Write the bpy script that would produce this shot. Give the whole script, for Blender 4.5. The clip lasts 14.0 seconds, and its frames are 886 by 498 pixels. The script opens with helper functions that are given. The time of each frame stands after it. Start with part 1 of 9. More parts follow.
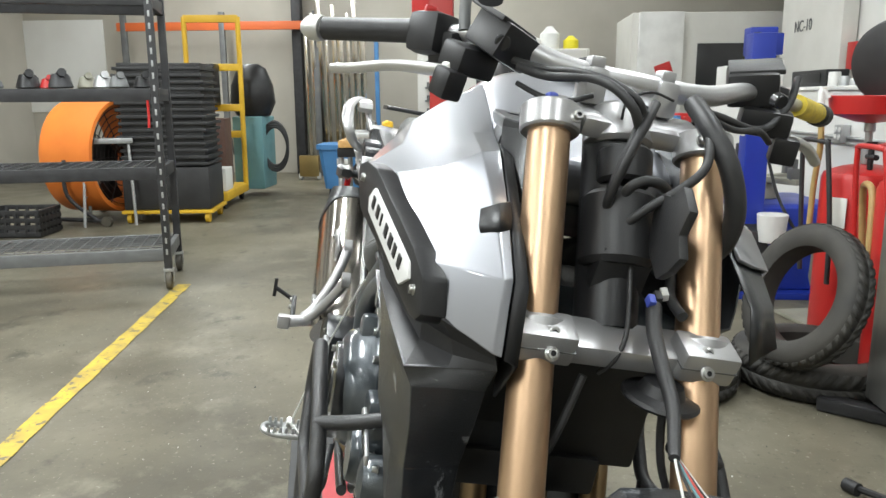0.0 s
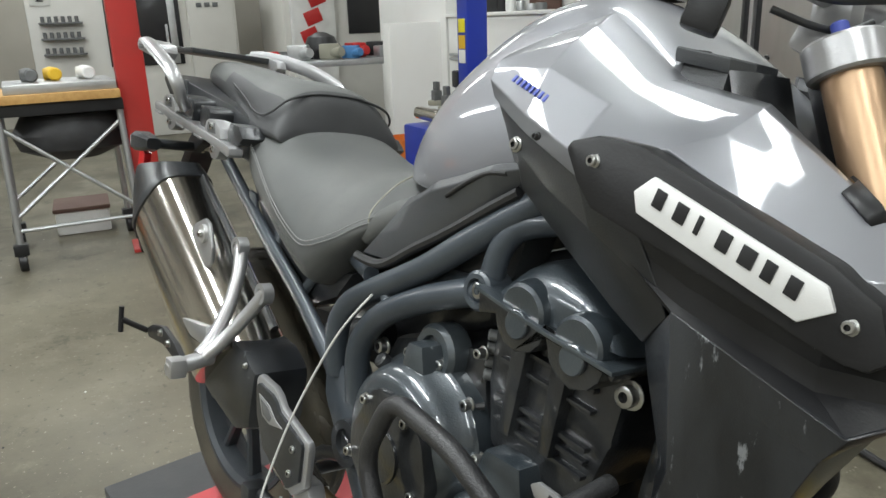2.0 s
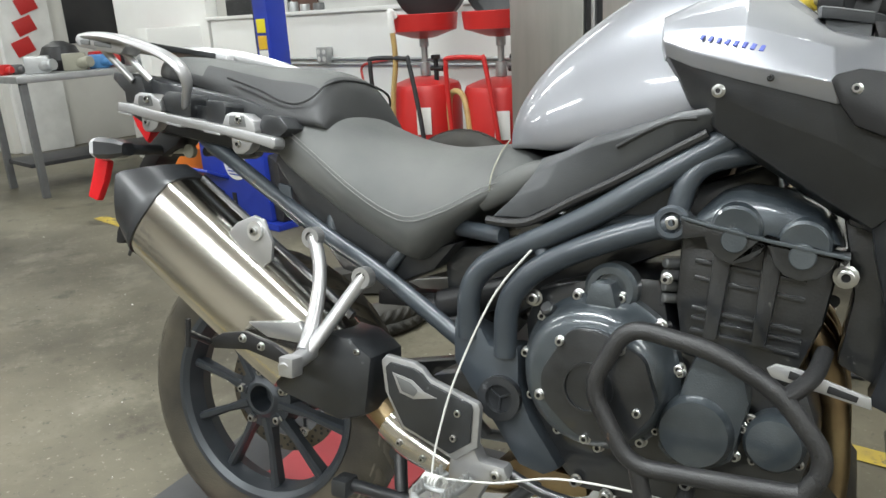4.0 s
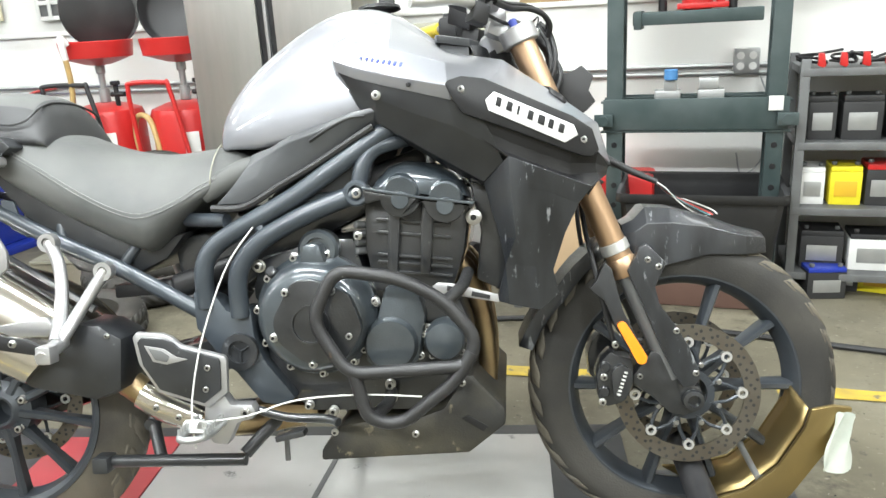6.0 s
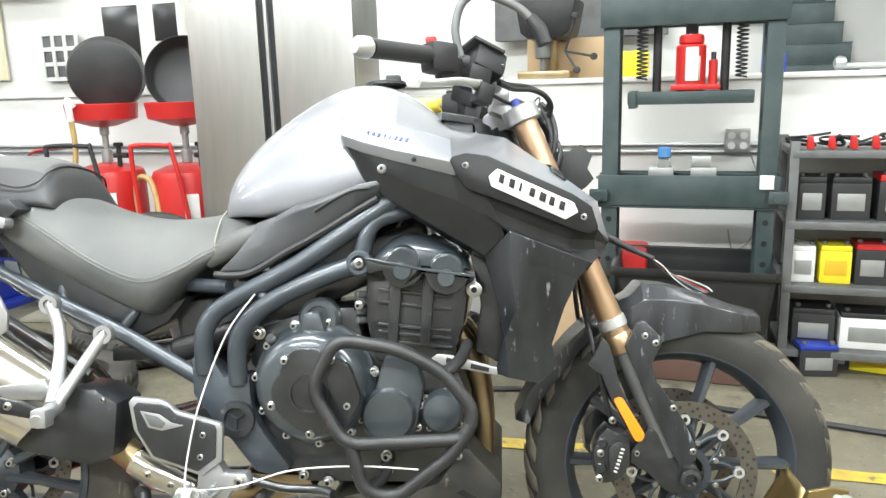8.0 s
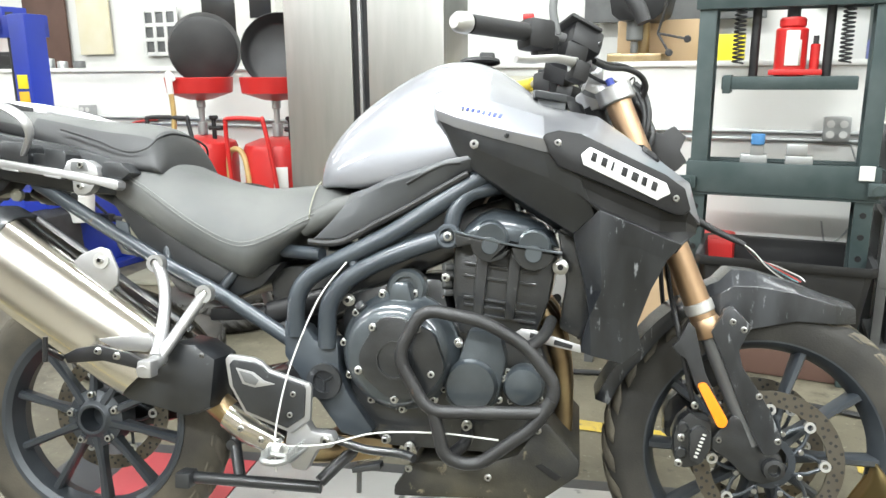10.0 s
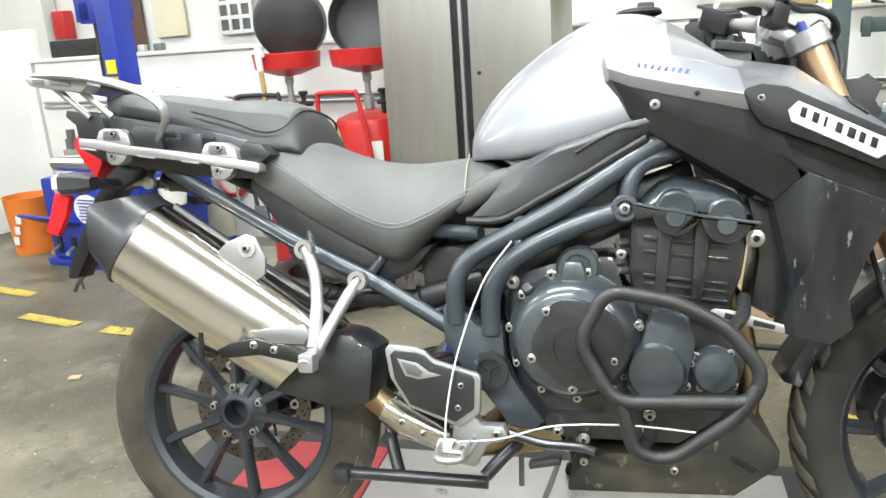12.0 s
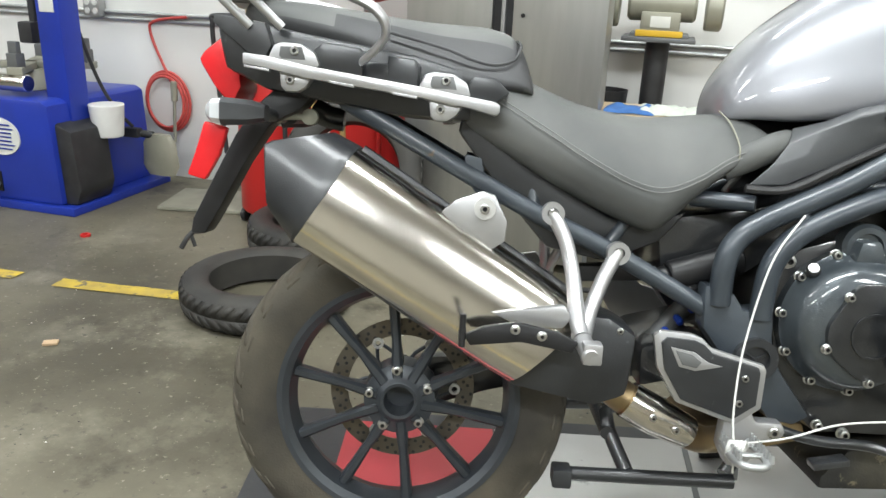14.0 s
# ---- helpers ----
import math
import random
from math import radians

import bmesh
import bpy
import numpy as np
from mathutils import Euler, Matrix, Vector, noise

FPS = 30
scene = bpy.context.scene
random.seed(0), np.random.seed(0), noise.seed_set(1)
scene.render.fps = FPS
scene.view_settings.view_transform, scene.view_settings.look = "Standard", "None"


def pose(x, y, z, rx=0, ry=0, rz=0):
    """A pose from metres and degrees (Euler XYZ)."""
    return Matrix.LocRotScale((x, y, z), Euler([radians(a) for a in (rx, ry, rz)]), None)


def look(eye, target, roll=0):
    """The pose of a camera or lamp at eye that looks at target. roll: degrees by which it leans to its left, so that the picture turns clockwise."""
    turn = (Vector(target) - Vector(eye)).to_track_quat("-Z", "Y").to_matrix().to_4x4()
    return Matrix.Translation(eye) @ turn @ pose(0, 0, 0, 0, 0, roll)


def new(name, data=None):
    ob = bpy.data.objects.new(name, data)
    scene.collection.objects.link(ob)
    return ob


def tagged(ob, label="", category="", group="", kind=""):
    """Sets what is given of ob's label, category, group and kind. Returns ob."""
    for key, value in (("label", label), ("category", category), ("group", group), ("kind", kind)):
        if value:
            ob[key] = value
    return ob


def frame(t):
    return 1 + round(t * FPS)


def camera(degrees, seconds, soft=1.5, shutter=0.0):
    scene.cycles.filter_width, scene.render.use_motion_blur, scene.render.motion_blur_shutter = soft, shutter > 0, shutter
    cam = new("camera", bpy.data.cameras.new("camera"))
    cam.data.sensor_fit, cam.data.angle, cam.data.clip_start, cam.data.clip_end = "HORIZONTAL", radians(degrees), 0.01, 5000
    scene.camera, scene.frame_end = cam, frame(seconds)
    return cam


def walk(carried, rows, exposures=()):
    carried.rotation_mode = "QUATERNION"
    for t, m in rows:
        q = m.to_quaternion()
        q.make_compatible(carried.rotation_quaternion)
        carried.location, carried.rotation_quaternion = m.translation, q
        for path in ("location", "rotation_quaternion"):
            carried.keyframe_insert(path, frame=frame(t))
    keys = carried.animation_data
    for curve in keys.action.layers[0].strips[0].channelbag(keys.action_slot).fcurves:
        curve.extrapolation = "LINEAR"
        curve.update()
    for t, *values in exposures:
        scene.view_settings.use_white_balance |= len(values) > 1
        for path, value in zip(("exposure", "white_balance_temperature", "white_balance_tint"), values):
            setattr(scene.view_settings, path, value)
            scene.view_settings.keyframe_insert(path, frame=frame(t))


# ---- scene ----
cam = camera(60.7, 14.0)
PATH = [
    (0, (2.166, -0.127, 1.127), (0.231, 0.191, 0.732), -0.3),
    (0.5, (1.993, -0.263, 1.134), (0.1, 0.21, 0.696), -2.9),
    (1, (1.855, -0.366, 1.132), (0.018, 0.281, 0.677), -1.5),
    (1.5, (1.722, -0.527, 1.146), (0.027, 0.39, 0.611), -2.2),
    (2, (1.555, -0.597, 1.146), (0.048, 0.582, 0.564), -2.0),
    (2.2, (1.479, -0.637, 1.136), (0.053, 0.654, 0.589), -1.8),
    (4.3, (1.056, -1.214, 1.129), (0.328, 0.55, 0.529), -2.8),
    (4.5, (1.028, -1.301, 1.114), (0.485, 0.53, 0.521), -2.3),
    (5, (1.07, -1.46, 1.078), (0.806, 0.43, 0.478), -0.9),
    (5.5, (1.12, -1.483, 1.098), (0.917, 0.409, 0.482), -1.5),
    (6, (1.186, -1.456, 1.144), (1.004, 0.447, 0.557), -3.3),
    (6.5, (1.188, -1.449, 1.17), (1.037, 0.477, 0.654), -3.0),
    (7, (1.187, -1.444, 1.179), (1.012, 0.495, 0.724), -2.2),
    (7.2, (1.182, -1.453, 1.165), (1.041, 0.497, 0.744), -1.9),
    (9.3, (1.16, -1.485, 1.161), (0.925, 0.453, 0.725), -0.5),
    (9.5, (1.157, -1.49, 1.158), (0.883, 0.441, 0.714), -0.9),
    (10, (1.143, -1.503, 1.152), (0.795, 0.412, 0.69), -0.5),
    (10.5, (1.126, -1.513, 1.153), (0.695, 0.381, 0.678), -0.3),
    (11, (1.099, -1.527, 1.153), (0.615, 0.353, 0.674), -0.6),
    (11.5, (1.035, -1.528, 1.149), (0.517, 0.341, 0.662), -0.3),
    (12, (0.903, -1.417, 1.146), (0.409, 0.445, 0.608), -3.8),
    (12.5, (0.769, -1.334, 1.152), (0.376, 0.536, 0.559), -1.3),
    (13, (0.588, -1.331, 1.1), (0.276, 0.554, 0.509), -1.3),
    (13.5, (0.305, -1.334, 1.117), (0.131, 0.556, 0.487), -0.6),
    (14, (0.117, -1.278, 1.112), (0.049, 0.604, 0.441), 2.4),
]
walk(cam, [(t, look(eye, target, roll)) for t, eye, target, roll in PATH],
     exposures=[(0, -0.2), (0.5, -0.38), (1.0, -0.6), (2.2, -0.64), (4.5, -0.12), (5.5, 0.33), (6.5, 0.45), (9.5, 0.4), (11.5, 0.45), (12.5, 0.17), (14, -0.17)])

# ---- light ----
FLOOR = -0.035
world = bpy.data.worlds.new("world")
scene.world = world
world.use_nodes = True
world.node_tree.nodes["Background"].inputs[0].default_value = (0.9, 0.95, 1.0, 1)
world.node_tree.nodes["Background"].inputs[1].default_value = 0.015

ROOM = pose(0, 0, FLOOR, 0, 0, -13.5)          # the workshop stands askew to the motorcycle


def at(u, v, z=0.0, turn=0.0):
    """A pose on the workshop floor: u along the long half wall, v towards it."""
    return ROOM @ pose(u, v, z, 0, 0, turn)


CEILING = 3.7
LAMPS = [(u, v) for u in (-7.4, -3.6, 0.2, 4.0) for v in (-3.6, -0.6, 1.9)]
for u, v in LAMPS:
    lamp = bpy.data.lights.new("tube_light", "AREA")
    lamp.shape, lamp.size, lamp.size_y = "RECTANGLE", 2.4, 0.28
    lamp.energy, lamp.color = {-3.6: 212.0, -0.6: 132.0, 1.9: 54.0}[v] * {-7.4: 0.52, -3.6: 0.52, 0.2: 1.08, 4.0: 0.8}[u], (0.94, 0.99, 1.0)
    ob = new("tube_light", lamp)
    ob.matrix_world = at(u, v, CEILING - 0.14)


# ---- materials ----
def material(name, colour, rough=0.5, metal=0.0, second=None, scale=6.0, amount=0.5, bump=0.1, fine=120.0,
             coat=0.0, stretch=(1, 1, 1), rough_to=None, speck=None, per_object=0.0, spec=0.5, coat_rough=0.035):
    """A surface with broad stains (second colour), fine grain as relief, and uneven gloss."""
    m = bpy.data.materials.new(name)
    m.use_nodes = True
    nt = m.node_tree
    nd, lk = nt.nodes, nt.links
    bs = nd["Principled BSDF"]
    tc, mp = nd.new("ShaderNodeTexCoord"), nd.new("ShaderNodeMapping")
    mp.inputs["Scale"].default_value = stretch
    lk.new(tc.outputs["Object"], mp.inputs[0])
    second = second or tuple(c * 0.72 for c in colour)
    broad, grain = nd.new("ShaderNodeTexNoise"), nd.new("ShaderNodeTexNoise")
    for n, s, d in ((broad, scale, 7.0), (grain, fine, 3.0)):
        n.inputs["Scale"].default_value, n.inputs["Detail"].default_value = s, d
        lk.new(mp.outputs[0], n.inputs["Vector"])
    ramp = nd.new("ShaderNodeValToRGB")
    ramp.color_ramp.elements[0].position, ramp.color_ramp.elements[1].position = 0.36, 0.68
    lk.new(broad.outputs["Fac"], ramp.inputs[0])
    mix = nd.new("ShaderNodeMix")
    mix.data_type = "RGBA"
    mul = nd.new("ShaderNodeMath")
    mul.operation = "MULTIPLY"
    mul.inputs[1].default_value = amount
    lk.new(ramp.outputs[0], mul.inputs[0])
    lk.new(mul.outputs[0], mix.inputs[0])
    mix.inputs[6].default_value, mix.inputs[7].default_value = (*colour, 1), (*second, 1)
    out = mix.outputs[2]
    if speck:
        colour3, low, size = speck
        sp, sr, m2 = nd.new("ShaderNodeTexNoise"), nd.new("ShaderNodeValToRGB"), nd.new("ShaderNodeMix")
        sp.inputs["Scale"].default_value, sp.inputs["Detail"].default_value = size, 9.0
        sp.inputs["Roughness"].default_value = 0.7
        lk.new(mp.outputs[0], sp.inputs["Vector"])
        sr.color_ramp.elements[0].position, sr.color_ramp.elements[1].position = low, low + 0.06
        lk.new(sp.outputs["Fac"], sr.inputs[0])
        m2.data_type = "RGBA"
        lk.new(sr.outputs[0], m2.inputs[0])
        lk.new(out, m2.inputs[6])
        m2.inputs[7].default_value = (*colour3, 1)
        out = m2.outputs[2]
    if per_object:
        info, hs = nd.new("ShaderNodeObjectInfo"), nd.new("ShaderNodeHueSaturation")
        rng = nd.new("ShaderNodeMapRange")
        rng.inputs[3].default_value, rng.inputs[4].default_value = 1 - per_object, 1 + per_object
        lk.new(info.outputs["Random"], rng.inputs[0])
        lk.new(rng.outputs[0], hs.inputs["Value"])
        lk.new(out, hs.inputs["Color"])
        out = hs.outputs[0]
    lk.new(out, bs.inputs["Base Color"])
    rr = nd.new("ShaderNodeMapRange")
    hi = rough_to if rough_to is not None else min(1.0, rough + 0.15)
    rr.inputs[3].default_value, rr.inputs[4].default_value = rough, hi
    lk.new(broad.outputs["Fac"], rr.inputs[0])
    lk.new(rr.outputs[0], bs.inputs["Roughness"])
    bs.inputs["Metallic"].default_value = metal
    bs.inputs["Specular IOR Level"].default_value = spec
    bs.inputs["Coat Weight"].default_value, bs.inputs["Coat Roughness"].default_value = coat, coat_rough
    if bump:
        bp = nd.new("ShaderNodeBump")
        bp.inputs["Strength"].default_value, bp.inputs["Distance"].default_value = bump, 0.002
        lk.new(grain.outputs["Fac"], bp.inputs["Height"])
        lk.new(bp.outputs[0], bs.inputs["Normal"])
    return m


def glow(name, colour, strength):
    m = bpy.data.materials.new(name)
    m.use_nodes = True
    bs = m.node_tree.nodes["Principled BSDF"]
    bs.inputs["Base Color"].default_value = (*colour, 1)
    bs.inputs["Emission Color"].default_value = (*colour, 1)
    bs.inputs["Emission Strength"].default_value = strength
    return m


def floor_material(name):
    """Sealed olive concrete: broad cloudy stains, oil spots, pale dust and fine grit."""
    m = bpy.data.materials.new(name)
    m.use_nodes = True
    nd, lk = m.node_tree.nodes, m.node_tree.links
    bs = nd["Principled BSDF"]
    tc = nd.new("ShaderNodeTexCoord")

    def noise_at(scale, detail, rough=0.6):
        n = nd.new("ShaderNodeTexNoise")
        n.inputs["Scale"].default_value, n.inputs["Detail"].default_value, n.inputs["Roughness"].default_value = scale, detail, rough
        lk.new(tc.outputs["Object"], n.inputs["Vector"])
        return n.outputs["Fac"]

    def ramped(fac, lo, hi, gain=1.0):
        r = nd.new("ShaderNodeMapRange")
        r.inputs[1].default_value, r.inputs[2].default_value, r.inputs[4].default_value = lo, hi, gain
        lk.new(fac, r.inputs[0])
        return r.outputs[0]

    def mixed(a, b, fac):
        x = nd.new("ShaderNodeMix")
        x.data_type = "RGBA"
        lk.new(fac, x.inputs[0])
        if isinstance(a, tuple):
            x.inputs[6].default_value = (*a, 1)
        else:
            lk.new(a, x.inputs[6])
        x.inputs[7].default_value = (*b, 1)
        return x.outputs[2]

    cloud = noise_at(0.7, 9)
    col = mixed((0.156, 0.142, 0.102), (0.062, 0.055, 0.038), ramped(cloud, 0.40, 0.62, 0.9))
    col = mixed(col, (0.205, 0.19, 0.143), ramped(noise_at(2.3, 10, 0.7), 0.52, 0.66, 0.7))
    col = mixed(col, (0.05, 0.045, 0.032), ramped(noise_at(3.1, 10, 0.7), 0.57, 0.66, 0.85))
    col = mixed(col, (0.06, 0.055, 0.042), ramped(noise_at(30, 5, 0.65), 0.60, 0.68, 0.75))
    col = mixed(col, (0.34, 0.32, 0.26), ramped(noise_at(48, 4, 0.65), 0.62, 0.70, 0.6))
    lk.new(col, bs.inputs["Base Color"])
    r = nd.new("ShaderNodeMapRange")
    r.inputs[3].default_value, r.inputs[4].default_value = 0.3, 0.62
    lk.new(noise_at(1.9, 7), r.inputs[0])
    lk.new(r.outputs[0], bs.inputs["Roughness"])
    bs.inputs["Specular IOR Level"].default_value = 0.32
    bp = nd.new("ShaderNodeBump")
    bp.inputs["Strength"].default_value, bp.inputs["Distance"].default_value = 0.12, 0.003
    lk.new(noise_at(70, 5), bp.inputs["Height"])
    lk.new(bp.outputs[0], bs.inputs["Normal"])
    return m


M = {}
# motorcycle
M["paint"] = material("silver_paint", (0.258, 0.263, 0.285), 0.36, 0.45, (0.222, 0.226, 0.245), 3, 0.5, 0.05, 1600, coat=0.9, rough_to=0.42, coat_rough=0.04)
M["plastic"] = material("black_plastic", (0.012, 0.0132, 0.015), 0.24, 0, (0.032, 0.0345, 0.038), 9, 0.7, 0.22, 500, speck=((0.12, 0.125, 0.13), 0.65, 24), rough_to=0.5, coat=0.35, coat_rough=0.2)
M["scuffed"] = material("scuffed_plastic", (0.010, 0.0113, 0.0135), 0.2, 0, (0.034, 0.037, 0.042), 7, 0.85, 0.25, 420, stretch=(2.6, 1, 0.7), speck=((0.19, 0.20, 0.21), 0.597, 22), rough_to=0.48, coat=0.45, coat_rough=0.14)
M["gloss_black"] = material("gloss_black", (0.010, 0.010, 0.011), 0.34, 0, (0.024, 0.024, 0.025), 14, 0.5, 0.1, 300, spec=0.4)
M["frame_paint"] = material("frame_paint", (0.036, 0.045, 0.056), 0.32, 0.2, (0.068, 0.08, 0.092), 8, 0.6, 0.2, 400, coat=0.35, coat_rough=0.15, speck=((0.13, 0.09, 0.05), 0.68, 17))
M["engine"] = material("engine_casting", (0.034, 0.043, 0.051), 0.24, 0.35, (0.078, 0.09, 0.098), 9, 0.75, 0.3, 350, coat=0.8, coat_rough=0.06, speck=((0.16, 0.165, 0.16), 0.66, 30))
M["engine_dark"] = material("engine_dark", (0.009, 0.010, 0.0115), 0.24, 0.1, (0.036, 0.038, 0.041), 12, 0.7, 0.3, 250, coat=0.75, coat_rough=0.08, speck=((0.12, 0.12, 0.115), 0.665, 28))
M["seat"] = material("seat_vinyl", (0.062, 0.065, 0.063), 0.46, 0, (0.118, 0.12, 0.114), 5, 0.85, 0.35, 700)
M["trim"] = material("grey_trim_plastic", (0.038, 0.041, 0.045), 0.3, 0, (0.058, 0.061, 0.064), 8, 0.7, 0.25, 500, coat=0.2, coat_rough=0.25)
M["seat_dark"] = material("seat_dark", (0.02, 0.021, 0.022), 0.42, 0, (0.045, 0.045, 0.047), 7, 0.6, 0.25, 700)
M["thread"] = material("thread", (0.2, 0.2, 0.195), 0.7)
M["gold"] = material("gold_anodised", (0.52, 0.355, 0.225), 0.3, 0.9, (0.44, 0.29, 0.175), 6, 0.5, 0.06, 400, stretch=(1, 1, 0.2))
M["alu"] = material("cast_aluminium", (0.66, 0.66, 0.65), 0.34, 0.8, (0.52, 0.52, 0.51), 12, 0.6, 0.2, 300)
M["alu_paint"] = material("silver_lacquer", (0.46, 0.46, 0.465), 0.28, 0.75, (0.34, 0.34, 0.345), 10, 0.5, 0.08, 300)
M["steel"] = material("brushed_steel", (0.70, 0.67, 0.62), 0.13, 1.0, (0.60, 0.55, 0.48), 4, 0.5, 0.05, 160, stretch=(1, 1, 1), rough_to=0.2)
M["chrome"] = material("bolt_steel", (0.5, 0.5, 0.49), 0.22, 1.0, (0.34, 0.34, 0.34), 30, 0.4, 0.0)
M["rusty"] = material("heat_stained_steel", (0.40, 0.31, 0.18), 0.3, 1.0, (0.20, 0.13, 0.075), 10, 0.7, 0.2, 200)
M["rubber"] = material("tyre_rubber", (0.034, 0.031, 0.026), 0.5, 0, (0.11, 0.097, 0.07), 5, 0.85, 0.35, 220, spec=0.4)
M["rubber_dusty"] = material("dusty_rubber", (0.075, 0.067, 0.054), 0.68, 0, (0.155, 0.136, 0.10), 4, 0.8, 0.35, 200, spec=0.3)
M["hose"] = material("black_hose", (0.016, 0.016, 0.017), 0.42, 0, (0.035, 0.035, 0.036), 18, 0.5, 0.2, 300)
M["rim"] = material("black_rim", (0.036, 0.042, 0.05), 0.3, 0.25, (0.066, 0.074, 0.083), 9, 0.6, 0.1, 300)
M["rubber_clean"] = material("front_tyre_rubber", (0.026, 0.025, 0.023), 0.55, 0, (0.06, 0.056, 0.048), 6, 0.7, 0.35, 220, spec=0.35)
M["disc"] = material("brake_disc", (0.17, 0.155, 0.13), 0.33, 0.85, (0.11, 0.09, 0.065), 12, 0.7, 0.2, 200)
M["crash"] = material("crash_bar_coat", (0.013, 0.013, 0.014), 0.4, 0, (0.032, 0.032, 0.032), 16, 0.6, 0.6, 420, speck=((0.20, 0.11, 0.06), 0.645, 13), coat=0.2, coat_rough=0.3)
M["bash"] = material("dirty_black_guard", (0.014, 0.014, 0.013), 0.45, 0, (0.068, 0.06, 0.038), 7, 0.9, 0.3, 260, speck=((0.15, 0.13, 0.085), 0.62, 20))
M["plate"] = material("badge_white", (0.72, 0.72, 0.71), 0.35, 0.2, (0.62, 0.62, 0.61), 40, 0.4, 0.1, 600)
M["red_lens"] = material("red_lens", (0.62, 0.015, 0.02), 0.15, 0, (0.5, 0.01, 0.015), 30, 0.4, 0.15, 200)
M["clear_lens"] = material("clear_lens", (0.6, 0.62, 0.64), 0.1, 0.2, (0.45, 0.46, 0.48), 40, 0.4, 0.1, 200)
M["orange"] = material("orange_reflector", (0.9, 0.25, 0.01), 0.3, 0, (0.8, 0.2, 0.01), 40, 0.4, 0.1, 300)
M["blue_mark"] = material("blue_lettering", (0.06, 0.09, 0.42), 0.4)
M["wire_white"] = material("white_cable", (0.66, 0.66, 0.63), 0.4, 0.2)
M["yellow_tape"] = material("yellow_tape", (0.62, 0.47, 0.03), 0.5, 0, (0.35, 0.26, 0.05), 60, 0.7, 0.5, 200)
M["yellow"] = material("yellow_plastic", (0.72, 0.62, 0.02), 0.4, 0, (0.6, 0.5, 0.02), 12, 0.5, 0.1)
M["blue_spring"] = material("blue_spring", (0.01, 0.06, 0.45), 0.35)
# workshop
M["floor"] = floor_material("concrete_floor")
M["line"] = material("floor_paint", (0.50, 0.36, 0.035), 0.5, 0, (0.30, 0.22, 0.06), 9, 0.9, 0.2, 200, speck=((0.13, 0.115, 0.078), 0.545, 16))
M["wall"] = material("white_wall", (0.74, 0.74, 0.715), 0.55, 0, (0.66, 0.655, 0.62), 1.6, 0.6, 0.1, 120, speck=((0.5, 0.49, 0.46), 0.72, 2.6))
M["beige"] = material("beige_wall", (0.47, 0.445, 0.385), 0.7, 0, (0.38, 0.355, 0.30), 1.2, 0.7, 0.12, 90)
M["ceiling"] = material("ceiling_paint", (0.6, 0.59, 0.56), 0.8, 0, (0.5, 0.49, 0.47), 2)
M["black_metal"] = material("black_steel", (0.022, 0.022, 0.024), 0.45, 0.2, (0.05, 0.05, 0.052), 14, 0.5, 0.15)
M["grey_steel"] = material("grey_steel", (0.16, 0.165, 0.165), 0.45, 0.4, (0.1, 0.1, 0.1), 10, 0.6, 0.15)
M["galv"] = material("galvanised", (0.45, 0.46, 0.46), 0.35, 0.8, (0.34, 0.35, 0.35), 12, 0.6, 0.1)
M["stainless"] = material("stainless_panel", (0.50, 0.50, 0.48), 0.3, 0.9, (0.42, 0.42, 0.40), 3, 0.7, 0.04, 240, stretch=(8, 8, 1), rough_to=0.42)
M["press"] = material("press_green", (0.035, 0.055, 0.055), 0.42, 0.3, (0.08, 0.10, 0.10), 6, 0.7, 0.12, 220, speck=((0.16, 0.15, 0.13), 0.74, 18))
M["red"] = material("red_enamel", (0.47, 0.016, 0.015), 0.3, 0, (0.42, 0.02, 0.018), 5, 0.6, 0.05)
M["red_post"] = material("red_post", (0.42, 0.025, 0.02), 0.4, 0, (0.28, 0.03, 0.025), 5, 0.7, 0.1, speck=((0.04, 0.03, 0.03), 0.72, 9))
M["blue"] = material("blue_enamel", (0.012, 0.035, 0.33), 0.32, 0, (0.01, 0.025, 0.2), 4, 0.6, 0.08, speck=((0.03, 0.03, 0.05), 0.72, 11))
M["blue_bin"] = material("blue_plastic", (0.06, 0.2, 0.42), 0.45, 0, (0.04, 0.14, 0.32), 6)
M["orange_fan"] = material("orange_enamel", (0.72, 0.2, 0.03), 0.4, 0, (0.6, 0.14, 0.02), 4)
M["rack_orange"] = material("rack_orange", (0.62, 0.13, 0.03), 0.45, 0, (0.5, 0.1, 0.03), 3)
M["yellow_paint"] = material("yellow_enamel", (0.68, 0.42, 0.02), 0.45, 0, (0.5, 0.29, 0.02), 5)
M["wood"] = material("wood_top", (0.5, 0.3, 0.1), 0.5, 0, (0.38, 0.2, 0.06), 5, 0.7, 0.15, 90, stretch=(1, 8, 8))
M["ply"] = material("plywood", (0.6, 0.47, 0.3), 0.6, 0, (0.5, 0.38, 0.22), 4, 0.6, 0.1, 80, stretch=(1, 6, 6))
M["card"] = material("cardboard", (0.46, 0.33, 0.2), 0.75, 0, (0.38, 0.27, 0.16), 4)
M["machine_white"] = material("machine_white", (0.62, 0.61, 0.57), 0.45, 0, (0.54, 0.53, 0.49), 3, 0.6, 0.05)
M["white_plastic"] = material("white_plastic", (0.7, 0.7, 0.68), 0.45, 0, (0.55, 0.55, 0.53), 6, 0.7)
M["dark_glass"] = material("dark_glass", (0.02, 0.02, 0.022), 0.12, 0, (0.03, 0.03, 0.03), 5, 0.4, 0)
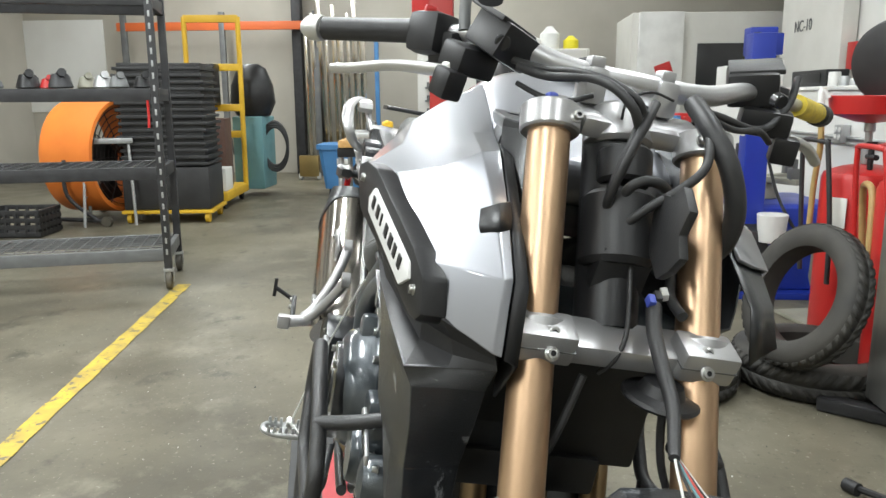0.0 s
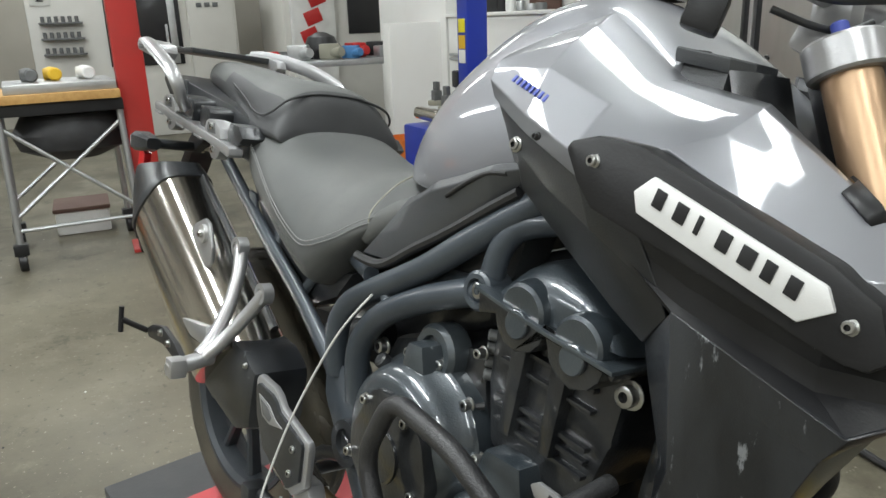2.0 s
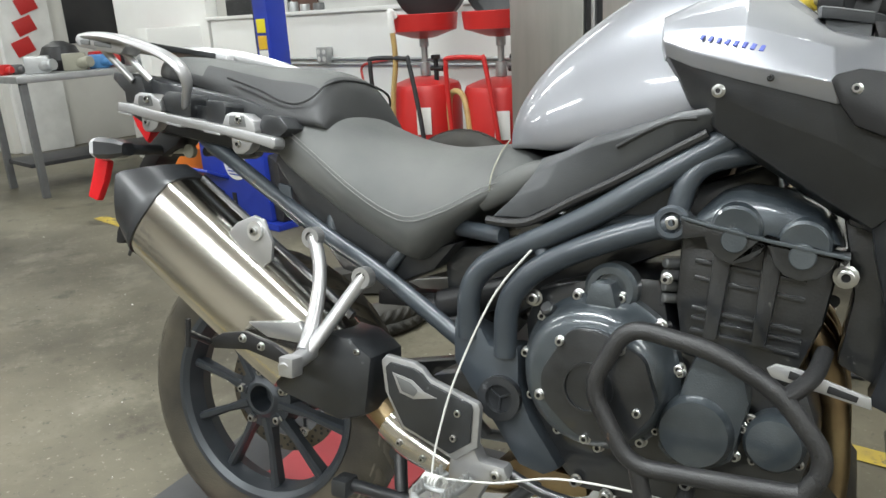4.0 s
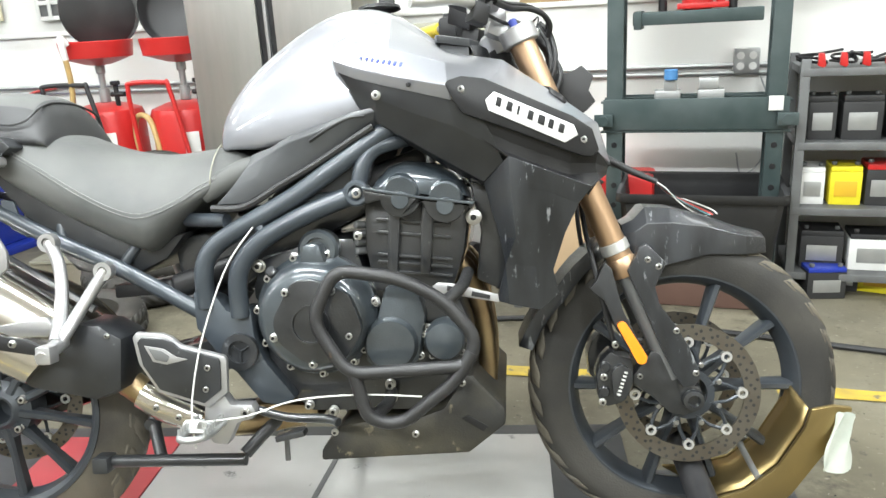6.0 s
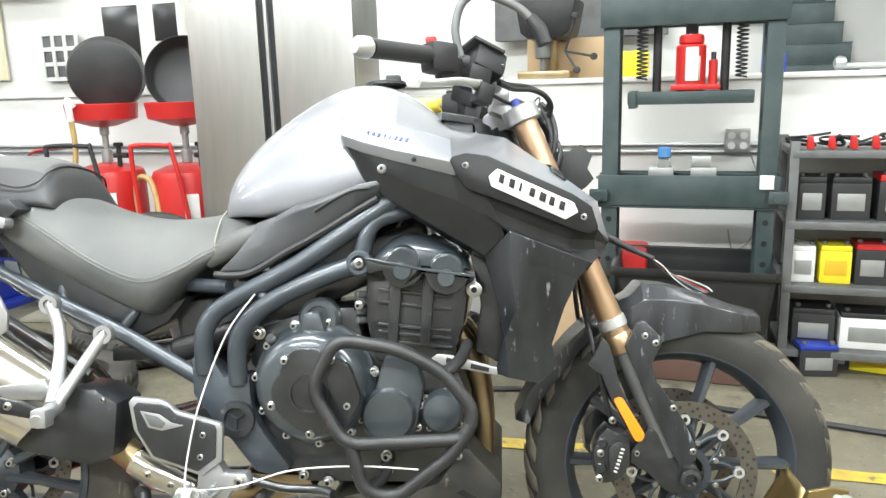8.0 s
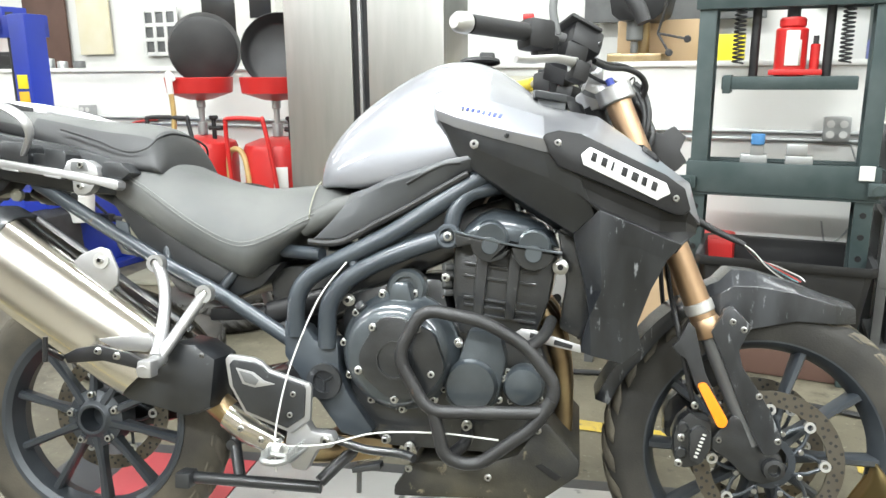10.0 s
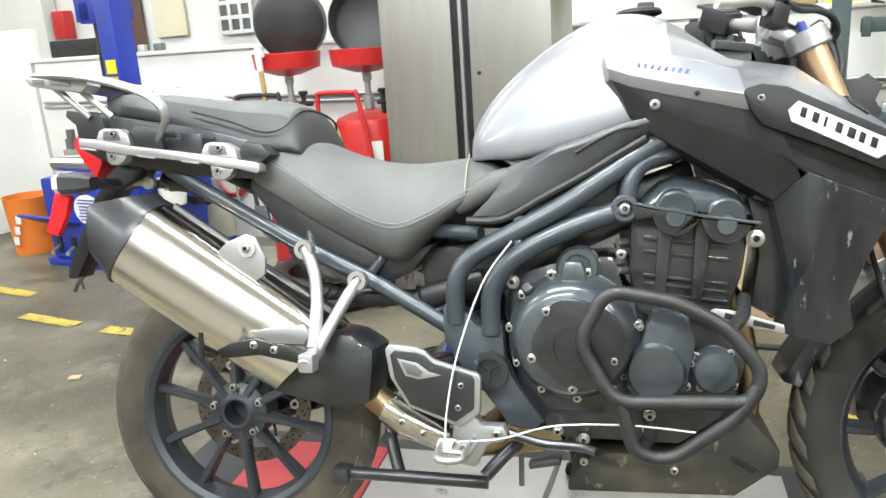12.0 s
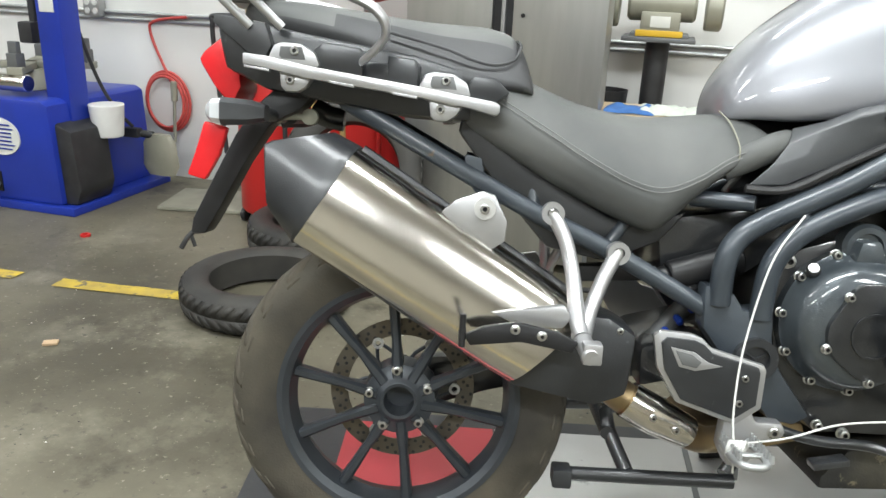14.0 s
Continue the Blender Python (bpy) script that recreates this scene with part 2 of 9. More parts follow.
M["black_rubber"] = material("black_bin_plastic", (0.018, 0.018, 0.019), 0.45, 0, (0.04, 0.04, 0.04), 7, 0.5, 0.1)
M["red_hose"] = material("red_hose", (0.5, 0.06, 0.05), 0.45)
M["brass_hose"] = material("tan_hose", (0.45, 0.31, 0.12), 0.4, 0, (0.3, 0.2, 0.08), 20)
M["teal"] = material("teal_enamel", (0.12, 0.26, 0.28), 0.4)
M["brown"] = material("brown_board", (0.11, 0.06, 0.045), 0.6)
M["paper"] = material("paper", (0.7, 0.7, 0.66), 0.7)
M["deck_steel"] = material("worn_deck_steel", (0.55, 0.55, 0.54), 0.33, 0.6, (0.40, 0.40, 0.39), 2.5, 0.7, 0.1, 150, speck=((0.05, 0.05, 0.052), 0.615, 5.5))
M["deck_black"] = material("black_deck", (0.035, 0.036, 0.038), 0.45, 0.1, (0.075, 0.075, 0.075), 6, 0.6, 0.15)
M["deck_red"] = material("red_deck", (0.45, 0.045, 0.055), 0.45, 0, (0.36, 0.06, 0.06), 4, 0.6, 0.1, speck=((0.45, 0.42, 0.41), 0.66, 14))
M["gold_zinc"] = material("yellow_zinc", (0.42, 0.31, 0.13), 0.3, 0.95, (0.30, 0.23, 0.11), 5, 0.7, 0.05)
M["cloth_blue"] = material("blue_cloth", (0.05, 0.14, 0.36), 0.9, 0, (0.03, 0.09, 0.26), 30, 0.5, 0.5)
M["cloth_white"] = material("white_cloth", (0.55, 0.58, 0.52), 0.9, 0, (0.4, 0.44, 0.38), 16, 0.6, 0.5)
M["olive"] = material("grinder_grey_green", (0.3, 0.29, 0.23), 0.45, 0.2, (0.2, 0.2, 0.16), 9)
M["stained"] = material("stained_board", (0.66, 0.6, 0.42), 0.6, 0, (0.72, 0.7, 0.62), 2.4, 0.9)


# ---- mesh helpers ----
def bm_new():
    return bmesh.new()


def into(bm, tmp):
    me = bpy.data.meshes.new("tmp")
    tmp.to_mesh(me)
    tmp.free()
    bm.from_mesh(me)
    bpy.data.meshes.remove(me)
    return bm


def bevelled(tmp, width, seg=2):
    if width > 0:
        bmesh.ops.bevel(tmp, geom=list(tmp.edges), offset=width, segments=seg, profile=0.6, affect="EDGES", clamp_overlap=True)
    return tmp


def box(bm, x, y, z, sx, sy, sz, bev=0.004, m=None):
    """A bevelled box with its middle at x, y, z."""
    tmp = bmesh.new()
    bmesh.ops.create_cube(tmp, size=1, matrix=Matrix.Diagonal((sx, sy, sz, 1)))
    bevelled(tmp, min(bev, 0.3 * min(sx, sy, sz)))
    tmp.transform((m or Matrix()) @ Matrix.Translation((x, y, z)) if m is None else Matrix.Translation((x, y, z)) @ m)
    return into(bm, tmp)


def prism(bm, outline, y0, y1, bev=0.005, shear=None, seg=2):
    """An outline in x, z drawn out from y0 to y1. shear(x, z) moves it sideways."""
    tmp = bmesh.new()
    a = [tmp.verts.new((x, y0, z)) for x, z in outline]
    b = [tmp.verts.new((x, y1, z)) for x, z in outline]
    n = len(outline)
    tmp.faces.new(a)
    tmp.faces.new(b)
    for i in range(n):
        tmp.faces.new((a[i], a[(i + 1) % n], b[(i + 1) % n], b[i]))
    bmesh.ops.recalc_face_normals(tmp, faces=tmp.faces)
    bevelled(tmp, bev, seg)
    if shear:
        for v in tmp.verts:
            v.co.y += shear(v.co.x, v.co.z)
    return into(bm, tmp)


def smooth_path(points, sub=6, closed=False):
    p = [Vector(q) for q in points]
    n = len(p)
    if n < 3 or sub < 2:
        return p
    out = []
    for i in range(n if closed else n - 1):
        if closed:
            a, b, c, d = p[(i - 1) % n], p[i], p[(i + 1) % n], p[(i + 2) % n]
        else:
            a, b, c, d = p[max(i - 1, 0)], p[i], p[i + 1], p[min(i + 2, n - 1)]
        for k in range(sub):
            t = k / sub
            out.append(0.5 * ((2 * b) + (c - a) * t + (2 * a - 5 * b + 4 * c - d) * t * t + (3 * b - a - 3 * c + d) * t ** 3))
    if not closed:
        out.append(p[-1])
    return out


def fillet(points, r, n=6, closed=True):
    """A polygon path with its corners rounded to about the radius r."""
    p = [Vector(q) for q in points]
    k = len(p)
    out = []
    for i, c in enumerate(p):
        if not closed and i in (0, k - 1):
            out.append(c)
            continue
        a, b = p[(i - 1) % k] - c, p[(i + 1) % k] - c
        d = min(r, 0.48 * a.length, 0.48 * b.length)
        u, w = c + a.normalized() * d, c + b.normalized() * d
        for j in range(n + 1):
            t = j / n
            out.append((1 - t) ** 2 * u + 2 * t * (1 - t) * c + t * t * w)
    return out


def tube(bm, points, r, seg=12, sub=6, closed=False, flat=1.0):
    """A round bar along a smooth path; r may be one radius or one for each given point."""
    path = smooth_path(points, sub, closed)
    n, k = len(path), len(points)
    radii = [r] * n if not isinstance(r, (list, tuple)) else [float(np.interp(i * (k - 1) / max(n - 1, 1), range(k), r)) for i in range(n)]
    tmp = bmesh.new()
    ref = None
    rings = []
    for i, p in enumerate(path):
        a, b = path[(i - 1) % n] if closed or i else p, path[(i + 1) % n] if closed or i < n - 1 else p
        d = (b - a).normalized()
        if ref is None:
            ref = d.orthogonal().normalized()
        ref = (ref - d * ref.dot(d)).normalized()
        side = d.cross(ref)
        rings.append([tmp.verts.new(p + radii[i] * (math.cos(q) * ref + flat * math.sin(q) * side)) for q in (2 * math.pi * j / seg for j in range(seg))])
    for i in range(n if closed else n - 1):
        u, w = rings[i], rings[(i + 1) % n]
        off = 0
        if closed and i == n - 1:
            off = min(range(seg), key=lambda o: (u[0].co - w[o].co).length)
        for j in range(seg):
            tmp.faces.new((u[j], u[(j + 1) % seg], w[(j + 1 + off) % seg], w[(j + off) % seg]))
    if not closed:
        tmp.faces.new(rings[0][::-1])
        tmp.faces.new(rings[-1])
    bmesh.ops.recalc_face_normals(tmp, faces=tmp.faces)
    return into(bm, tmp)


def lathe(bm, profile, origin=(0, 0, 0), axis=(0, 0, 1), seg=32, squash=1.0):
    """A profile of (radius, height) turned round an axis through origin."""
    q = Vector((0, 0, 1)).rotation_difference(Vector(axis).normalized()).to_matrix()
    tmp = bmesh.new()
    rings = []
    for r, h in profile:
        if r < 1e-5:
            rings.append([tmp.verts.new(q @ Vector((0, 0, h)))])
        else:
            rings.append([tmp.verts.new(q @ Vector((r * math.cos(2 * math.pi * j / seg), squash * r * math.sin(2 * math.pi * j / seg), h))) for j in range(seg)])
    for u, w in zip(rings, rings[1:]):
        for j in range(seg):
            k = (j + 1) % seg
            if len(u) == 1 and len(w) > 1:
                tmp.faces.new((u[0], w[j], w[k]))
            elif len(w) == 1 and len(u) > 1:
                tmp.faces.new((u[j], u[k], w[0]))
            elif len(u) > 1:
                tmp.faces.new((u[j], u[k], w[k], w[j]))
    bmesh.ops.recalc_face_normals(tmp, faces=tmp.faces)
    tmp.transform(Matrix.Translation(origin))
    return into(bm, tmp)


def ring(bm, r0, r1, y0, y1, origin=(0, 0, 0), axis=(0, 1, 0), seg=48):
    """A flat ring with thickness."""
    return lathe(bm, [(r0, y0), (r1, y0), (r1, y1), (r0, y1), (r0, y0)], origin, axis, seg)


def rod(bm, a, b, r, seg=16, r2=None, bev=0.0):
    a, b = Vector(a), Vector(b)
    h = (b - a).length
    r2 = r if r2 is None else r2
    e = min(bev, 0.4 * r, 0.4 * h)
    prof = [(0, 0), (r - e, 0), (r, e), (r2, h - e), (r2 - e, h), (0, h)] if e > 0 else [(0, 0), (r, 0), (r2, h), (0, h)]
    return lathe(bm, prof, a, b - a, seg)


def skin(bm, rows, close_ends=False):
    """A sheet over rows of points, each row the same length."""
    tmp = bmesh.new()
    g = [[tmp.verts.new(p) for p in row] for row in rows]
    for a, b in zip(g, g[1:]):
        for j in range(len(a) - 1):
            tmp.faces.new((a[j], a[j + 1], b[j + 1], b[j]))
    if close_ends:
        tmp.faces.new(g[0])
        tmp.faces.new(g[-1])
    bmesh.ops.recalc_face_normals(tmp, faces=tmp.faces)
    return into(bm, tmp)


def loft(bm, sections):
    """A closed body through closed sections."""
    tmp = bmesh.new()
    g = [[tmp.verts.new(p) for p in row] for row in sections]
    n = len(g[0])
    for a, b in zip(g, g[1:]):
        for j in range(n):
            tmp.faces.new((a[j], a[(j + 1) % n], b[(j + 1) % n], b[j]))
    tmp.faces.new(g[0])
    tmp.faces.new(g[-1])
    bmesh.ops.recalc_face_normals(tmp, faces=tmp.faces)
    return into(bm, tmp)


def mirror(bm):
    tmp = bm.copy()
    tmp.transform(Matrix.Diagonal((1, -1, 1, 1)))
    bmesh.ops.reverse_faces(tmp, faces=tmp.faces)
    return tmp


def mesh_of(name, bm, sharp=38):
    me = bpy.data.meshes.new(name)
    bm.to_mesh(me)
    bm.free()
    me.shade_smooth()
    me.set_sharp_from_angle(angle=radians(sharp))
    return me


def settle(bm):
    """The tail of the motorcycle stands a little to its right: what lies left of the middle follows."""
    for v in bm.verts:
        yc = -0.085 * (1 - v.co.x / 1.2) if v.co.x < 1.2 else 0.0
        v.co.y += yc * (1 + max(-1.0, min(1.0, v.co.y / 0.25)))


def part(name, bm, mat, parent, label="", sharp=38, solid=0.0, subdiv=0, edge=0.0):
    """One mesh object under a thing or a part."""
    if parent.name.startswith("motorcycle") and "lift" not in parent.name or (parent.parent and parent.parent.name == "motorcycle"):
        settle(bm)
    me = mesh_of(name, bm, sharp if not subdiv else 180)
    me.materials.append(M[mat])
    ob = new(name, me)
    ob.parent = parent
    if solid:
        md = ob.modifiers.new("solid", "SOLIDIFY")
        md.thickness, md.offset = solid, -1
    if edge:
        md = ob.modifiers.new("edge", "BEVEL")
        md.width, md.segments, md.limit_method, md.angle_limit, md.harden_normals = edge, 3, "ANGLE", radians(12), False
    if subdiv:
        md = ob.modifiers.new("round", "SUBSURF")
        md.levels = md.render_levels = subdiv
    if label:
        ob["label"] = label
    return ob


def pair(name, bm, mat, parent, label="", **kw):
    """The part and its mirror image on the other side."""
    other = mirror(bm)
    return part(name, bm, mat, parent, label, **kw), part(name, other, mat, parent, label, **kw)


def thing(name, m, label, category, group="", kind=""):
    ob = new(name)
    ob.empty_display_size = 0.1
    ob.matrix_world = m
    return tagged(ob, label, category, group, kind)


def single(name, bm, mat, m, label, category, group="", kind="", sharp=38, subdiv=0):
    me = mesh_of(name, bm, sharp if not subdiv else 180)
    me.materials.append(M[mat])
    ob = new(name, me)
    ob.matrix_world = m
    if subdiv:
        md = ob.modifiers.new("round", "SUBSURF")
        md.levels = md.render_levels = subdiv
    return tagged(ob, label, category, group, kind)


def bolt(parent, p, axis=(0, -1, 0), r=0.008, mat="chrome", h=0.008):
    """A socket-head bolt; its hollow is coloured black for the shade inside."""
    r *= 0.86
    bm = bm_new()
    lathe(bm, [(0, -0.002), (r * 1.35, -0.002), (r * 1.35, 0), (r, 0.001), (r, h - 0.001), (r * 0.85, h), (r * 0.5, h), (r * 0.5, h * 0.45), (0, h * 0.45)], p, axis, 12)
    ob = part("bolt", bm, mat, parent)
    ob.data.materials.append(M["gloss_black"])
    for f in ob.data.polygons:
        f.material_index = 1 if f.index // 12 >= 6 else 0
    return ob


# ---- motorcycle, leaning on its side stand: x ahead from the rear axle, y to its left, z up ----
BIKE = pose(0.006, 0.094, -0.003, -11, 0, 0)
bike = thing("motorcycle", BIKE, "silver and black adventure motorcycle with its headlamp and screen removed", "motorcycle")
REAR, FRONT = (-0.010, -0.022, 0.312), (1.548, -0.022, 0.327)


def tyre(parent, c, r, rim, half, mat="rubber", grooves=26):
    bm = bm_new()
    prof = []
    for k in range(15):
        a = math.pi * (k / 14 - 0.5)
        prof.append((rim + (r - rim) * max(0.0, math.cos(a)) ** 0.55, half * math.sin(a)))
    prof = [(rim - 0.006, -half * 0.82)] + prof[1:-1] + [(rim - 0.006, half * 0.82)]
    lathe(bm, prof, c, (0, 1, 0), 64)
    ob = part("tyre", bm, mat, parent, "worn black tyre with dusty sidewalls")
    # tread blocks stand a little proud of the carcass
    tread = bm_new()
    for k in range(grooves):
        a = 2 * math.pi * k / grooves
        for s in (-1, 1):
            rows = []
            for f, sway in ((0.10, 0.0), (0.36, 0.05), (0.62, 0.12), (0.84, 0.17)):
                y = s * half * f
                rr = rim + (r - rim) * max(0.0, 1 - f * f) ** 0.275 + 0.0008
                w = 0.095 * (1.0 if f < 0.8 else 0.7)
                rows.append([(c[0] + rr * math.cos(a + sway + q), c[1] + y, c[2] + rr * math.sin(a + sway + q)) for q in (-w, -w / 2, 0, w / 2)])
            skin(tread, rows)
    part("tread", tread, "rubber_dusty", parent, solid=0.003)
    return ob


def wheel(name, c, rim, half, spokes, label, bend):
    bm = bm_new()
    lathe(bm, [(rim - 0.004, -half), (rim + 0.006, -half), (rim + 0.006, -half + 0.008), (rim - 0.014, -half + 0.02), (rim - 0.02, 0), (rim - 0.014, half - 0.02),
               (rim + 0.006, half - 0.008), (rim + 0.006, half), (rim - 0.004, half), (rim - 0.016, half - 0.014), (rim - 0.026, 0), (rim - 0.016, -half + 0.014), (rim - 0.004, -half)], c, (0, 1, 0), 72)
    arms = []
    for k in range(spokes):
        a = 2 * math.pi * (k + 0.5) / spokes + bend
        d, n = Vector((math.cos(a), 0, math.sin(a))), Vector((-math.sin(a), 0, math.cos(a)))
        o = Vector(c)
        secs = []
        for q, wd, th, yy in ((0.045, 0.013, 0.030, -0.030), (rim * 0.5, 0.0085, 0.020, -0.020), (rim - 0.014, 0.011, 0.026, -0.012)):
            secs.append([o + d * q + n * sx * wd + Vector((0, yy + sy * th, 0)) for sx, sy in ((-1, -0.6), (-0.5, -1), (0.5, -1), (1, -0.6), (1, 0.8), (-1, 0.8))])
        arms.append(secs)
    whl = part(name, bm, "rim", bike, label, sharp=30)
    for secs in arms:
        bm = bm_new()
        loft(bm, secs)
        part("spoke", bm, "rim", whl, sharp=30)
    return whl


# rear wheel
rw = wheel("rear_wheel", REAR, 0.232, 0.07, 10, "black ten-spoke cast rear wheel", 0.1)
tyre(rw, REAR, 0.334, 0.236, 0.078)
bm = bm_new()
lathe(bm, [(0.030, -0.066), (0.036, -0.068), (0.041, -0.064), (0.048, -0.052), (0.070, -0.045), (0.074, 0.03), (0.04, 0.05), (0.0, 0.05), (0.0, 0.02), (0.030, 0.015), (0.030, -0.066)], REAR, (0, 1, 0), 32)
hub = part("hub", bm, "rim", rw)
bm = bm_new()
lathe(bm, [(0.0, -0.01), (0.024, -0.012), (0.0295, -0.02), (0.0295, -0.064)], REAR, (0, 1, 0), 28)
part("bore", bm, "olive", hub, "dusty open bore of the hub")
for k in range(5):
    a = 2 * math.pi * k / 5 + 0.42
    bolt(rw, (REAR[0] + 0.060 * math.cos(a), REAR[1] - 0.052, REAR[2] + 0.060 * math.sin(a)), r=0.0095, h=0.014)


def brake_disc(c, y, r0, r1, arms):
    bm = bm_new()
    ring(bm, r0, r1, y - 0.0025, y + 0.0025, c)
    ob = part("brake_disc", bm, "disc", bike, "drilled steel brake disc with a brown tint")
    yy = c[1] + y
    holes = bm_new()
    for k in range(96):
        a = 2 * math.pi * k / 96
        q = r0 + (r1 - r0) * (0.2, 0.62, 0.4, 0.84)[k % 4]
        rod(holes, (c[0] + q * math.cos(a), yy - 0.0032, c[2] + q * math.sin(a)), (c[0] + q * math.cos(a), yy + 0.0032, c[2] + q * math.sin(a)), 0.0036, 8)
    part("drilling", holes, "hose", ob)
    car = bm_new()
    ring(car, r0 * 0.34, r0 * 0.47, y - 0.003, y + 0.003, c)
    part("carrier_ring", car, "rim", ob)
    polar = lambda q, a: (c[0] + q * math.cos(a), yy, c[2] + q * math.sin(a))
    for k in range(arms):
        a = 2 * math.pi * k / arms
        for w in (-0.30, 0.30):
            car = bm_new()
            tube(car, [polar(r0 * 0.42, a + 1.5 * w), polar(r0 * 0.70, a + 0.75 * w), polar(r0 * 0.93, a + 0.1 * w)], 0.0042, 6, 2)
            part("carrier_arm", car, "rim", ob)
        car = bm_new()
        ring(car, 0.006, 0.0115, yy - 0.006, yy + 0.006, polar(r0 * 0.955, a)[:1] + (0,) + polar(r0 * 0.955, a)[2:])
        part("floating_button", car, "alu", ob)
        car = bm_new()
        rod(car, (polar(r0 * 0.58, a + math.pi / arms)[0], yy - 0.009, polar(r0 * 0.58, a + math.pi / arms)[2]), (polar(r0 * 0.58, a + math.pi / arms)[0], yy + 0.006, polar(r0 * 0.58, a + math.pi / arms)[2]), 0.0062, 10, bev=0.0015)
        part("carrier_bolt", car, "chrome", ob)
    return ob


brake_disc(REAR, 0.062, 0.112, 0.147, 6)
# front wheel
fw = wheel("front_wheel", FRONT, 0.252, 0.046, 10, "black ten-spoke cast front wheel", 0.3)
tyre(fw, FRONT, 0.337, 0.258, 0.058, "rubber_clean", 30)
bm = bm_new()
rod(bm, (FRONT[0], -0.06, FRONT[2]), (FRONT[0], 0.06, FRONT[2]), 0.036, 24, bev=0.004)
rod(bm, (FRONT[0], -0.14, FRONT[2]), (FRONT[0], 0.12, FRONT[2]), 0.017, 20)
part("hub", bm, "rim", fw)
for y in (-0.092, 0.05):
    brake_disc(FRONT, y, 0.118, 0.152, 8)

# fork: the legs lean back with the steering head
RAKE = 0.4238


def fork_x(z):
    return 1.210 - (z - 1.085) * RAKE


def fork_at(z, y, ahead=0.0):
    """A point on a fork leg; the steering head stands a little to the right."""
    return Vector((fork_x(z) + ahead * 0.92, y * 1.028 - 0.0255, z + ahead * 0.39))


FORK_AXIS = (Vector((fork_x(1.0), 0, 1.0)) - Vector((fork_x(0.5), 0, 0.5))).normalized()
for s in (-1, 1):
    y = 0.106 * s
    yl = 1.028 * y - 0.0255
    bm = bm_new()
    rod(bm, fork_at(0.615, y), fork_at(1.10, y), 0.0275, 32)
    leg = part("fork_tube", bm, "gold", bike, "bronze-gold anodised upper fork tube", sharp=60)
    bm = bm_new()
    rod(bm, fork_at(0.640, y), fork_at(0.662, y), 0.0305, 28, bev=0.002)
    part("collar", bm, "alu", leg)
    bm = bm_new()
    lathe(bm, [(0, 0), (0.029, 0), (0.032, 0.006), (0.032, 0.03), (0.028, 0.04), (0, 0.04)], fork_at(0.592, y), FORK_AXIS, 28)
    part("seal_housing", bm, "gold", leg)
    bm = bm_new()
    rod(bm, fork_at(0.37, y), fork_at(0.60, y), 0.0215, 24)
    part("stanchion", bm, "grey_steel", leg, "dusty grey fork stanchion")
    bm = bm_new()
    prism(bm, [(1.464, 0.432), (1.500, 0.428), (1.521, 0.372), (1.566, 0.352), (1.574, 0.322), (1.556, 0.297), (1.530, 0.290), (1.500, 0.297), (1.468, 0.330), (1.427, 0.357), (1.424, 0.378), (1.440, 0.398)], yl - 0.02, yl + 0.02, 0.009)
    lug = part("fork_foot", bm, "engine_dark", bike, "grey cast fork foot holding the front axle")
    bm = bm_new()
    lathe(bm, [(0.010, 0), (0.021, 0), (0.023, 0.006), (0.021, 0.016), (0.013, 0.018), (0.011, 0.004), (0, 0.004)], (FRONT[0], yl + s * 0.02, FRONT[2]), (0, s, 0), 20)
    part("axle_end", bm, "engine_dark", lug)
    # long black stone guard in front of the leg
    bm = bm_new()
    prism(bm, [(1.414, 0.605), (1.433, 0.637), (1.438, 0.652), (1.455, 0.660), (1.494, 0.619), (1.471, 0.569), (1.479, 0.535), (1.509, 0.492), (1.538, 0.445), (1.560, 0.391), (1.560, 0.372), (1.549, 0.359), (1.526, 0.356), (1.509, 0.384), (1.478, 0.451), (1.442, 0.542)], yl + s * 0.016, yl + s * 0.036, 0.004)
    guard = part("fork_guard", bm, "scuffed", bike, "scuffed black fork guard")
    for px, pz in ((1.456, 0.627), (1.478, 0.612), (1.513, 0.477), (1.552, 0.387)):
        bolt(guard, (px, yl + s * 0.036, pz), (0, s, 0), 0.006, h=0.005)
    bm = bm_new()
    prism(bm, [(q.x, q.z) for q in fillet([(1.388, 0, 0.498), (1.406, 0, 0.503), (1.452, 0, 0.426), (1.445, 0, 0.412), (1.432, 0, 0.412)], 0.008, 4)], yl + s * 0.044, yl + s * 0.054, 0.003)
    part("side_reflector", bm, "orange", bike, "orange plastic reflector on the fork leg")
    bm = bm_new()
    prism(bm, [(1.337, 0.572), (1.350, 0.585), (1.368, 0.625), (1.382, 0.612), (1.405, 0.521), (1.455, 0.418), (1.435, 0.408), (1.387, 0.491), (1.366, 0.546), (1.350, 0.556)], yl + s * 0.030, yl + s * 0.043, 0.003)
    part("reflector_bracket", bm, "plastic", bike)
    # radial brake caliper behind the leg
    bm = bm_new()
    prism(bm, [(1.350, 0.379), (1.361, 0.410), (1.382, 0.432), (1.396, 0.420), (1.425, 0.415), (1.430, 0.370), (1.404, 0.318), (1.372, 0.310), (1.354, 0.329)], yl - 0.045 * s, yl + 0.016 * s, 0.006)
    prism(bm, [(q.x, q.z) for q in fillet([(1.380, 0, 0.392), (1.401, 0, 0.408), (1.424, 0, 0.392), (1.424, 0, 0.364), (1.405, 0, 0.324), (1.384, 0, 0.333)], 0.010, 4)], yl, yl + 0.032 * s, 0.005)
    for px, pz, r in ((1.368, 0.398, 0.012), (1.366, 0.345, 0.012)):
        rod(bm, (px, yl, pz), (px, yl + 0.024 * s, pz), r, 16, bev=0.003)
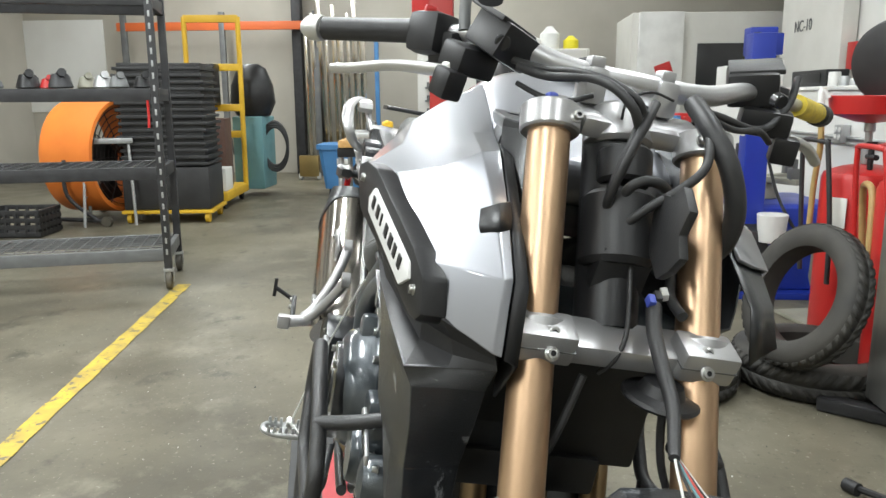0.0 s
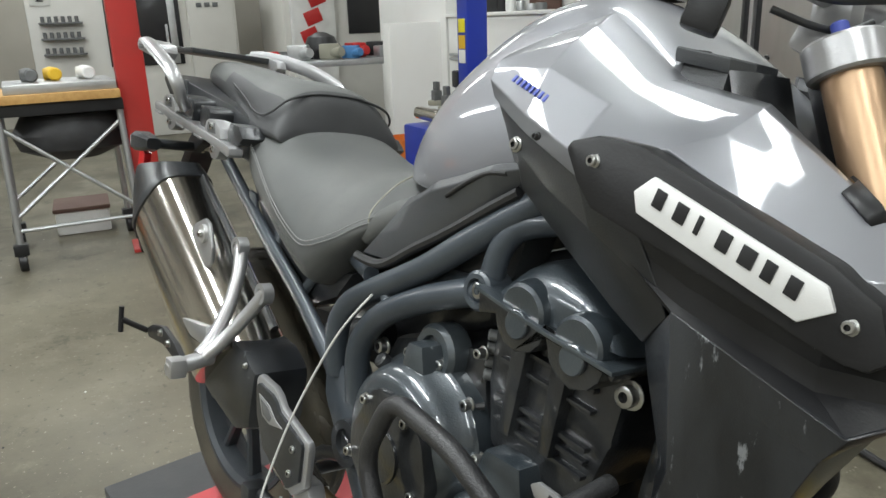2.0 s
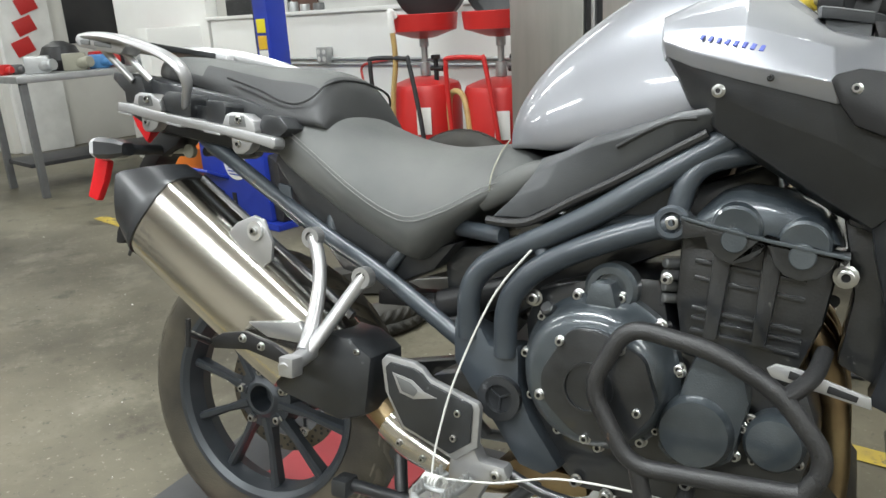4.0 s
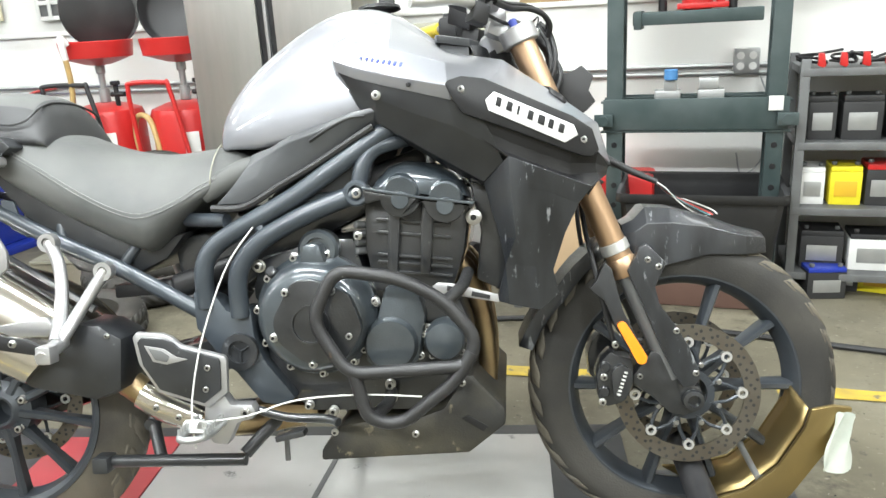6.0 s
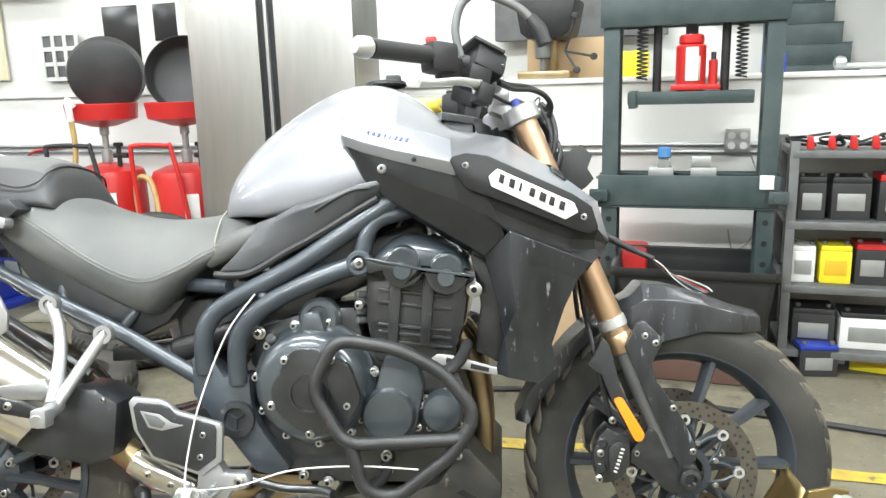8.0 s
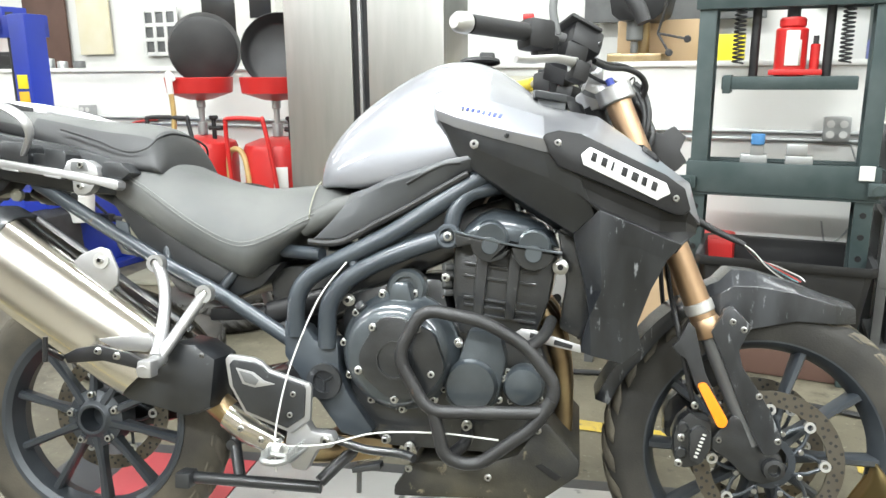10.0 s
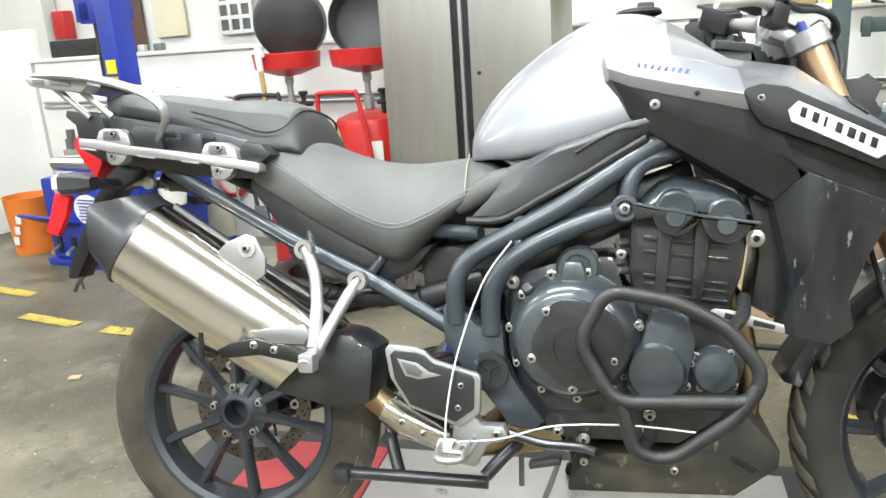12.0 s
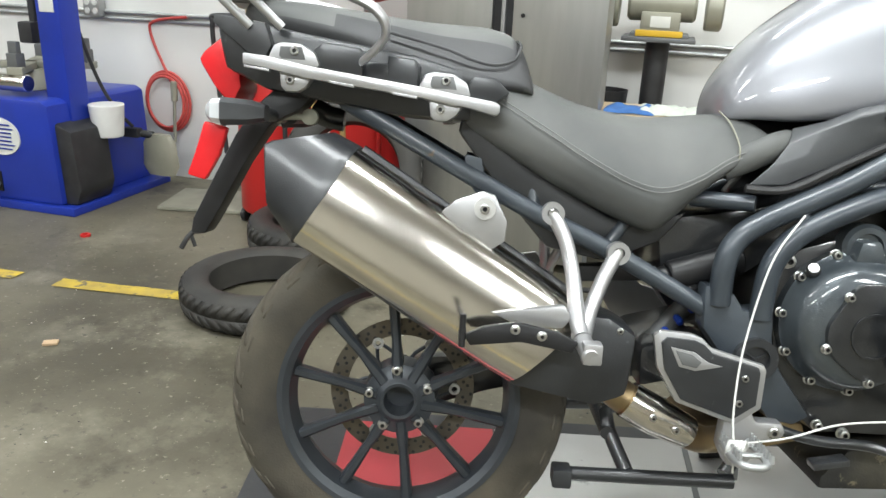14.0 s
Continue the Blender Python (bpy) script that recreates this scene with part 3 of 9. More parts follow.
    cal = part("brake_caliper", bm, "engine_dark", bike, "black four-piston brake caliper")
    bm = bm_new()
    for k in range(7):
        box(bm, 1.394 + 0.0026 * k, yl + s * 0.0325, 0.342 + 0.0078 * k, 0.0075, 0.002, 0.004, 0.0005, pose(0, 0, 0, 0, 16, 0))
    part("lettering", bm, "wire_white", cal, "small white maker's mark drawn as bars")
    for px, pz in ((1.391, 0.446), (1.440, 0.378), (1.366, 0.376), (1.362, 0.322)):
        bolt(cal, (px, yl + s * 0.018, pz), (0, s, 0), 0.007)
    bm = bm_new()
    tube(bm, [(1.395, yl, 0.43), (1.375, yl + s * 0.02, 0.50), (1.352, yl + s * 0.02, 0.60), (1.335, yl * 0.7, 0.70), (1.33, yl * 0.5, 0.80)], 0.0055, 8)
    part("brake_hose", bm, "hose", bike)
    bm = bm_new()
    rod(bm, fork_at(1.077, y), fork_at(1.110, y), 0.039, 28, bev=0.003)
    box(bm, 1.172, y * 0.55 - 0.02, 1.108, 0.06, 0.10, 0.03, 0.008, pose(0, 0, 0, 0, 23, 0))
    clamp = part("upper_clamp", bm, "alu_paint", bike, "silver upper fork clamp")
    bolt(clamp, fork_at(1.090, y - 0.022 * s, 0.036), (0.92, 0, 0.39), 0.007)
    bm = bm_new()
    rod(bm, fork_at(1.109, y), fork_at(1.113, y), 0.014, 6, bev=0.001)
    rod(bm, fork_at(1.112, y), fork_at(1.128, y), 0.0085, 16, bev=0.002)
    part("preload_adjuster", bm, "blue_mark", clamp, "blue anodised preload adjuster")
    bm = bm_new()
    rod(bm, fork_at(0.815, y), fork_at(0.858, y), 0.0385, 28, bev=0.004)
    box(bm, fork_x(0.840) + 0.020, yl + 0.004 * s * -1, 0.842, 0.05, 0.074, 0.043, 0.006, pose(0, 0, 0, 0, 23, 0))
    low = part("lower_clamp", bm, "alu_paint", bike, "silver lower fork clamp with two bolts")
    for z in (0.815, 0.837):
        bolt(low, fork_at(z, y, 0.0425) - Vector((0, 0.010 * s, 0)), (0.92, 0, 0.39), 0.008, h=0.004)
    bm = bm_new()
    box(bm, fork_x(0.840) + 0.020, yl + 0.004 * s * -1, 0.842, 0.0512, 0.0752, 0.002, 0.0005, pose(0, 0, 0, 0, 23, 0))
    part("clamp_seam", bm, "grey_steel", low)
bm = bm_new()
box(bm, fork_x(0.840) - 0.002, -0.025, 0.838, 0.062, 0.2, 0.030, 0.008, pose(0, 0, 0, 0, 23, 0))
part("lower_yoke", bm, "alu_paint", bike, "silver lower fork yoke")
bm = bm_new()
box(bm, 1.172, -0.02, 1.108, 0.075, 0.14, 0.028, 0.008, pose(0, 0, 0, 0, 23, 0))
rod(bm, fork_at(1.085, 0, -0.03), fork_at(1.135, 0, -0.03), 0.046, 28, bev=0.006)
part("upper_yoke", bm, "alu_paint", bike, "silver top yoke with the ignition barrel")
bm = bm_new()
rod(bm, fork_at(0.86, 0, -0.04), fork_at(1.10, 0, -0.04), 0.042, 24)
rod(bm, fork_at(1.03, 0, -0.005), fork_at(1.075, 0, -0.005), 0.036, 20, bev=0.005)
rod(bm, fork_at(0.93, 0, -0.015), fork_at(1.02, 0, -0.015), 0.050, 24, bev=0.008)
box(bm, 1.262, -0.025, 0.925, 0.045, 0.075, 0.08, 0.012, pose(0, 0, 0, 0, 20, 0))
part("steering_head", bm, "gloss_black", bike, "black steering head and bracket behind the missing headlamp")
bm = bm_new()
lathe(bm, [(0, 0), (0.046, 0), (0.049, 0.004), (0.046, 0.008), (0.03, 0.012), (0.024, 0.024), (0, 0.026)], (1.345, 0.03, 0.785), (0.12, 0, 1), 28, 1.0)
part("horn", bm, "gloss_black", bike, "round black horn under the lower yoke")

# front mudguard: an arched shell with a beak and a tail behind the wheel
bm = bm_new()
rows = []
for x, top, low, hw, up in ((1.42, 0.694, 0.605, 0.078, 0.05), (1.445, 0.706, 0.605, 0.09, 0.058), (1.47, 0.733, 0.594, 0.094, 0.06), (1.52, 0.729, 0.606, 0.094, 0.06), (1.6, 0.706, 0.624, 0.09, 0.056), (1.68, 0.676, 0.62, 0.08, 0.045), (1.73, 0.663, 0.62, 0.05, 0.02)):
    rows.append([(x, -hw, low), (x, -hw + 0.006, low + 0.72 * (top - low)), (x, -up, top - 0.004), (x, 0, top), (x, up, top - 0.004), (x, hw - 0.006, low + 0.72 * (top - low)), (x, hw, low)])
skin(bm, rows)
part("front_mudguard", bm, "scuffed", bike, "scratched black front mudguard", solid=0.004, edge=0.004, sharp=16)
bm = bm_new()
rows = []
for k in range(9):
    a = radians(118 + 5.8 * k)
    r0 = 0.357 + 0.004 * abs(k - 4)
    x, z = FRONT[0] + r0 * math.cos(a), FRONT[2] + r0 * math.sin(a)
    x2, z2 = FRONT[0] + (r0 - 0.03) * math.cos(a), FRONT[2] + (r0 - 0.03) * math.sin(a)
    rows.append([(x2, -0.082, z2), (x, -0.076, z), (x, 0, z), (x, 0.076, z), (x2, 0.082, z2)])
skin(bm, rows)
part("rear_mudguard_tail", bm, "scuffed", bike, "black mudguard tail behind the front wheel", solid=0.004)

# handlebar with its controls
bm = bm_new()
tube(bm, [(0.93, -0.44, 1.172), (1.03, -0.30, 1.188), (1.105, -0.20, 1.192), (1.15, -0.10, 1.168), (1.16, 0, 1.165), (1.15, 0.10, 1.168), (1.105, 0.20, 1.192), (1.03, 0.325, 1.198), (0.925, 0.475, 1.20)],
     [0.011, 0.011, 0.013, 0.0155, 0.0155, 0.0155, 0.013, 0.011, 0.011], 16, 8)
hb = part("handlebar", bm, "alu_paint", bike, "tapered silver handlebar")
for s in (-1, 1):
    bm = bm_new()
    box(bm, 1.160, 0.052 * s - 0.02, 1.150, 0.044, 0.032, 0.05, 0.008)
    box(bm, 1.160, 0.052 * s - 0.02, 1.182, 0.024, 0.022, 0.016, 0.006)
    part("riser", bm, "alu_paint", hb)
bm = bm_new()
tube(bm, [(0.935, -0.433, 1.173), (1.025, -0.308, 1.187)], [0.0175, 0.0175], 20, 1)
part("grip", bm, "hose", hb, "black ribbed rubber grip")
bm = bm_new()
lathe(bm, [(0, 0), (0.012, 0), (0.0185, 0.01), (0.02, 0.03), (0.0185, 0.034), (0, 0.034)], (0.912, -0.465, 1.170), (0.09, 0.125, 0.014), 20)
part("bar_end", bm, "alu", hb, "silver bar-end weight")
bm = bm_new()
tube(bm, [(0.94, 0.455, 1.20), (1.005, 0.362, 1.199)], [0.018, 0.018], 16, 1)
part("grip", bm, "yellow_tape", hb, "yellow-taped grip")
bm = bm_new()
rod(bm, (0.935, 0.462, 1.20), (0.915, 0.49, 1.20), 0.020, 18, bev=0.004)
part("bar_end", bm, "hose", hb, "black bar end")
for s in (-1, 1):
    bm = bm_new()
    box(bm, 1.045, 0.282 * s, 1.186, 0.062, 0.055, 0.06, 0.014, pose(0, 0, 0, 0, 0, -36 * s))
    box(bm, 1.062, 0.262 * s, 1.168, 0.05, 0.03, 0.05, 0.01, pose(0, 0, 0, 10, 0, -36 * s))
    sw = part("switch_housing", bm, "gloss_black", bike, "black switch housing")
    bm = bm_new()
    box(bm, 1.030, 0.290 * s, 1.220, 0.022, 0.016, 0.012, 0.004)
    part("switch", bm, "red" if s < 0 else "hose", sw)
    bm = bm_new()
    box(bm, 1.128 if s < 0 else 1.085, (0.198 if s < 0 else 0.218) * s, 1.188 if s < 0 else 1.205, 0.07, 0.07, 0.05, 0.007, pose(0, 0, 0, 12 * s, 20, -30 * s))
    rs = part("fluid_reservoir", bm, "gloss_black", bike, "square black brake fluid reservoir" if s < 0 else "square black clutch fluid reservoir")
    bm = bm_new()
    box(bm, 1.124 if s < 0 else 1.081, (0.200 if s < 0 else 0.220) * s, 1.216 if s < 0 else 1.233, 0.074, 0.074, 0.008, 0.003, pose(0, 0, 0, 12 * s, 20, -30 * s))
    part("lid", bm, "hose", rs)
    bm = bm_new()
    rod(bm, (1.158, 0.205 * s, 1.184), (1.172, 0.207 * s, 1.180), 0.011, 16, bev=0.002)
    part("sight_glass", bm, "dark_glass", rs)
    bm = bm_new()
    box(bm, 1.108, 0.235 * s, 1.155, 0.05, 0.07, 0.04, 0.008, pose(0, 0, 0, 0, 15, -30 * s))
    box(bm, 1.128, 0.262 * s, 1.118, 0.035, 0.035, 0.04, 0.006, pose(0, 0, 0, 0, 15, -30 * s))
    part("lever_perch", bm, "gloss_black", hb)
    bm = bm_new()
    tube(bm, [(1.118, 0.245 * s, 1.132), (1.115, 0.285 * s, 1.133), (1.085, 0.335 * s, 1.13), (1.045, 0.385 * s, 1.118), (1.018, 0.415 * s, 1.113)], [0.011, 0.010, 0.0085, 0.0085, 0.008], 12, 6, flat=0.7)
    rod(bm, (1.118, 0.262 * s, 1.118), (1.118, 0.262 * s, 1.146), 0.011, 14, bev=0.002)
    part("brake_lever" if s < 0 else "clutch_lever", bm, "alu", hb, "silver hand lever")
bm = bm_new()
tube(bm, [(1.085, -0.245, 1.195), (1.075, -0.25, 1.25), (1.09, -0.25, 1.302), (1.13, -0.25, 1.318), (1.205, -0.25, 1.285), (1.245, -0.25, 1.235)], 0.0085, 12, 6)
mirror_stem = part("mirror_stem", bm, "grey_steel", bike, "bent grey mirror stem without its mirror")
bm = bm_new()
tube(bm, [(1.222, -0.25, 1.268), (1.24, -0.25, 1.245), (1.252, -0.25, 1.215)], [0.012, 0.016, 0.015], 12, 3)
part("boot", bm, "hose", mirror_stem)

# cables and hoses round the steering head
HOSES = (
    ([(1.16, -0.178, 1.156), (1.19, -0.144, 1.149), (1.23, -0.103, 1.154), (1.26, -0.078, 1.145), (1.275, -0.056, 1.125), (1.27, -0.041, 1.105)], 0.0062),
    ([(1.15, -0.185, 1.164), (1.18, -0.148, 1.158), (1.22, -0.113, 1.159), (1.25, -0.08, 1.152), (1.27, -0.052, 1.137), (1.268, -0.038, 1.122)], 0.005),
    ([(1.255, -0.019, 1.137), (1.275, -0.035, 1.111), (1.285, -0.054, 1.062), (1.275, -0.061, 1.015), (1.25, -0.05, 0.988)], 0.0062),
    ([(1.25, -0.029, 1.13), (1.27, -0.045, 1.089), (1.275, -0.058, 1.041), (1.26, -0.058, 0.998)], 0.0055),
    ([(1.2, 0.059, 1.151), (1.25, 0.06, 1.124), (1.28, 0.079, 1.085), (1.285, 0.098, 1.045), (1.275, 0.112, 1.009), (1.26, 0.114, 0.977), (1.24, 0.102, 0.949), (1.21, 0.087, 0.93)], 0.0135),
    ([(1.22, 0.063, 1.144), (1.27, 0.057, 1.101), (1.29, 0.046, 1.067), (1.3, 0.013, 1.036), (1.295, -0.017, 1.01), (1.28, -0.035, 0.983), (1.25, -0.031, 0.956)], 0.006),
    ([(1.26, -0.034, 1.0), (1.27, -0.038, 1.025), (1.275, -0.02, 1.041), (1.27, 0.007, 1.039), (1.25, 0.031, 1.024)], 0.0068),
    ([(1.27, -0.014, 0.976), (1.285, -0.018, 0.937), (1.31, -0.02, 0.892), (1.335, -0.027, 0.855), (1.34, -0.037, 0.826), (1.32, -0.044, 0.802)], 0.0032),
    ([(1.24, -0.053, 1.111), (1.25, -0.054, 1.135), (1.25, -0.026, 1.15), (1.24, 0.01, 1.146)], 0.0018),
    ([(1.14, -0.169, 1.136), (1.17, -0.142, 1.124), (1.19, -0.111, 1.123), (1.2, -0.082, 1.136)], 0.0038),
    ([(1.21, 0.054, 1.145), (1.2, 0.103, 1.141), (1.17, 0.172, 1.136), (1.14, 0.223, 1.149), (1.13, 0.252, 1.186), (1.11, 0.27, 1.225)], 0.0052),
    ([(1.21, 0.065, 1.141), (1.2, 0.123, 1.128), (1.17, 0.183, 1.135), (1.15, 0.219, 1.123)], 0.0045),
    ([(1.25, 0.058, 0.942), (1.28, 0.045, 0.909), (1.31, 0.039, 0.898), (1.335, 0.04, 0.89)], 0.007),
)
for pts, r in HOSES:
    bm = bm_new()
    tube(bm, pts, r, 12, 8)
    part("hose", bm, "hose", bike)
bm = bm_new()
tube(bm, [(1.312, 0.012, 0.893), (1.348, 0.002, 0.868), (1.398, -0.002, 0.836), (1.440, -0.006, 0.812), (1.503, -0.028, 0.781)], [0.010, 0.0095, 0.009, 0.008, 0.006], 12, 6)
loom = part("wiring_loom", bm, "hose", bike, "taped black wiring loom hanging loose over the mudguard")
for k, mt in enumerate(("wire_white", "hose", "teal", "red_hose", "hose", "wire_white")):
    bm = bm_new()
    tube(bm, [(1.497, -0.026, 0.784), (1.522 + 0.004 * k, -0.028 + 0.008 * k, 0.766 - 0.004 * k), (1.55 + 0.006 * k, -0.02 + 0.014 * k, 0.736), (1.59 + 0.012 * k, 0.01 + 0.018 * k, 0.709), (1.62 + 0.008 * k, 0.02 + 0.012 * k, 0.698)], 0.0016, 6)
    part("wire", bm, mt, loom)
for k, mt in enumerate(("blue_mark", "hose", "white_plastic")):
    bm = bm_new()
    box(bm, 1.316 - 0.008 * k, 0.004 + 0.012 * k, 0.900 + 0.004 * k, 0.014, 0.009, 0.012, 0.0015, pose(0, 0, 0, 10 * k, 35, 0))
    part("connector", bm, mt, loom)
bm = bm_new()
prism(bm, [(1.28, 1.03), (1.32, 1.03), (1.345, 1.045), (1.372, 1.02), (1.360, 0.99), (1.375, 0.965), (1.355, 0.945), (1.33, 0.93), (1.29, 0.96)], -0.004, 0.008, 0.002)
part("headlamp_bracket", bm, "hose", bike, "torn black headlamp bracket")

# fuel tank: sections from the seat to the yoke
bm = bm_new()
secs = []
for x, zt, w, zm, zb, wb in ((0.556, 0.935, 0.105, 0.905, 0.880, 0.10), (0.575, 0.985, 0.145, 0.915, 0.880, 0.14), (0.615, 1.04, 0.178, 0.925, 0.882, 0.17), (0.66, 1.082, 0.200, 0.932, 0.876, 0.192), (0.73, 1.134, 0.218, 0.95, 0.882, 0.208),
                             (0.80, 1.172, 0.230, 0.965, 0.897, 0.218), (0.86, 1.187, 0.240, 0.98, 0.915, 0.225), (0.93, 1.180, 0.246, 0.99, 0.928, 0.225), (1.0, 1.136, 0.235, 1.01, 0.965, 0.21), (1.07, 1.076, 0.20, 1.01, 0.97, 0.18), (1.12, 1.05, 0.16, 1.01, 0.98, 0.15)):
    half = [(0.0, zt), (0.34 * w, zt - 0.006), (0.66 * w, zt - 0.16 * (zt - zm)), (0.89 * w, zt - 0.5 * (zt - zm)), (w, zm), (0.985 * w, 0.4 * zm + 0.6 * zb), (wb, zb), (0.6 * wb, zb + 0.01)]
    secs.append([(x, -y, z) for y, z in half] + [(x, y, z) for y, z in half[:0:-1]])
loft(bm, secs)
tank = part("fuel_tank", bm, "paint", bike, "glossy silver-grey fuel tank", subdiv=2)
bm = bm_new()
lathe(bm, [(0, 0.006), (0.04, 0.005), (0.046, 0.003), (0.048, -0.004)], (0.90, 0, 1.189), (-0.05, 0, 1), 32)
cap = part("filler_cap", bm, "gloss_black", tank, "black fuel filler cap")
bm = bm_new()
box(bm, 0.915, 0.02, 1.204, 0.035, 0.022, 0.02, 0.005)
part("key", bm, "hose", tank)
# side cowls: faceted silver wedges beside the fork
COWL = (
    ((0.826, -0.180, 1.082), (0.829, -0.196, 1.076), (0.831, -0.210, 1.066), (0.833, -0.220, 1.055), (0.835, -0.228, 1.040), (0.840, -0.222, 1.020)),
    ((0.83, -0.205, 1.086), (0.835, -0.225, 1.080), (0.838, -0.242, 1.071), (0.840, -0.252, 1.060), (0.844, -0.261, 1.045), (0.848, -0.254, 1.024)),
    ((0.88, -0.188, 1.112), (0.88, -0.213, 1.100), (0.88, -0.238, 1.083), (0.882, -0.256, 1.062), (0.885, -0.272, 1.029), (0.887, -0.268, 1.007)),
    ((0.95, -0.17, 1.137), (0.95, -0.20, 1.118), (0.95, -0.238, 1.094), (0.955, -0.278, 1.060), (0.957, -0.307, 1.007), (0.958, -0.301, 0.985)),
    ((1.06, -0.165, 1.064), (1.06, -0.198, 1.060), (1.06, -0.240, 1.052), (1.065, -0.300, 1.026), (1.071, -0.357, 0.978), (1.076, -0.345, 0.952)),
    ((1.165, -0.180, 1.044), (1.172, -0.207, 1.038), (1.168, -0.232, 1.022), (1.165, -0.253, 1.009), (1.145, -0.312, 0.990), (1.148, -0.300, 0.972)),
    ((1.262, -0.180, 0.974), (1.275, -0.198, 0.968), (1.270, -0.222, 0.958), (1.256, -0.255, 0.950), (1.235, -0.292, 0.944), (1.236, -0.280, 0.926)),
    ((1.352, -0.184, 0.910), (1.357, -0.196, 0.907), (1.345, -0.222, 0.908), (1.328, -0.248, 0.908), (1.311, -0.276, 0.908), (1.306, -0.262, 0.892)),
    ((1.382, -0.188, 0.824), (1.379, -0.200, 0.827), (1.365, -0.226, 0.838), (1.348, -0.254, 0.849), (1.332, -0.282, 0.858), (1.318, -0.266, 0.866)),
)
for s in (-1, 1):
    far = 0.055 if s > 0 else 0.0
    back = 0.05 if s > 0 else 0.0
    flip = lambda p: (p[0] - back * min(1.0, max(0.0, (p[0] - 0.9) / 0.4)), -s * p[1] - far, p[2])
    bm = bm_new()
    skin(bm, [[flip(p) for p in row[(2 if s > 0 else 0):]] for row in (COWL[:7] if s > 0 else COWL)])
    cowl = part("side_cowl", bm, "paint", bike, "faceted silver-grey tank side cowl", solid=0.006, edge=0.006, sharp=24)
    if s > 0:
        # black sheet: the far cowl's inside, and its shaded front facet as colour
        bm = bm_new()
        skin(bm, [[(flip(p)[0] - 0.004, flip(p)[1] - 0.009, flip(p)[2] - 0.004) for p in row[2:]] for row in COWL[4:]])
        part("cowl_shade", bm, "plastic", cowl, "black inside of the far cowl, its front coloured dark for shade", solid=0.002)
    # black side panel between tank and badge
    bm = bm_new()
    skin(bm, [[flip(p) for p in row] for row in (
        ((0.840, -0.222, 1.024), (0.860, -0.222, 0.992), (0.880, -0.220, 0.956), (0.885, -0.19, 0.945)),
        ((0.850, -0.252, 1.026), (0.870, -0.250, 0.992), (0.886, -0.245, 0.955), (0.89, -0.21, 0.945)),
        ((0.925, -0.284, 0.997), (0.925, -0.281, 0.968), (0.926, -0.263, 0.922), (0.926, -0.215, 0.91)),
        ((1.0, -0.315, 0.975), (1.0, -0.307, 0.935), (1.012, -0.272, 0.870), (1.012, -0.22, 0.858)),
        ((1.068, -0.340, 0.958), (1.082, -0.325, 0.905), (1.088, -0.278, 0.824), (1.088, -0.22, 0.81)),
        ((1.10, -0.336, 0.948), (1.125, -0.318, 0.880), (1.129, -0.276, 0.800), (1.13, -0.22, 0.79)),
        ((1.128, -0.327, 0.930), (1.158, -0.311, 0.866), (1.168, -0.303, 0.838), (1.168, -0.22, 0.82)))])
    side = part("side_panel", bm, "plastic", bike, "matt black plastic side panel", solid=0.004, edge=0.005, sharp=25)
    bolt(side, flip((0.929, -0.287, 0.973)), (0, s, 0), 0.008, h=0.005)
    bolt(cowl, flip((0.997, -0.326, 0.986)), (0, s, 0), 0.004, "gloss_black", h=0.004)
    if s < 0:
        # badge carrier and its white plate; the maker's name is left as bars
        slope = lambda x, z: s * (-(x - 1.095) * 0.265) - far
        bm = bm_new()
        prism(bm, [(1.066, 0.980), (1.072, 0.988), (1.097, 0.995), (1.138, 0.990), (1.221, 0.953), (1.300, 0.918), (1.337, 0.893), (1.350, 0.852), (1.336, 0.840), (1.318, 0.842), (1.296, 0.850), (1.20, 0.889), (1.098, 0.927), (1.081, 0.950)], s * 0.318, s * 0.350, 0.006, slope)
        badge = part("badge_carrier", bm, "gloss_black", bike, "black badge carrier on the cowl")
        # dark band below the carrier and the fold of the fairing
        bm = bm_new()
        skin(bm, [[flip(p) for p in row] for row in (
            ((1.078, -0.338, 0.955), (1.090, -0.328, 0.930), (1.100, -0.322, 0.905), (1.104, -0.321, 0.902)),
            ((1.125, -0.330, 0.930), (1.132, -0.318, 0.898), (1.138, -0.314, 0.876), (1.142, -0.316, 0.874)),
            ((1.190, -0.310, 0.902), (1.184, -0.304, 0.872), (1.182, -0.306, 0.853), (1.178, -0.312, 0.848)),
            ((1.245, -0.296, 0.878), (1.240, -0.286, 0.850), (1.238, -0.285, 0.829), (1.256, -0.301, 0.817)),
            ((1.300, -0.281, 0.858), (1.294, -0.268, 0.830), (1.294, -0.267, 0.808), (1.334, -0.287, 0.785)),
            ((1.350, -0.256, 0.850), (1.346, -0.240, 0.828), (1.348, -0.236, 0.810), (1.356, -0.240, 0.797)),
            ((1.376, -0.196, 0.826), (1.374, -0.192, 0.818), (1.374, -0.190, 0.812), (1.374, -0.188, 0.806)))])
        part("carrier_skirt", bm, "gloss_black", bike, "black band between badge carrier and fairing fold", solid=0.004, edge=0.004, sharp=20)
        bm = bm_new()
        prism(bm, [(1.139, 0.950), (1.155, 0.965), (1.301, 0.901), (1.309, 0.882), (1.284, 0.868), (1.144, 0.931)], s * 0.347, s * 0.354, 0.002, slope)
        white = part("badge_plate", bm, "plate", badge, "white name plate with dark bars")
        bm = bm_new()
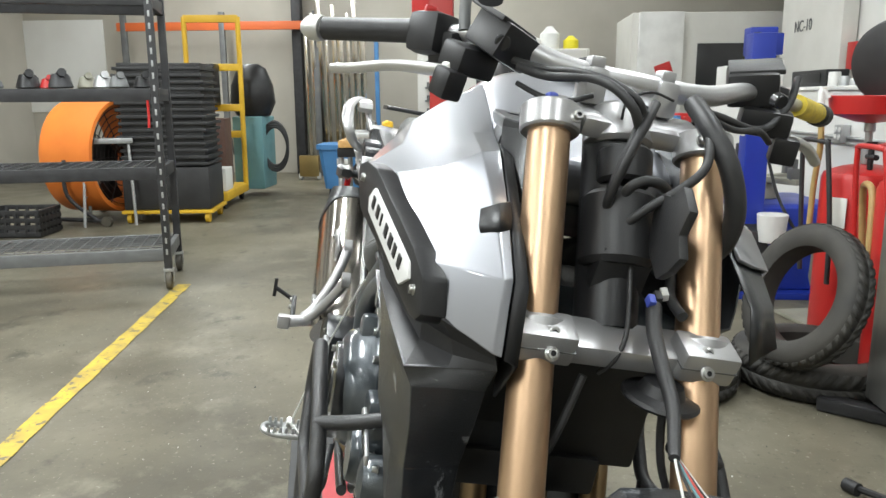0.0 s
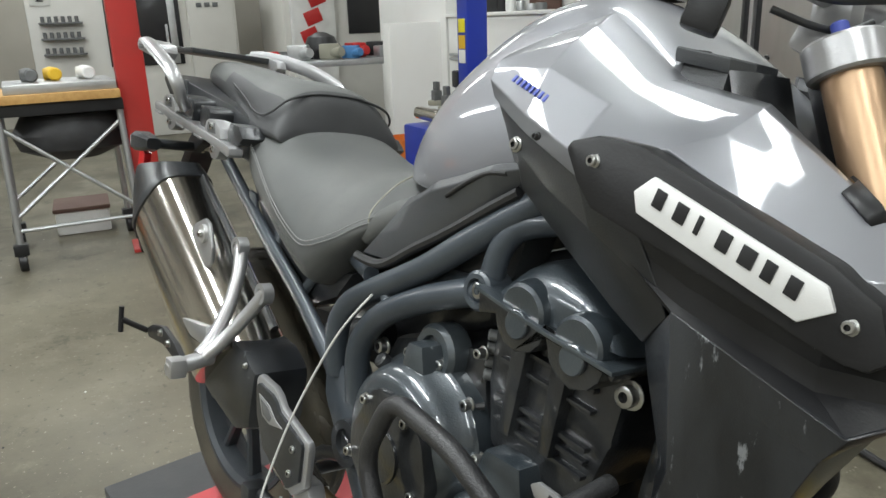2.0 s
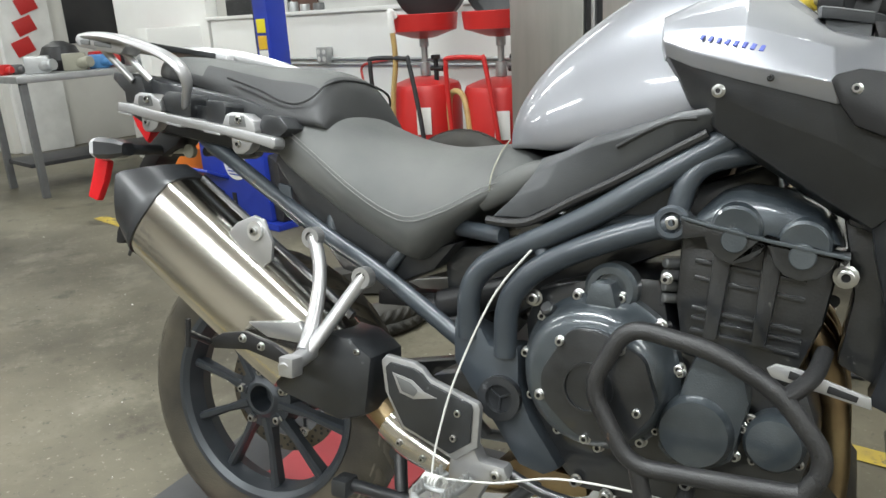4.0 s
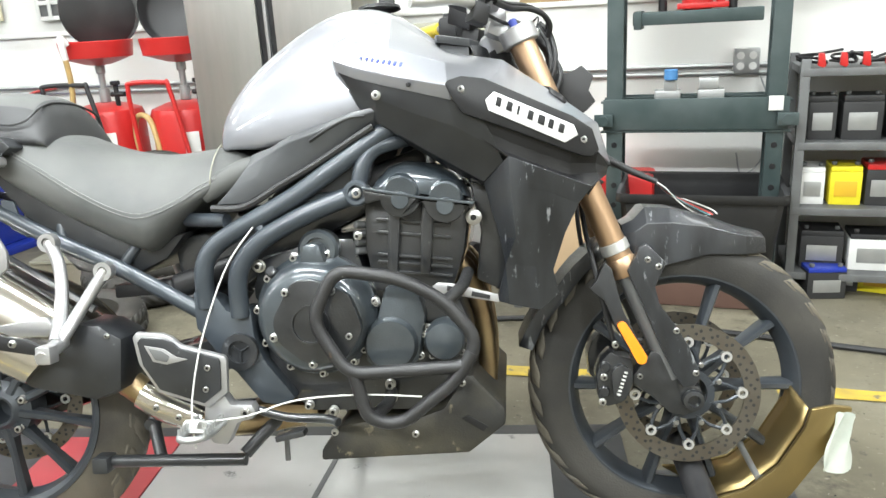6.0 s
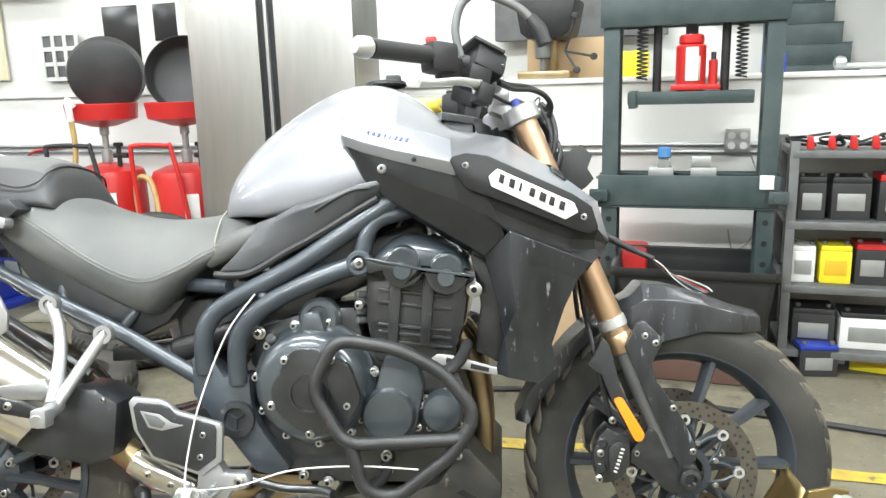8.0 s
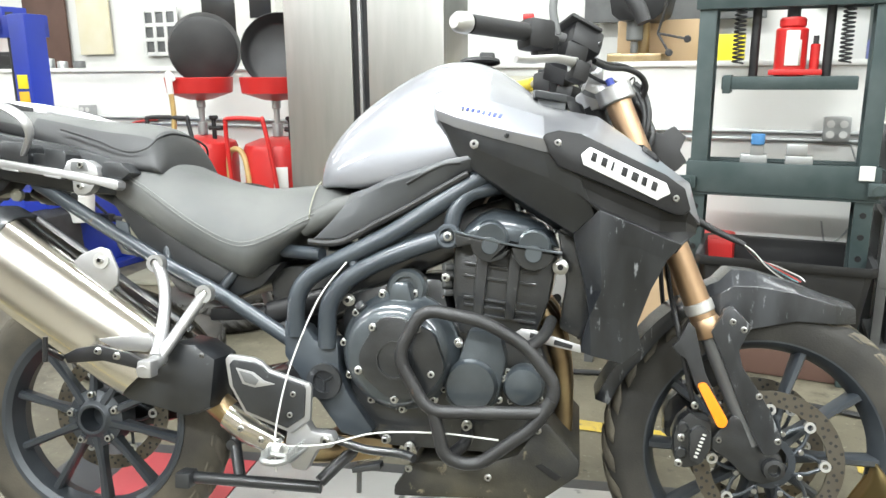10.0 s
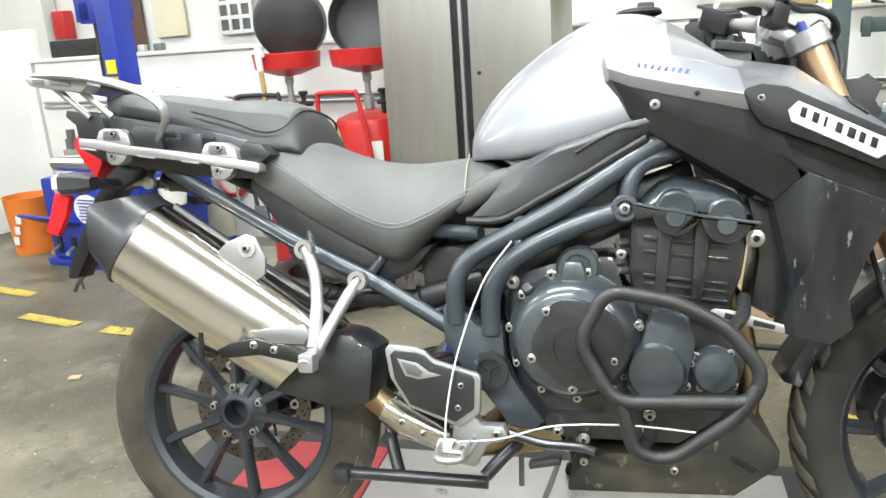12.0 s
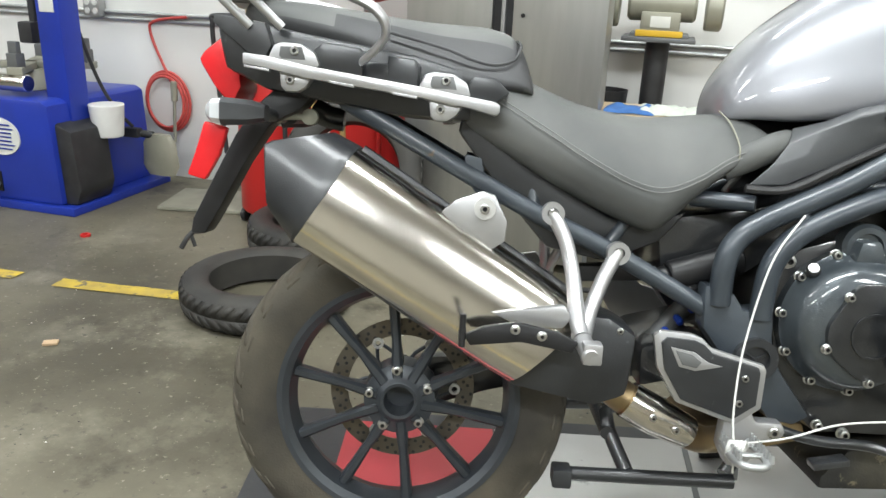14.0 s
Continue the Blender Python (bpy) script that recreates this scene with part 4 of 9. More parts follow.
        for k in range(7):
            x, z = 1.161 + 0.0190 * k, 0.9485 - 0.0085 * k
            w = (0.009, 0.010, 0.004, 0.010, 0.012, 0.009, 0.010)[k]
            prism(bm, [(x, z + 0.0075), (x + w, z + 0.0075 - 0.45 * w), (x + w - 0.004, z - 0.0085 - 0.45 * w), (x - 0.004, z - 0.0085)], s * 0.352, s * 0.3555, 0.0006, slope)
        part("lettering", bm, "gloss_black", badge, "dark bars in place of the maker's name")
        for x, y, z in ((1.095, 0.349, 0.971), (1.319, 0.290, 0.873)):
            bolt(badge, (x, s * y - far, z), (0, s, 0), 0.0065, h=0.005)
        # lower fairing
        bm = bm_new()
        skin(bm, [[flip(p) for p in row] for row in (
            ((1.129, -0.18, 0.80), (1.129, -0.272, 0.80), (1.178, -0.3125, 0.8475), (1.256, -0.3015, 0.8165), (1.334, -0.2875, 0.7845), (1.356, -0.240, 0.7965), (1.374, -0.188, 0.8055)),
            ((1.135, -0.18, 0.76), (1.137, -0.268, 0.765), (1.180, -0.302, 0.790), (1.258, -0.288, 0.775), (1.310, -0.270, 0.752), (1.315, -0.225, 0.758), (1.318, -0.18, 0.76)),
            ((1.155, -0.18, 0.69), (1.157, -0.258, 0.690), (1.188, -0.290, 0.692), (1.243, -0.274, 0.70), (1.284, -0.258, 0.695), (1.284, -0.22, 0.698), (1.284, -0.175, 0.70)),
            ((1.168, -0.18, 0.635), (1.166, -0.258, 0.635), (1.166, -0.272, 0.637), (1.225, -0.266, 0.632), (1.260, -0.250, 0.622), (1.256, -0.21, 0.625), (1.250, -0.175, 0.63)),
            ((1.148, -0.18, 0.566), (1.148, -0.244, 0.562), (1.172, -0.256, 0.556), (1.232, -0.260, 0.545), (1.271, -0.246, 0.574), (1.258, -0.21, 0.575), (1.248, -0.175, 0.578)))])
        part("lower_fairing", bm, "scuffed", bike, "scratched black lower fairing beside the radiator", solid=0.004, edge=0.005, sharp=14)
        bm = bm_new()
        prism(bm, [(1.10, 0.80), (1.11, 0.90), (1.16, 0.93), (1.22, 0.90), (1.25, 0.84), (1.22, 0.78)], -0.245, -0.20, 0.008)
        part("inner_panel", bm, "plastic", bike, "black panel behind the badge carrier")
    # dark trim below the tank, over the frame tube
    bm = bm_new()
    skin(bm, [[flip(p) for p in row] for row in (
        ((0.655, -0.214, 0.872), (0.645, -0.232, 0.845), (0.618, -0.244, 0.808), (0.582, -0.246, 0.772)),
        ((0.700, -0.232, 0.885), (0.692, -0.246, 0.868), (0.672, -0.248, 0.826), (0.642, -0.248, 0.774)),
        ((0.750, -0.246, 0.909), (0.745, -0.256, 0.893), (0.738, -0.253, 0.858), (0.722, -0.250, 0.814)),
        ((0.810, -0.256, 0.925), (0.806, -0.264, 0.911), (0.803, -0.258, 0.885), (0.795, -0.251, 0.852)),
        ((0.875, -0.264, 0.946), (0.872, -0.270, 0.934), (0.870, -0.262, 0.916), (0.866, -0.252, 0.892)),
        ((0.930, -0.266, 0.955), (0.932, -0.268, 0.946), (0.932, -0.260, 0.935), (0.930, -0.248, 0.924)))])
    trim = part("tank_trim", bm, "trim", bike, "dark grey moulded trim under the tank", solid=0.005, edge=0.004, sharp=24)
    bm = bm_new()
    tube(bm, [flip(p) for p in ((0.575, -0.251, 0.766), (0.645, -0.253, 0.768), (0.725, -0.255, 0.810), (0.797, -0.256, 0.848), (0.868, -0.257, 0.890), (0.915, -0.256, 0.917))], 0.0075, 8, 6)
    part("rubber_seal", bm, "hose", trim, "black rubber seal along the trim")
    bm = bm_new()
    tube(bm, [flip(p) for p in ((0.788, -0.262, 0.893), (0.83, -0.265, 0.917), (0.868, -0.267, 0.933), (0.90, -0.266, 0.937))], 0.0035, 8, 6)
    part("trim_groove", bm, "hose", trim)
    # airbox between the frame tubes
    bm = bm_new()
    prism(bm, [(0.655, 0.738), (0.70, 0.792), (0.79, 0.852), (0.865, 0.89), (0.93, 0.905), (0.905, 0.87), (0.885, 0.80), (0.80, 0.765), (0.74, 0.738), (0.70, 0.715)], s * 0.150, s * 0.214, 0.012)
    part("airbox", bm, "trim", bike, "dark grey airbox between the frame tubes")
    if s < 0:
        # radiator shroud beside the cylinders
        bm = bm_new()
        prism(bm, [(1.092, 0.825), (1.16, 0.825), (1.175, 0.74), (1.182, 0.64), (1.16, 0.575), (1.105, 0.60), (1.118, 0.70)], s * 0.05, s * 0.205, 0.01)
        part("radiator_shroud", bm, "engine_dark", bike, "black radiator shroud behind the fairing")
    # moulded screen bracket between tank and yoke
    top = ((1.034, -0.150), (1.040, -0.168), (1.060, -0.172), (1.106, -0.168), (1.124, -0.146), (1.126, -0.105), (1.050, -0.105), (1.038, -0.122))
    bm = bm_new()
    loft(bm, [[(1.08 + (x - 1.08) * k, s * -(y + dy), 1.097 - 0.17 * (x - 1.057) - dz) for x, y in top] for k, dy, dz in ((0.985, 0.002, 0.016), (1.0, 0, 0.011), (1.0, 0, 0.002), (0.985, 0.002, 0.0))])
    brk = part("screen_bracket", bm, "trim", bike, "dark grey moulded screen bracket with a screw hole", sharp=25)
    bm = bm_new()
    rod(bm, (1.057, s * 0.141, 1.094), (1.0572, s * 0.141, 1.0978), 0.0088, 20)
    part("screw_hole", bm, "hose", brk)
    bm = bm_new()
    loft(bm, [[(x, s * -y, z) for x, y in ((1.046, -0.158 - f), (1.104, -0.160 - f), (1.108, -0.11), (1.05, -0.11))] for z, f in ((1.085, 0.0), (1.060, 0.008), (1.035, 0.010))])
    part("bracket_post", bm, "trim", brk)
    bm = bm_new()
    loft(bm, [[(x + a, s * -y, z) for x, y in ((1.106, -0.168), (1.128, -0.150), (1.140, -0.105), (1.106, -0.105))] for z, a in ((1.076, 0.0), (1.03, 0.016), (0.98, 0.045))])
    part("cockpit_panel", bm, "plastic", bike, "black cockpit panel")
# small step at the inner edge, its dark hollow put in as a black sheet
bm = bm_new()
skin(bm, [[p for p in row] for row in (((1.252, -0.178, 0.986), (1.264, -0.194, 0.983), (1.262, -0.216, 0.972)), ((1.276, -0.178, 0.968), (1.288, -0.196, 0.965), (1.286, -0.220, 0.954)), ((1.288, -0.180, 0.956), (1.298, -0.197, 0.952), (1.292, -0.218, 0.947)))])
part("notch_shade", bm, "gloss_black", bike, solid=0.003)
# black strip along the inner edge
bm = bm_new()
inner = [(1.06, -0.160, 1.060), (1.165, -0.176, 1.042), (1.262, -0.176, 0.971), (1.353, -0.180, 0.907), (1.382, -0.184, 0.822)]
skin(bm, [[p, ((p[0] - 0.006, p[1] + 0.018, p[2] - 0.008)), ((p[0] - 0.045, p[1] + 0.012, p[2] - 0.06))] for p in inner])
part("inner_strip", bm, "gloss_black", bike, "black inner edge of the cowl", solid=0.004)
bm = bm_new()
for k in range(8):
    f = k / 7
    box(bm, 0.900 + 0.082 * f, -0.273 - 0.031 * f, 1.047 - 0.021 * f, 0.006, 0.002, 0.009, 0.0005, pose(0, 0, 0, -34, 14, -20))
part("tank_lettering", bm, "blue_mark", bike, "blue model lettering drawn as bars")

# seats
def seat_sections(rows, tail=0.0):
    out = []
    for x, zt, hw, zc, zb, bw in rows:
        half = [(0.0, zt), (0.42 * hw, zt - 0.003), (0.74 * hw, zt - 0.30 * (zt - zc)), (0.97 * hw, zc + 0.06 * (zt - zc)), (hw, zc - 0.01), (bw, zb), (0.4 * bw, zb + 0.01)]
        out.append([(x, -y, z) for y, z in half] + [(x, y, z) for y, z in half[:0:-1]])
    return out


bm = bm_new()
loft(bm, seat_sections(((0.082, 0.90, 0.17, 0.88, 0.85, 0.17), (0.094, 0.948, 0.205, 0.895, 0.838, 0.205), (0.145, 0.966, 0.245, 0.893, 0.81, 0.235), (0.23, 0.928, 0.258, 0.845, 0.758, 0.245), (0.31, 0.898, 0.268, 0.797, 0.718, 0.245), (0.39, 0.886, 0.272, 0.762, 0.682, 0.255),
                        (0.425, 0.885, 0.273, 0.752, 0.670, 0.255), (0.44, 0.885, 0.272, 0.752, 0.674, 0.253), (0.47, 0.887, 0.266, 0.765, 0.705, 0.248), (0.52, 0.893, 0.25, 0.79, 0.76, 0.23), (0.575, 0.899, 0.225, 0.822, 0.80, 0.21), (0.612, 0.892, 0.216, 0.84, 0.82, 0.20), (0.635, 0.868, 0.21, 0.845, 0.828, 0.20), (0.655, 0.853, 0.20, 0.843, 0.835, 0.19))))
seat = part("rider_seat", bm, "seat", bike, "worn dark grey vinyl rider seat with stitched edges", subdiv=2)
for s in (-1, 1):
    for d in (0.0, 0.008):
        bm = bm_new()
        tube(bm, [(0.14, s * 0.238, 0.905 - d), (0.23, s * 0.2555, 0.853 - d), (0.31, s * 0.2655, 0.806 - d), (0.385, s * 0.268, 0.77 - d), (0.44, s * 0.2695, 0.762 - d), (0.50, s * 0.256, 0.785 - d), (0.56, s * 0.230, 0.82 - d), (0.645, s * 0.205, 0.848 - d)], 0.0010, 6, 8)
        part("stitching", bm, "thread", seat, "pale stitched seam")
for s in (-1, 1):
    bm = bm_new()
    tube(bm, [(0.545, s * 0.205, 0.792), (0.59, s * 0.205, 0.818), (0.63, s * 0.204, 0.838), (0.655, s * 0.200, 0.848), (0.668, s * 0.196, 0.850)], [0.018, 0.025, 0.025, 0.022, 0.012], 16, 6)
    part("nose_bolster", bm, "seat", seat)
# faint seam across the seat nose, drawn as a thin dull tube
bm = bm_new()
tube(bm, [(0.556, -0.10, 0.899), (0.562, -0.165, 0.876), (0.567, -0.222, 0.835), (0.566, -0.222, 0.80)], 0.0015, 6)
part("nose_seam", bm, "olive", bike, "faint dull yellow seam across the seat nose")
bm = bm_new()
loft(bm, seat_sections(((-0.33, 1.06, 0.06, 1.035, 1.015, 0.055), (-0.28, 1.068, 0.095, 1.03, 1.0, 0.09), (-0.15, 1.058, 0.135, 1.01, 0.98, 0.13), (-0.02, 1.04, 0.175, 0.972, 0.94, 0.165), (0.05, 1.036, 0.198, 0.945, 0.90, 0.19), (0.10, 1.036, 0.212, 0.935, 0.90, 0.2), (0.145, 1.030, 0.214, 0.932, 0.905, 0.2), (0.172, 1.020, 0.214, 0.93, 0.905, 0.2), (0.192, 0.995, 0.212, 0.928, 0.905, 0.196), (0.205, 0.955, 0.206, 0.922, 0.905, 0.19), (0.212, 0.93, 0.195, 0.915, 0.90, 0.18))))
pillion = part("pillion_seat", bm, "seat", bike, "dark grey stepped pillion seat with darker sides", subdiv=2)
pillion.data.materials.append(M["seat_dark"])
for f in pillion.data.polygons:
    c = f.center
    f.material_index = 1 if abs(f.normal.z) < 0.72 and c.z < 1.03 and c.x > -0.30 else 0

bm = bm_new()
tube(bm, [(-0.06, -0.160, 1.008), (0.05, -0.194, 0.980), (0.10, -0.207, 0.962), (0.14, -0.206, 0.955), (0.172, -0.198, 0.965), (0.184, -0.16, 0.990), (0.180, -0.08, 1.006), (0.180, 0.0, 1.009), (0.180, 0.08, 1.006), (0.184, 0.16, 0.990), (0.172, 0.198, 0.965), (0.14, 0.206, 0.955), (0.05, 0.194, 0.980), (-0.06, 0.160, 1.008)], 0.0028, 8, 6)
part("seat_piping", bm, "seat_dark", bike, "dark piping round the pillion step")
bm = bm_new()
prism(bm, [(0.10, 0.90), (0.22, 0.78), (0.36, 0.70), (0.44, 0.70), (0.50, 0.72), (0.45, 0.66), (0.36, 0.62), (0.25, 0.64), (0.16, 0.74), (0.08, 0.84)], -0.19, 0.19, 0.012)
part("seat_base", bm, "plastic", bike, "black plastic panel under the seat")

# tail: panels, luggage rails, rack
bm = bm_new()
prism(bm, [(-0.345, 1.0), (-0.33, 1.02), (-0.2, 0.995), (0.0, 0.965), (0.088, 0.942), (0.13, 0.90), (0.128, 0.855), (-0.024, 0.862), (-0.255, 0.895), (-0.33, 0.93)], -0.205, 0.205, 0.02)
tail = part("tail_panel", bm, "plastic", bike, "black angular tail panel")
for s in (-1, 1):
    flip = lambda p: (p[0], -s * p[1], p[2])
    for outline, y0, y1 in (([(-0.164, 0.930), (-0.166, 0.960), (-0.149, 0.975), (-0.088, 0.968), (-0.082, 0.958), (-0.082, 0.914), (-0.147, 0.922)], 0.20, 0.272),
                            ([(-0.090, 0.915), (-0.088, 0.948), (-0.034, 0.945), (-0.032, 0.908)], 0.20, 0.256),
                            ([(-0.040, 0.909), (-0.040, 0.958), (0.006, 0.953), (0.012, 0.944), (0.010, 0.902)], 0.20, 0.272),
                            ([(0.090, 0.890), (0.098, 0.920), (0.105, 0.932), (0.143, 0.928), (0.166, 0.906), (0.146, 0.890), (0.112, 0.892)], 0.20, 0.268),
                            ([(-0.345, 1.003), (-0.342, 1.017), (-0.295, 1.011), (-0.255, 1.006), (-0.243, 0.968), (-0.258, 0.940), (-0.285, 0.955)], 0.18, 0.243)):
        bm = bm_new()
        prism(bm, outline, s * y0, s * y1, 0.003)
        part("pannier_bracket", bm, "plastic", tail, sharp=20)
    bm = bm_new()
    prism(bm, [(-0.281, 0.951), (-0.238, 0.947), (-0.171, 0.934), (0.013, 0.909), (0.098, 0.896), (0.143, 0.889), (0.150, 0.884), (0.150, 0.872), (0.144, 0.866), (0.099, 0.877), (0.014, 0.891), (-0.171, 0.913), (-0.238, 0.926), (-0.281, 0.933)], s * 0.256, s * 0.287, 0.003)
    rail = part("luggage_rail", bm, "alu_paint", bike, "silver pannier rail with two mounting blocks", sharp=20)
    for cx, cz in ((-0.194, 0.957), (0.059, 0.920)):
        bm = bm_new()
        prism(bm, [(cx - 0.047, cz - 0.017), (cx - 0.036, cz + 0.009), (cx - 0.022, cz + 0.014), (cx + 0.010, cz + 0.012), (cx + 0.034, cz - 0.002), (cx + 0.042, cz - 0.022), (cx + 0.020, cz - 0.042), (cx - 0.036, cz - 0.032)], s * 0.250, s * 0.2845, 0.004)
        part("mount_block", bm, "alu_paint", rail, sharp=20)
        bm = bm_new()
        prism(bm, [(cx - 0.029, cz - 0.028), (cx - 0.025, cz - 0.058), (cx - 0.017, cz - 0.067), (cx + 0.004, cz - 0.066), (cx + 0.018, cz - 0.058), (cx + 0.030, cz - 0.040)], s * 0.250, s * 0.2775, 0.006)
        part("mount_lug", bm, "alu_paint", rail, sharp=20)
        # flat darker plate; its colour stands for the shade in the block's hollow
        bm = bm_new()
        prism(bm, [(cx - 0.026, cz - 0.008), (cx - 0.024, cz + 0.007), (cx + 0.012, cz + 0.007), (cx + 0.018, cz - 0.014), (cx - 0.022, cz - 0.013)], s * 0.2838, s * 0.2852, 0.0005)
        part("recess_shade", bm, "grey_steel", rail)
        bolt(rail, (cx, s * 0.284, cz), (0, s, 0), 0.0085, h=0.006)
        bolt(rail, (cx - 0.008, s * 0.277, cz - 0.047), (0, s, 0), 0.0085, h=0.006)
    bm = bm_new()
    tube(bm, [(flip(p)[0], flip(p)[1] - 0.08 * (s < 0), flip(p)[2]) for p in ((-0.082, -0.205, 0.945), (-0.058, -0.226, 0.962), (-0.040, -0.240, 0.985), (-0.046, -0.250, 1.012), (-0.078, -0.254, 1.034), (-0.16, -0.250, 1.060), (-0.25, -0.235, 1.078), (-0.34, -0.215, 1.088), (-0.40, -0.20, 1.09))], [0.011, 0.013, 0.014, 0.016, 0.017, 0.017, 0.017, 0.016, 0.012], 14, 6, flat=0.5)
    for x0, z0 in ((-0.278, 0.930), (-0.135, 0.910), (-0.03, 0.8965)):
        slit = bm_new()
        prism(slit, [(x0, z0 + 0.0015), (x0 + 0.042, z0 - 0.0045), (x0 + 0.042, z0 - 0.0085), (x0, z0 - 0.0025)], s * 0.275, s * 0.2885, 0.0005)
        part("slit", slit, "alu_paint", rail)
    rack = part("grab_rail", bm, "alu_paint", bike, "cast silver grab rail of the luggage rack")
    bm = bm_new()
    prism(bm, [(-0.402, 1.080), (-0.392, 1.094), (-0.30, 1.088), (-0.249, 1.080), (-0.241, 1.062), (-0.258, 1.048), (-0.30, 1.052), (-0.388, 1.066)], s * 0.168 - 0.085 * (s < 0), s * 0.212 - 0.085 * (s < 0), 0.004)
    part("rack_bar", bm, "alu_paint", rack)
    bm = bm_new()
    prism(bm, [(-0.382, 1.081), (-0.352, 1.078), (-0.350, 1.068), (-0.380, 1.071)], s * 0.2115 - 0.085 * (s < 0), s * 0.2135 - 0.085 * (s < 0), 0.0008)
    prism(bm, [(-0.338, 1.076), (-0.285, 1.071), (-0.283, 1.060), (-0.336, 1.066)], s * 0.2115 - 0.085 * (s < 0), s * 0.2135 - 0.085 * (s < 0), 0.0008)
    part("rack_slot", bm, "grey_steel", rack)
    for dx in (0.0, 0.055):
        bm = bm_new()
        tube(bm, [(flip(p)[0], flip(p)[1] - 0.07 * (s < 0), flip(p)[2]) for p in ((-0.355 + dx, -0.195, 1.068), (-0.322 + dx, -0.188, 1.038), (-0.28 + dx, -0.175, 0.998))], 0.008, 10, 4)
        part("rack_stay", bm, "alu_paint", rack)
bm = bm_new()
box(bm, -0.34, 0, 1.078, 0.12, 0.35, 0.014, 0.005)
part("rack_plate", bm, "plastic", bike, "black rack plate")

# rear lamps and number plate holder
bm = bm_new()
prism(bm, [(-0.35, 0.995), (-0.385, 0.965), (-0.40, 0.948), (-0.37, 0.90), (-0.338, 0.862), (-0.32, 0.90), (-0.325, 0.96)], -0.10, 0.10, 0.012)
part("tail_lamp", bm, "red_lens", bike, "red tail lamp")
bm = bm_new()
prism(bm, [(-0.24, 0.905), (-0.18, 0.89), (-0.20, 0.865), (-0.255, 0.835), (-0.30, 0.765), (-0.345, 0.68), (-0.372, 0.632), (-0.40, 0.63), (-0.395, 0.66), (-0.358, 0.735), (-0.318, 0.815), (-0.28, 0.87)], -0.17, -0.07, 0.008)
holder = part("plate_holder", bm, "gloss_black", bike, "black plastic number plate holder without a plate")
bm = bm_new()
prism(bm, [(-0.342, 0.836), (-0.302, 0.826), (-0.316, 0.78), (-0.340, 0.737), (-0.371, 0.745), (-0.355, 0.79)], -0.298, -0.280, 0.005)
part("reflector", bm, "red_lens", holder, "red side reflector")
bm = bm_new()
tube(bm, [(-0.405, -0.02, 0.64), (-0.43, -0.03, 0.615), (-0.445, -0.03, 0.59)], 0.005, 8)
tube(bm, [(-0.425, -0.03, 0.615), (-0.418, -0.03, 0.595)], 0.004, 8, 1)
part("loose_connector", bm, "hose", holder)
for s in (-1, 1):
    bm = bm_new()
    tube(bm, [(-0.25, s * 0.06, 0.85), (-0.255, s * 0.29, 0.853)], 0.012, 12, 1)
    loft(bm, [[(x + 0.05, s * (y + 0.16) + s * w * a, 0.853 + h * b) for a, b in ((-1, -0.6), (-0.6, -1), (0.6, -1), (1, -0.6), (1, 0.6), (0.6, 1), (-0.6, 1), (-1, 0.6))] for x, y, w, h in ((-0.285, 0.14, 0.016, 0.013), (-0.31, 0.145, 0.022, 0.020), (-0.355, 0.145, 0.026, 0.023))])
    sig = part("turn_signal", bm, "plastic", bike, "black rear turn signal with a clear lens")
    bm = bm_new()
    loft(bm, [[(x + 0.05, s * 0.305 + w * a, 0.853 + h * b) for a, b in ((-1, -0.6), (-0.6, -1), (0.6, -1), (1, -0.6), (1, 0.6), (0.6, 1), (-0.6, 1), (-1, 0.6))] for x, w, h in ((-0.353, 0.024, 0.021), (-0.372, 0.022, 0.019), (-0.382, 0.012, 0.01))])
    part("lens", bm, "clear_lens", sig)
bm = bm_new()
rod(bm, (-0.19, -0.11, 0.852), (-0.19, -0.135, 0.852), 0.015, 18, bev=0.003)
rod(bm, (-0.19, -0.125, 0.852), (-0.245, -0.13, 0.85), 0.006, 10)
rod(bm, (-0.24, -0.13, 0.85), (-0.27, -0.13, 0.85), 0.012, 14, bev=0.004)
part("seat_lock", bm, "olive", bike, "seat lock with a key left in it")
bm = bm_new()
tube(bm, [(-0.20, 0.0, 0.87), (-0.17, 0.0, 0.855), (-0.14, 0.0, 0.85)], 0.022, 12, 4)
part("rear_carrier", bm, "engine_dark", bike)

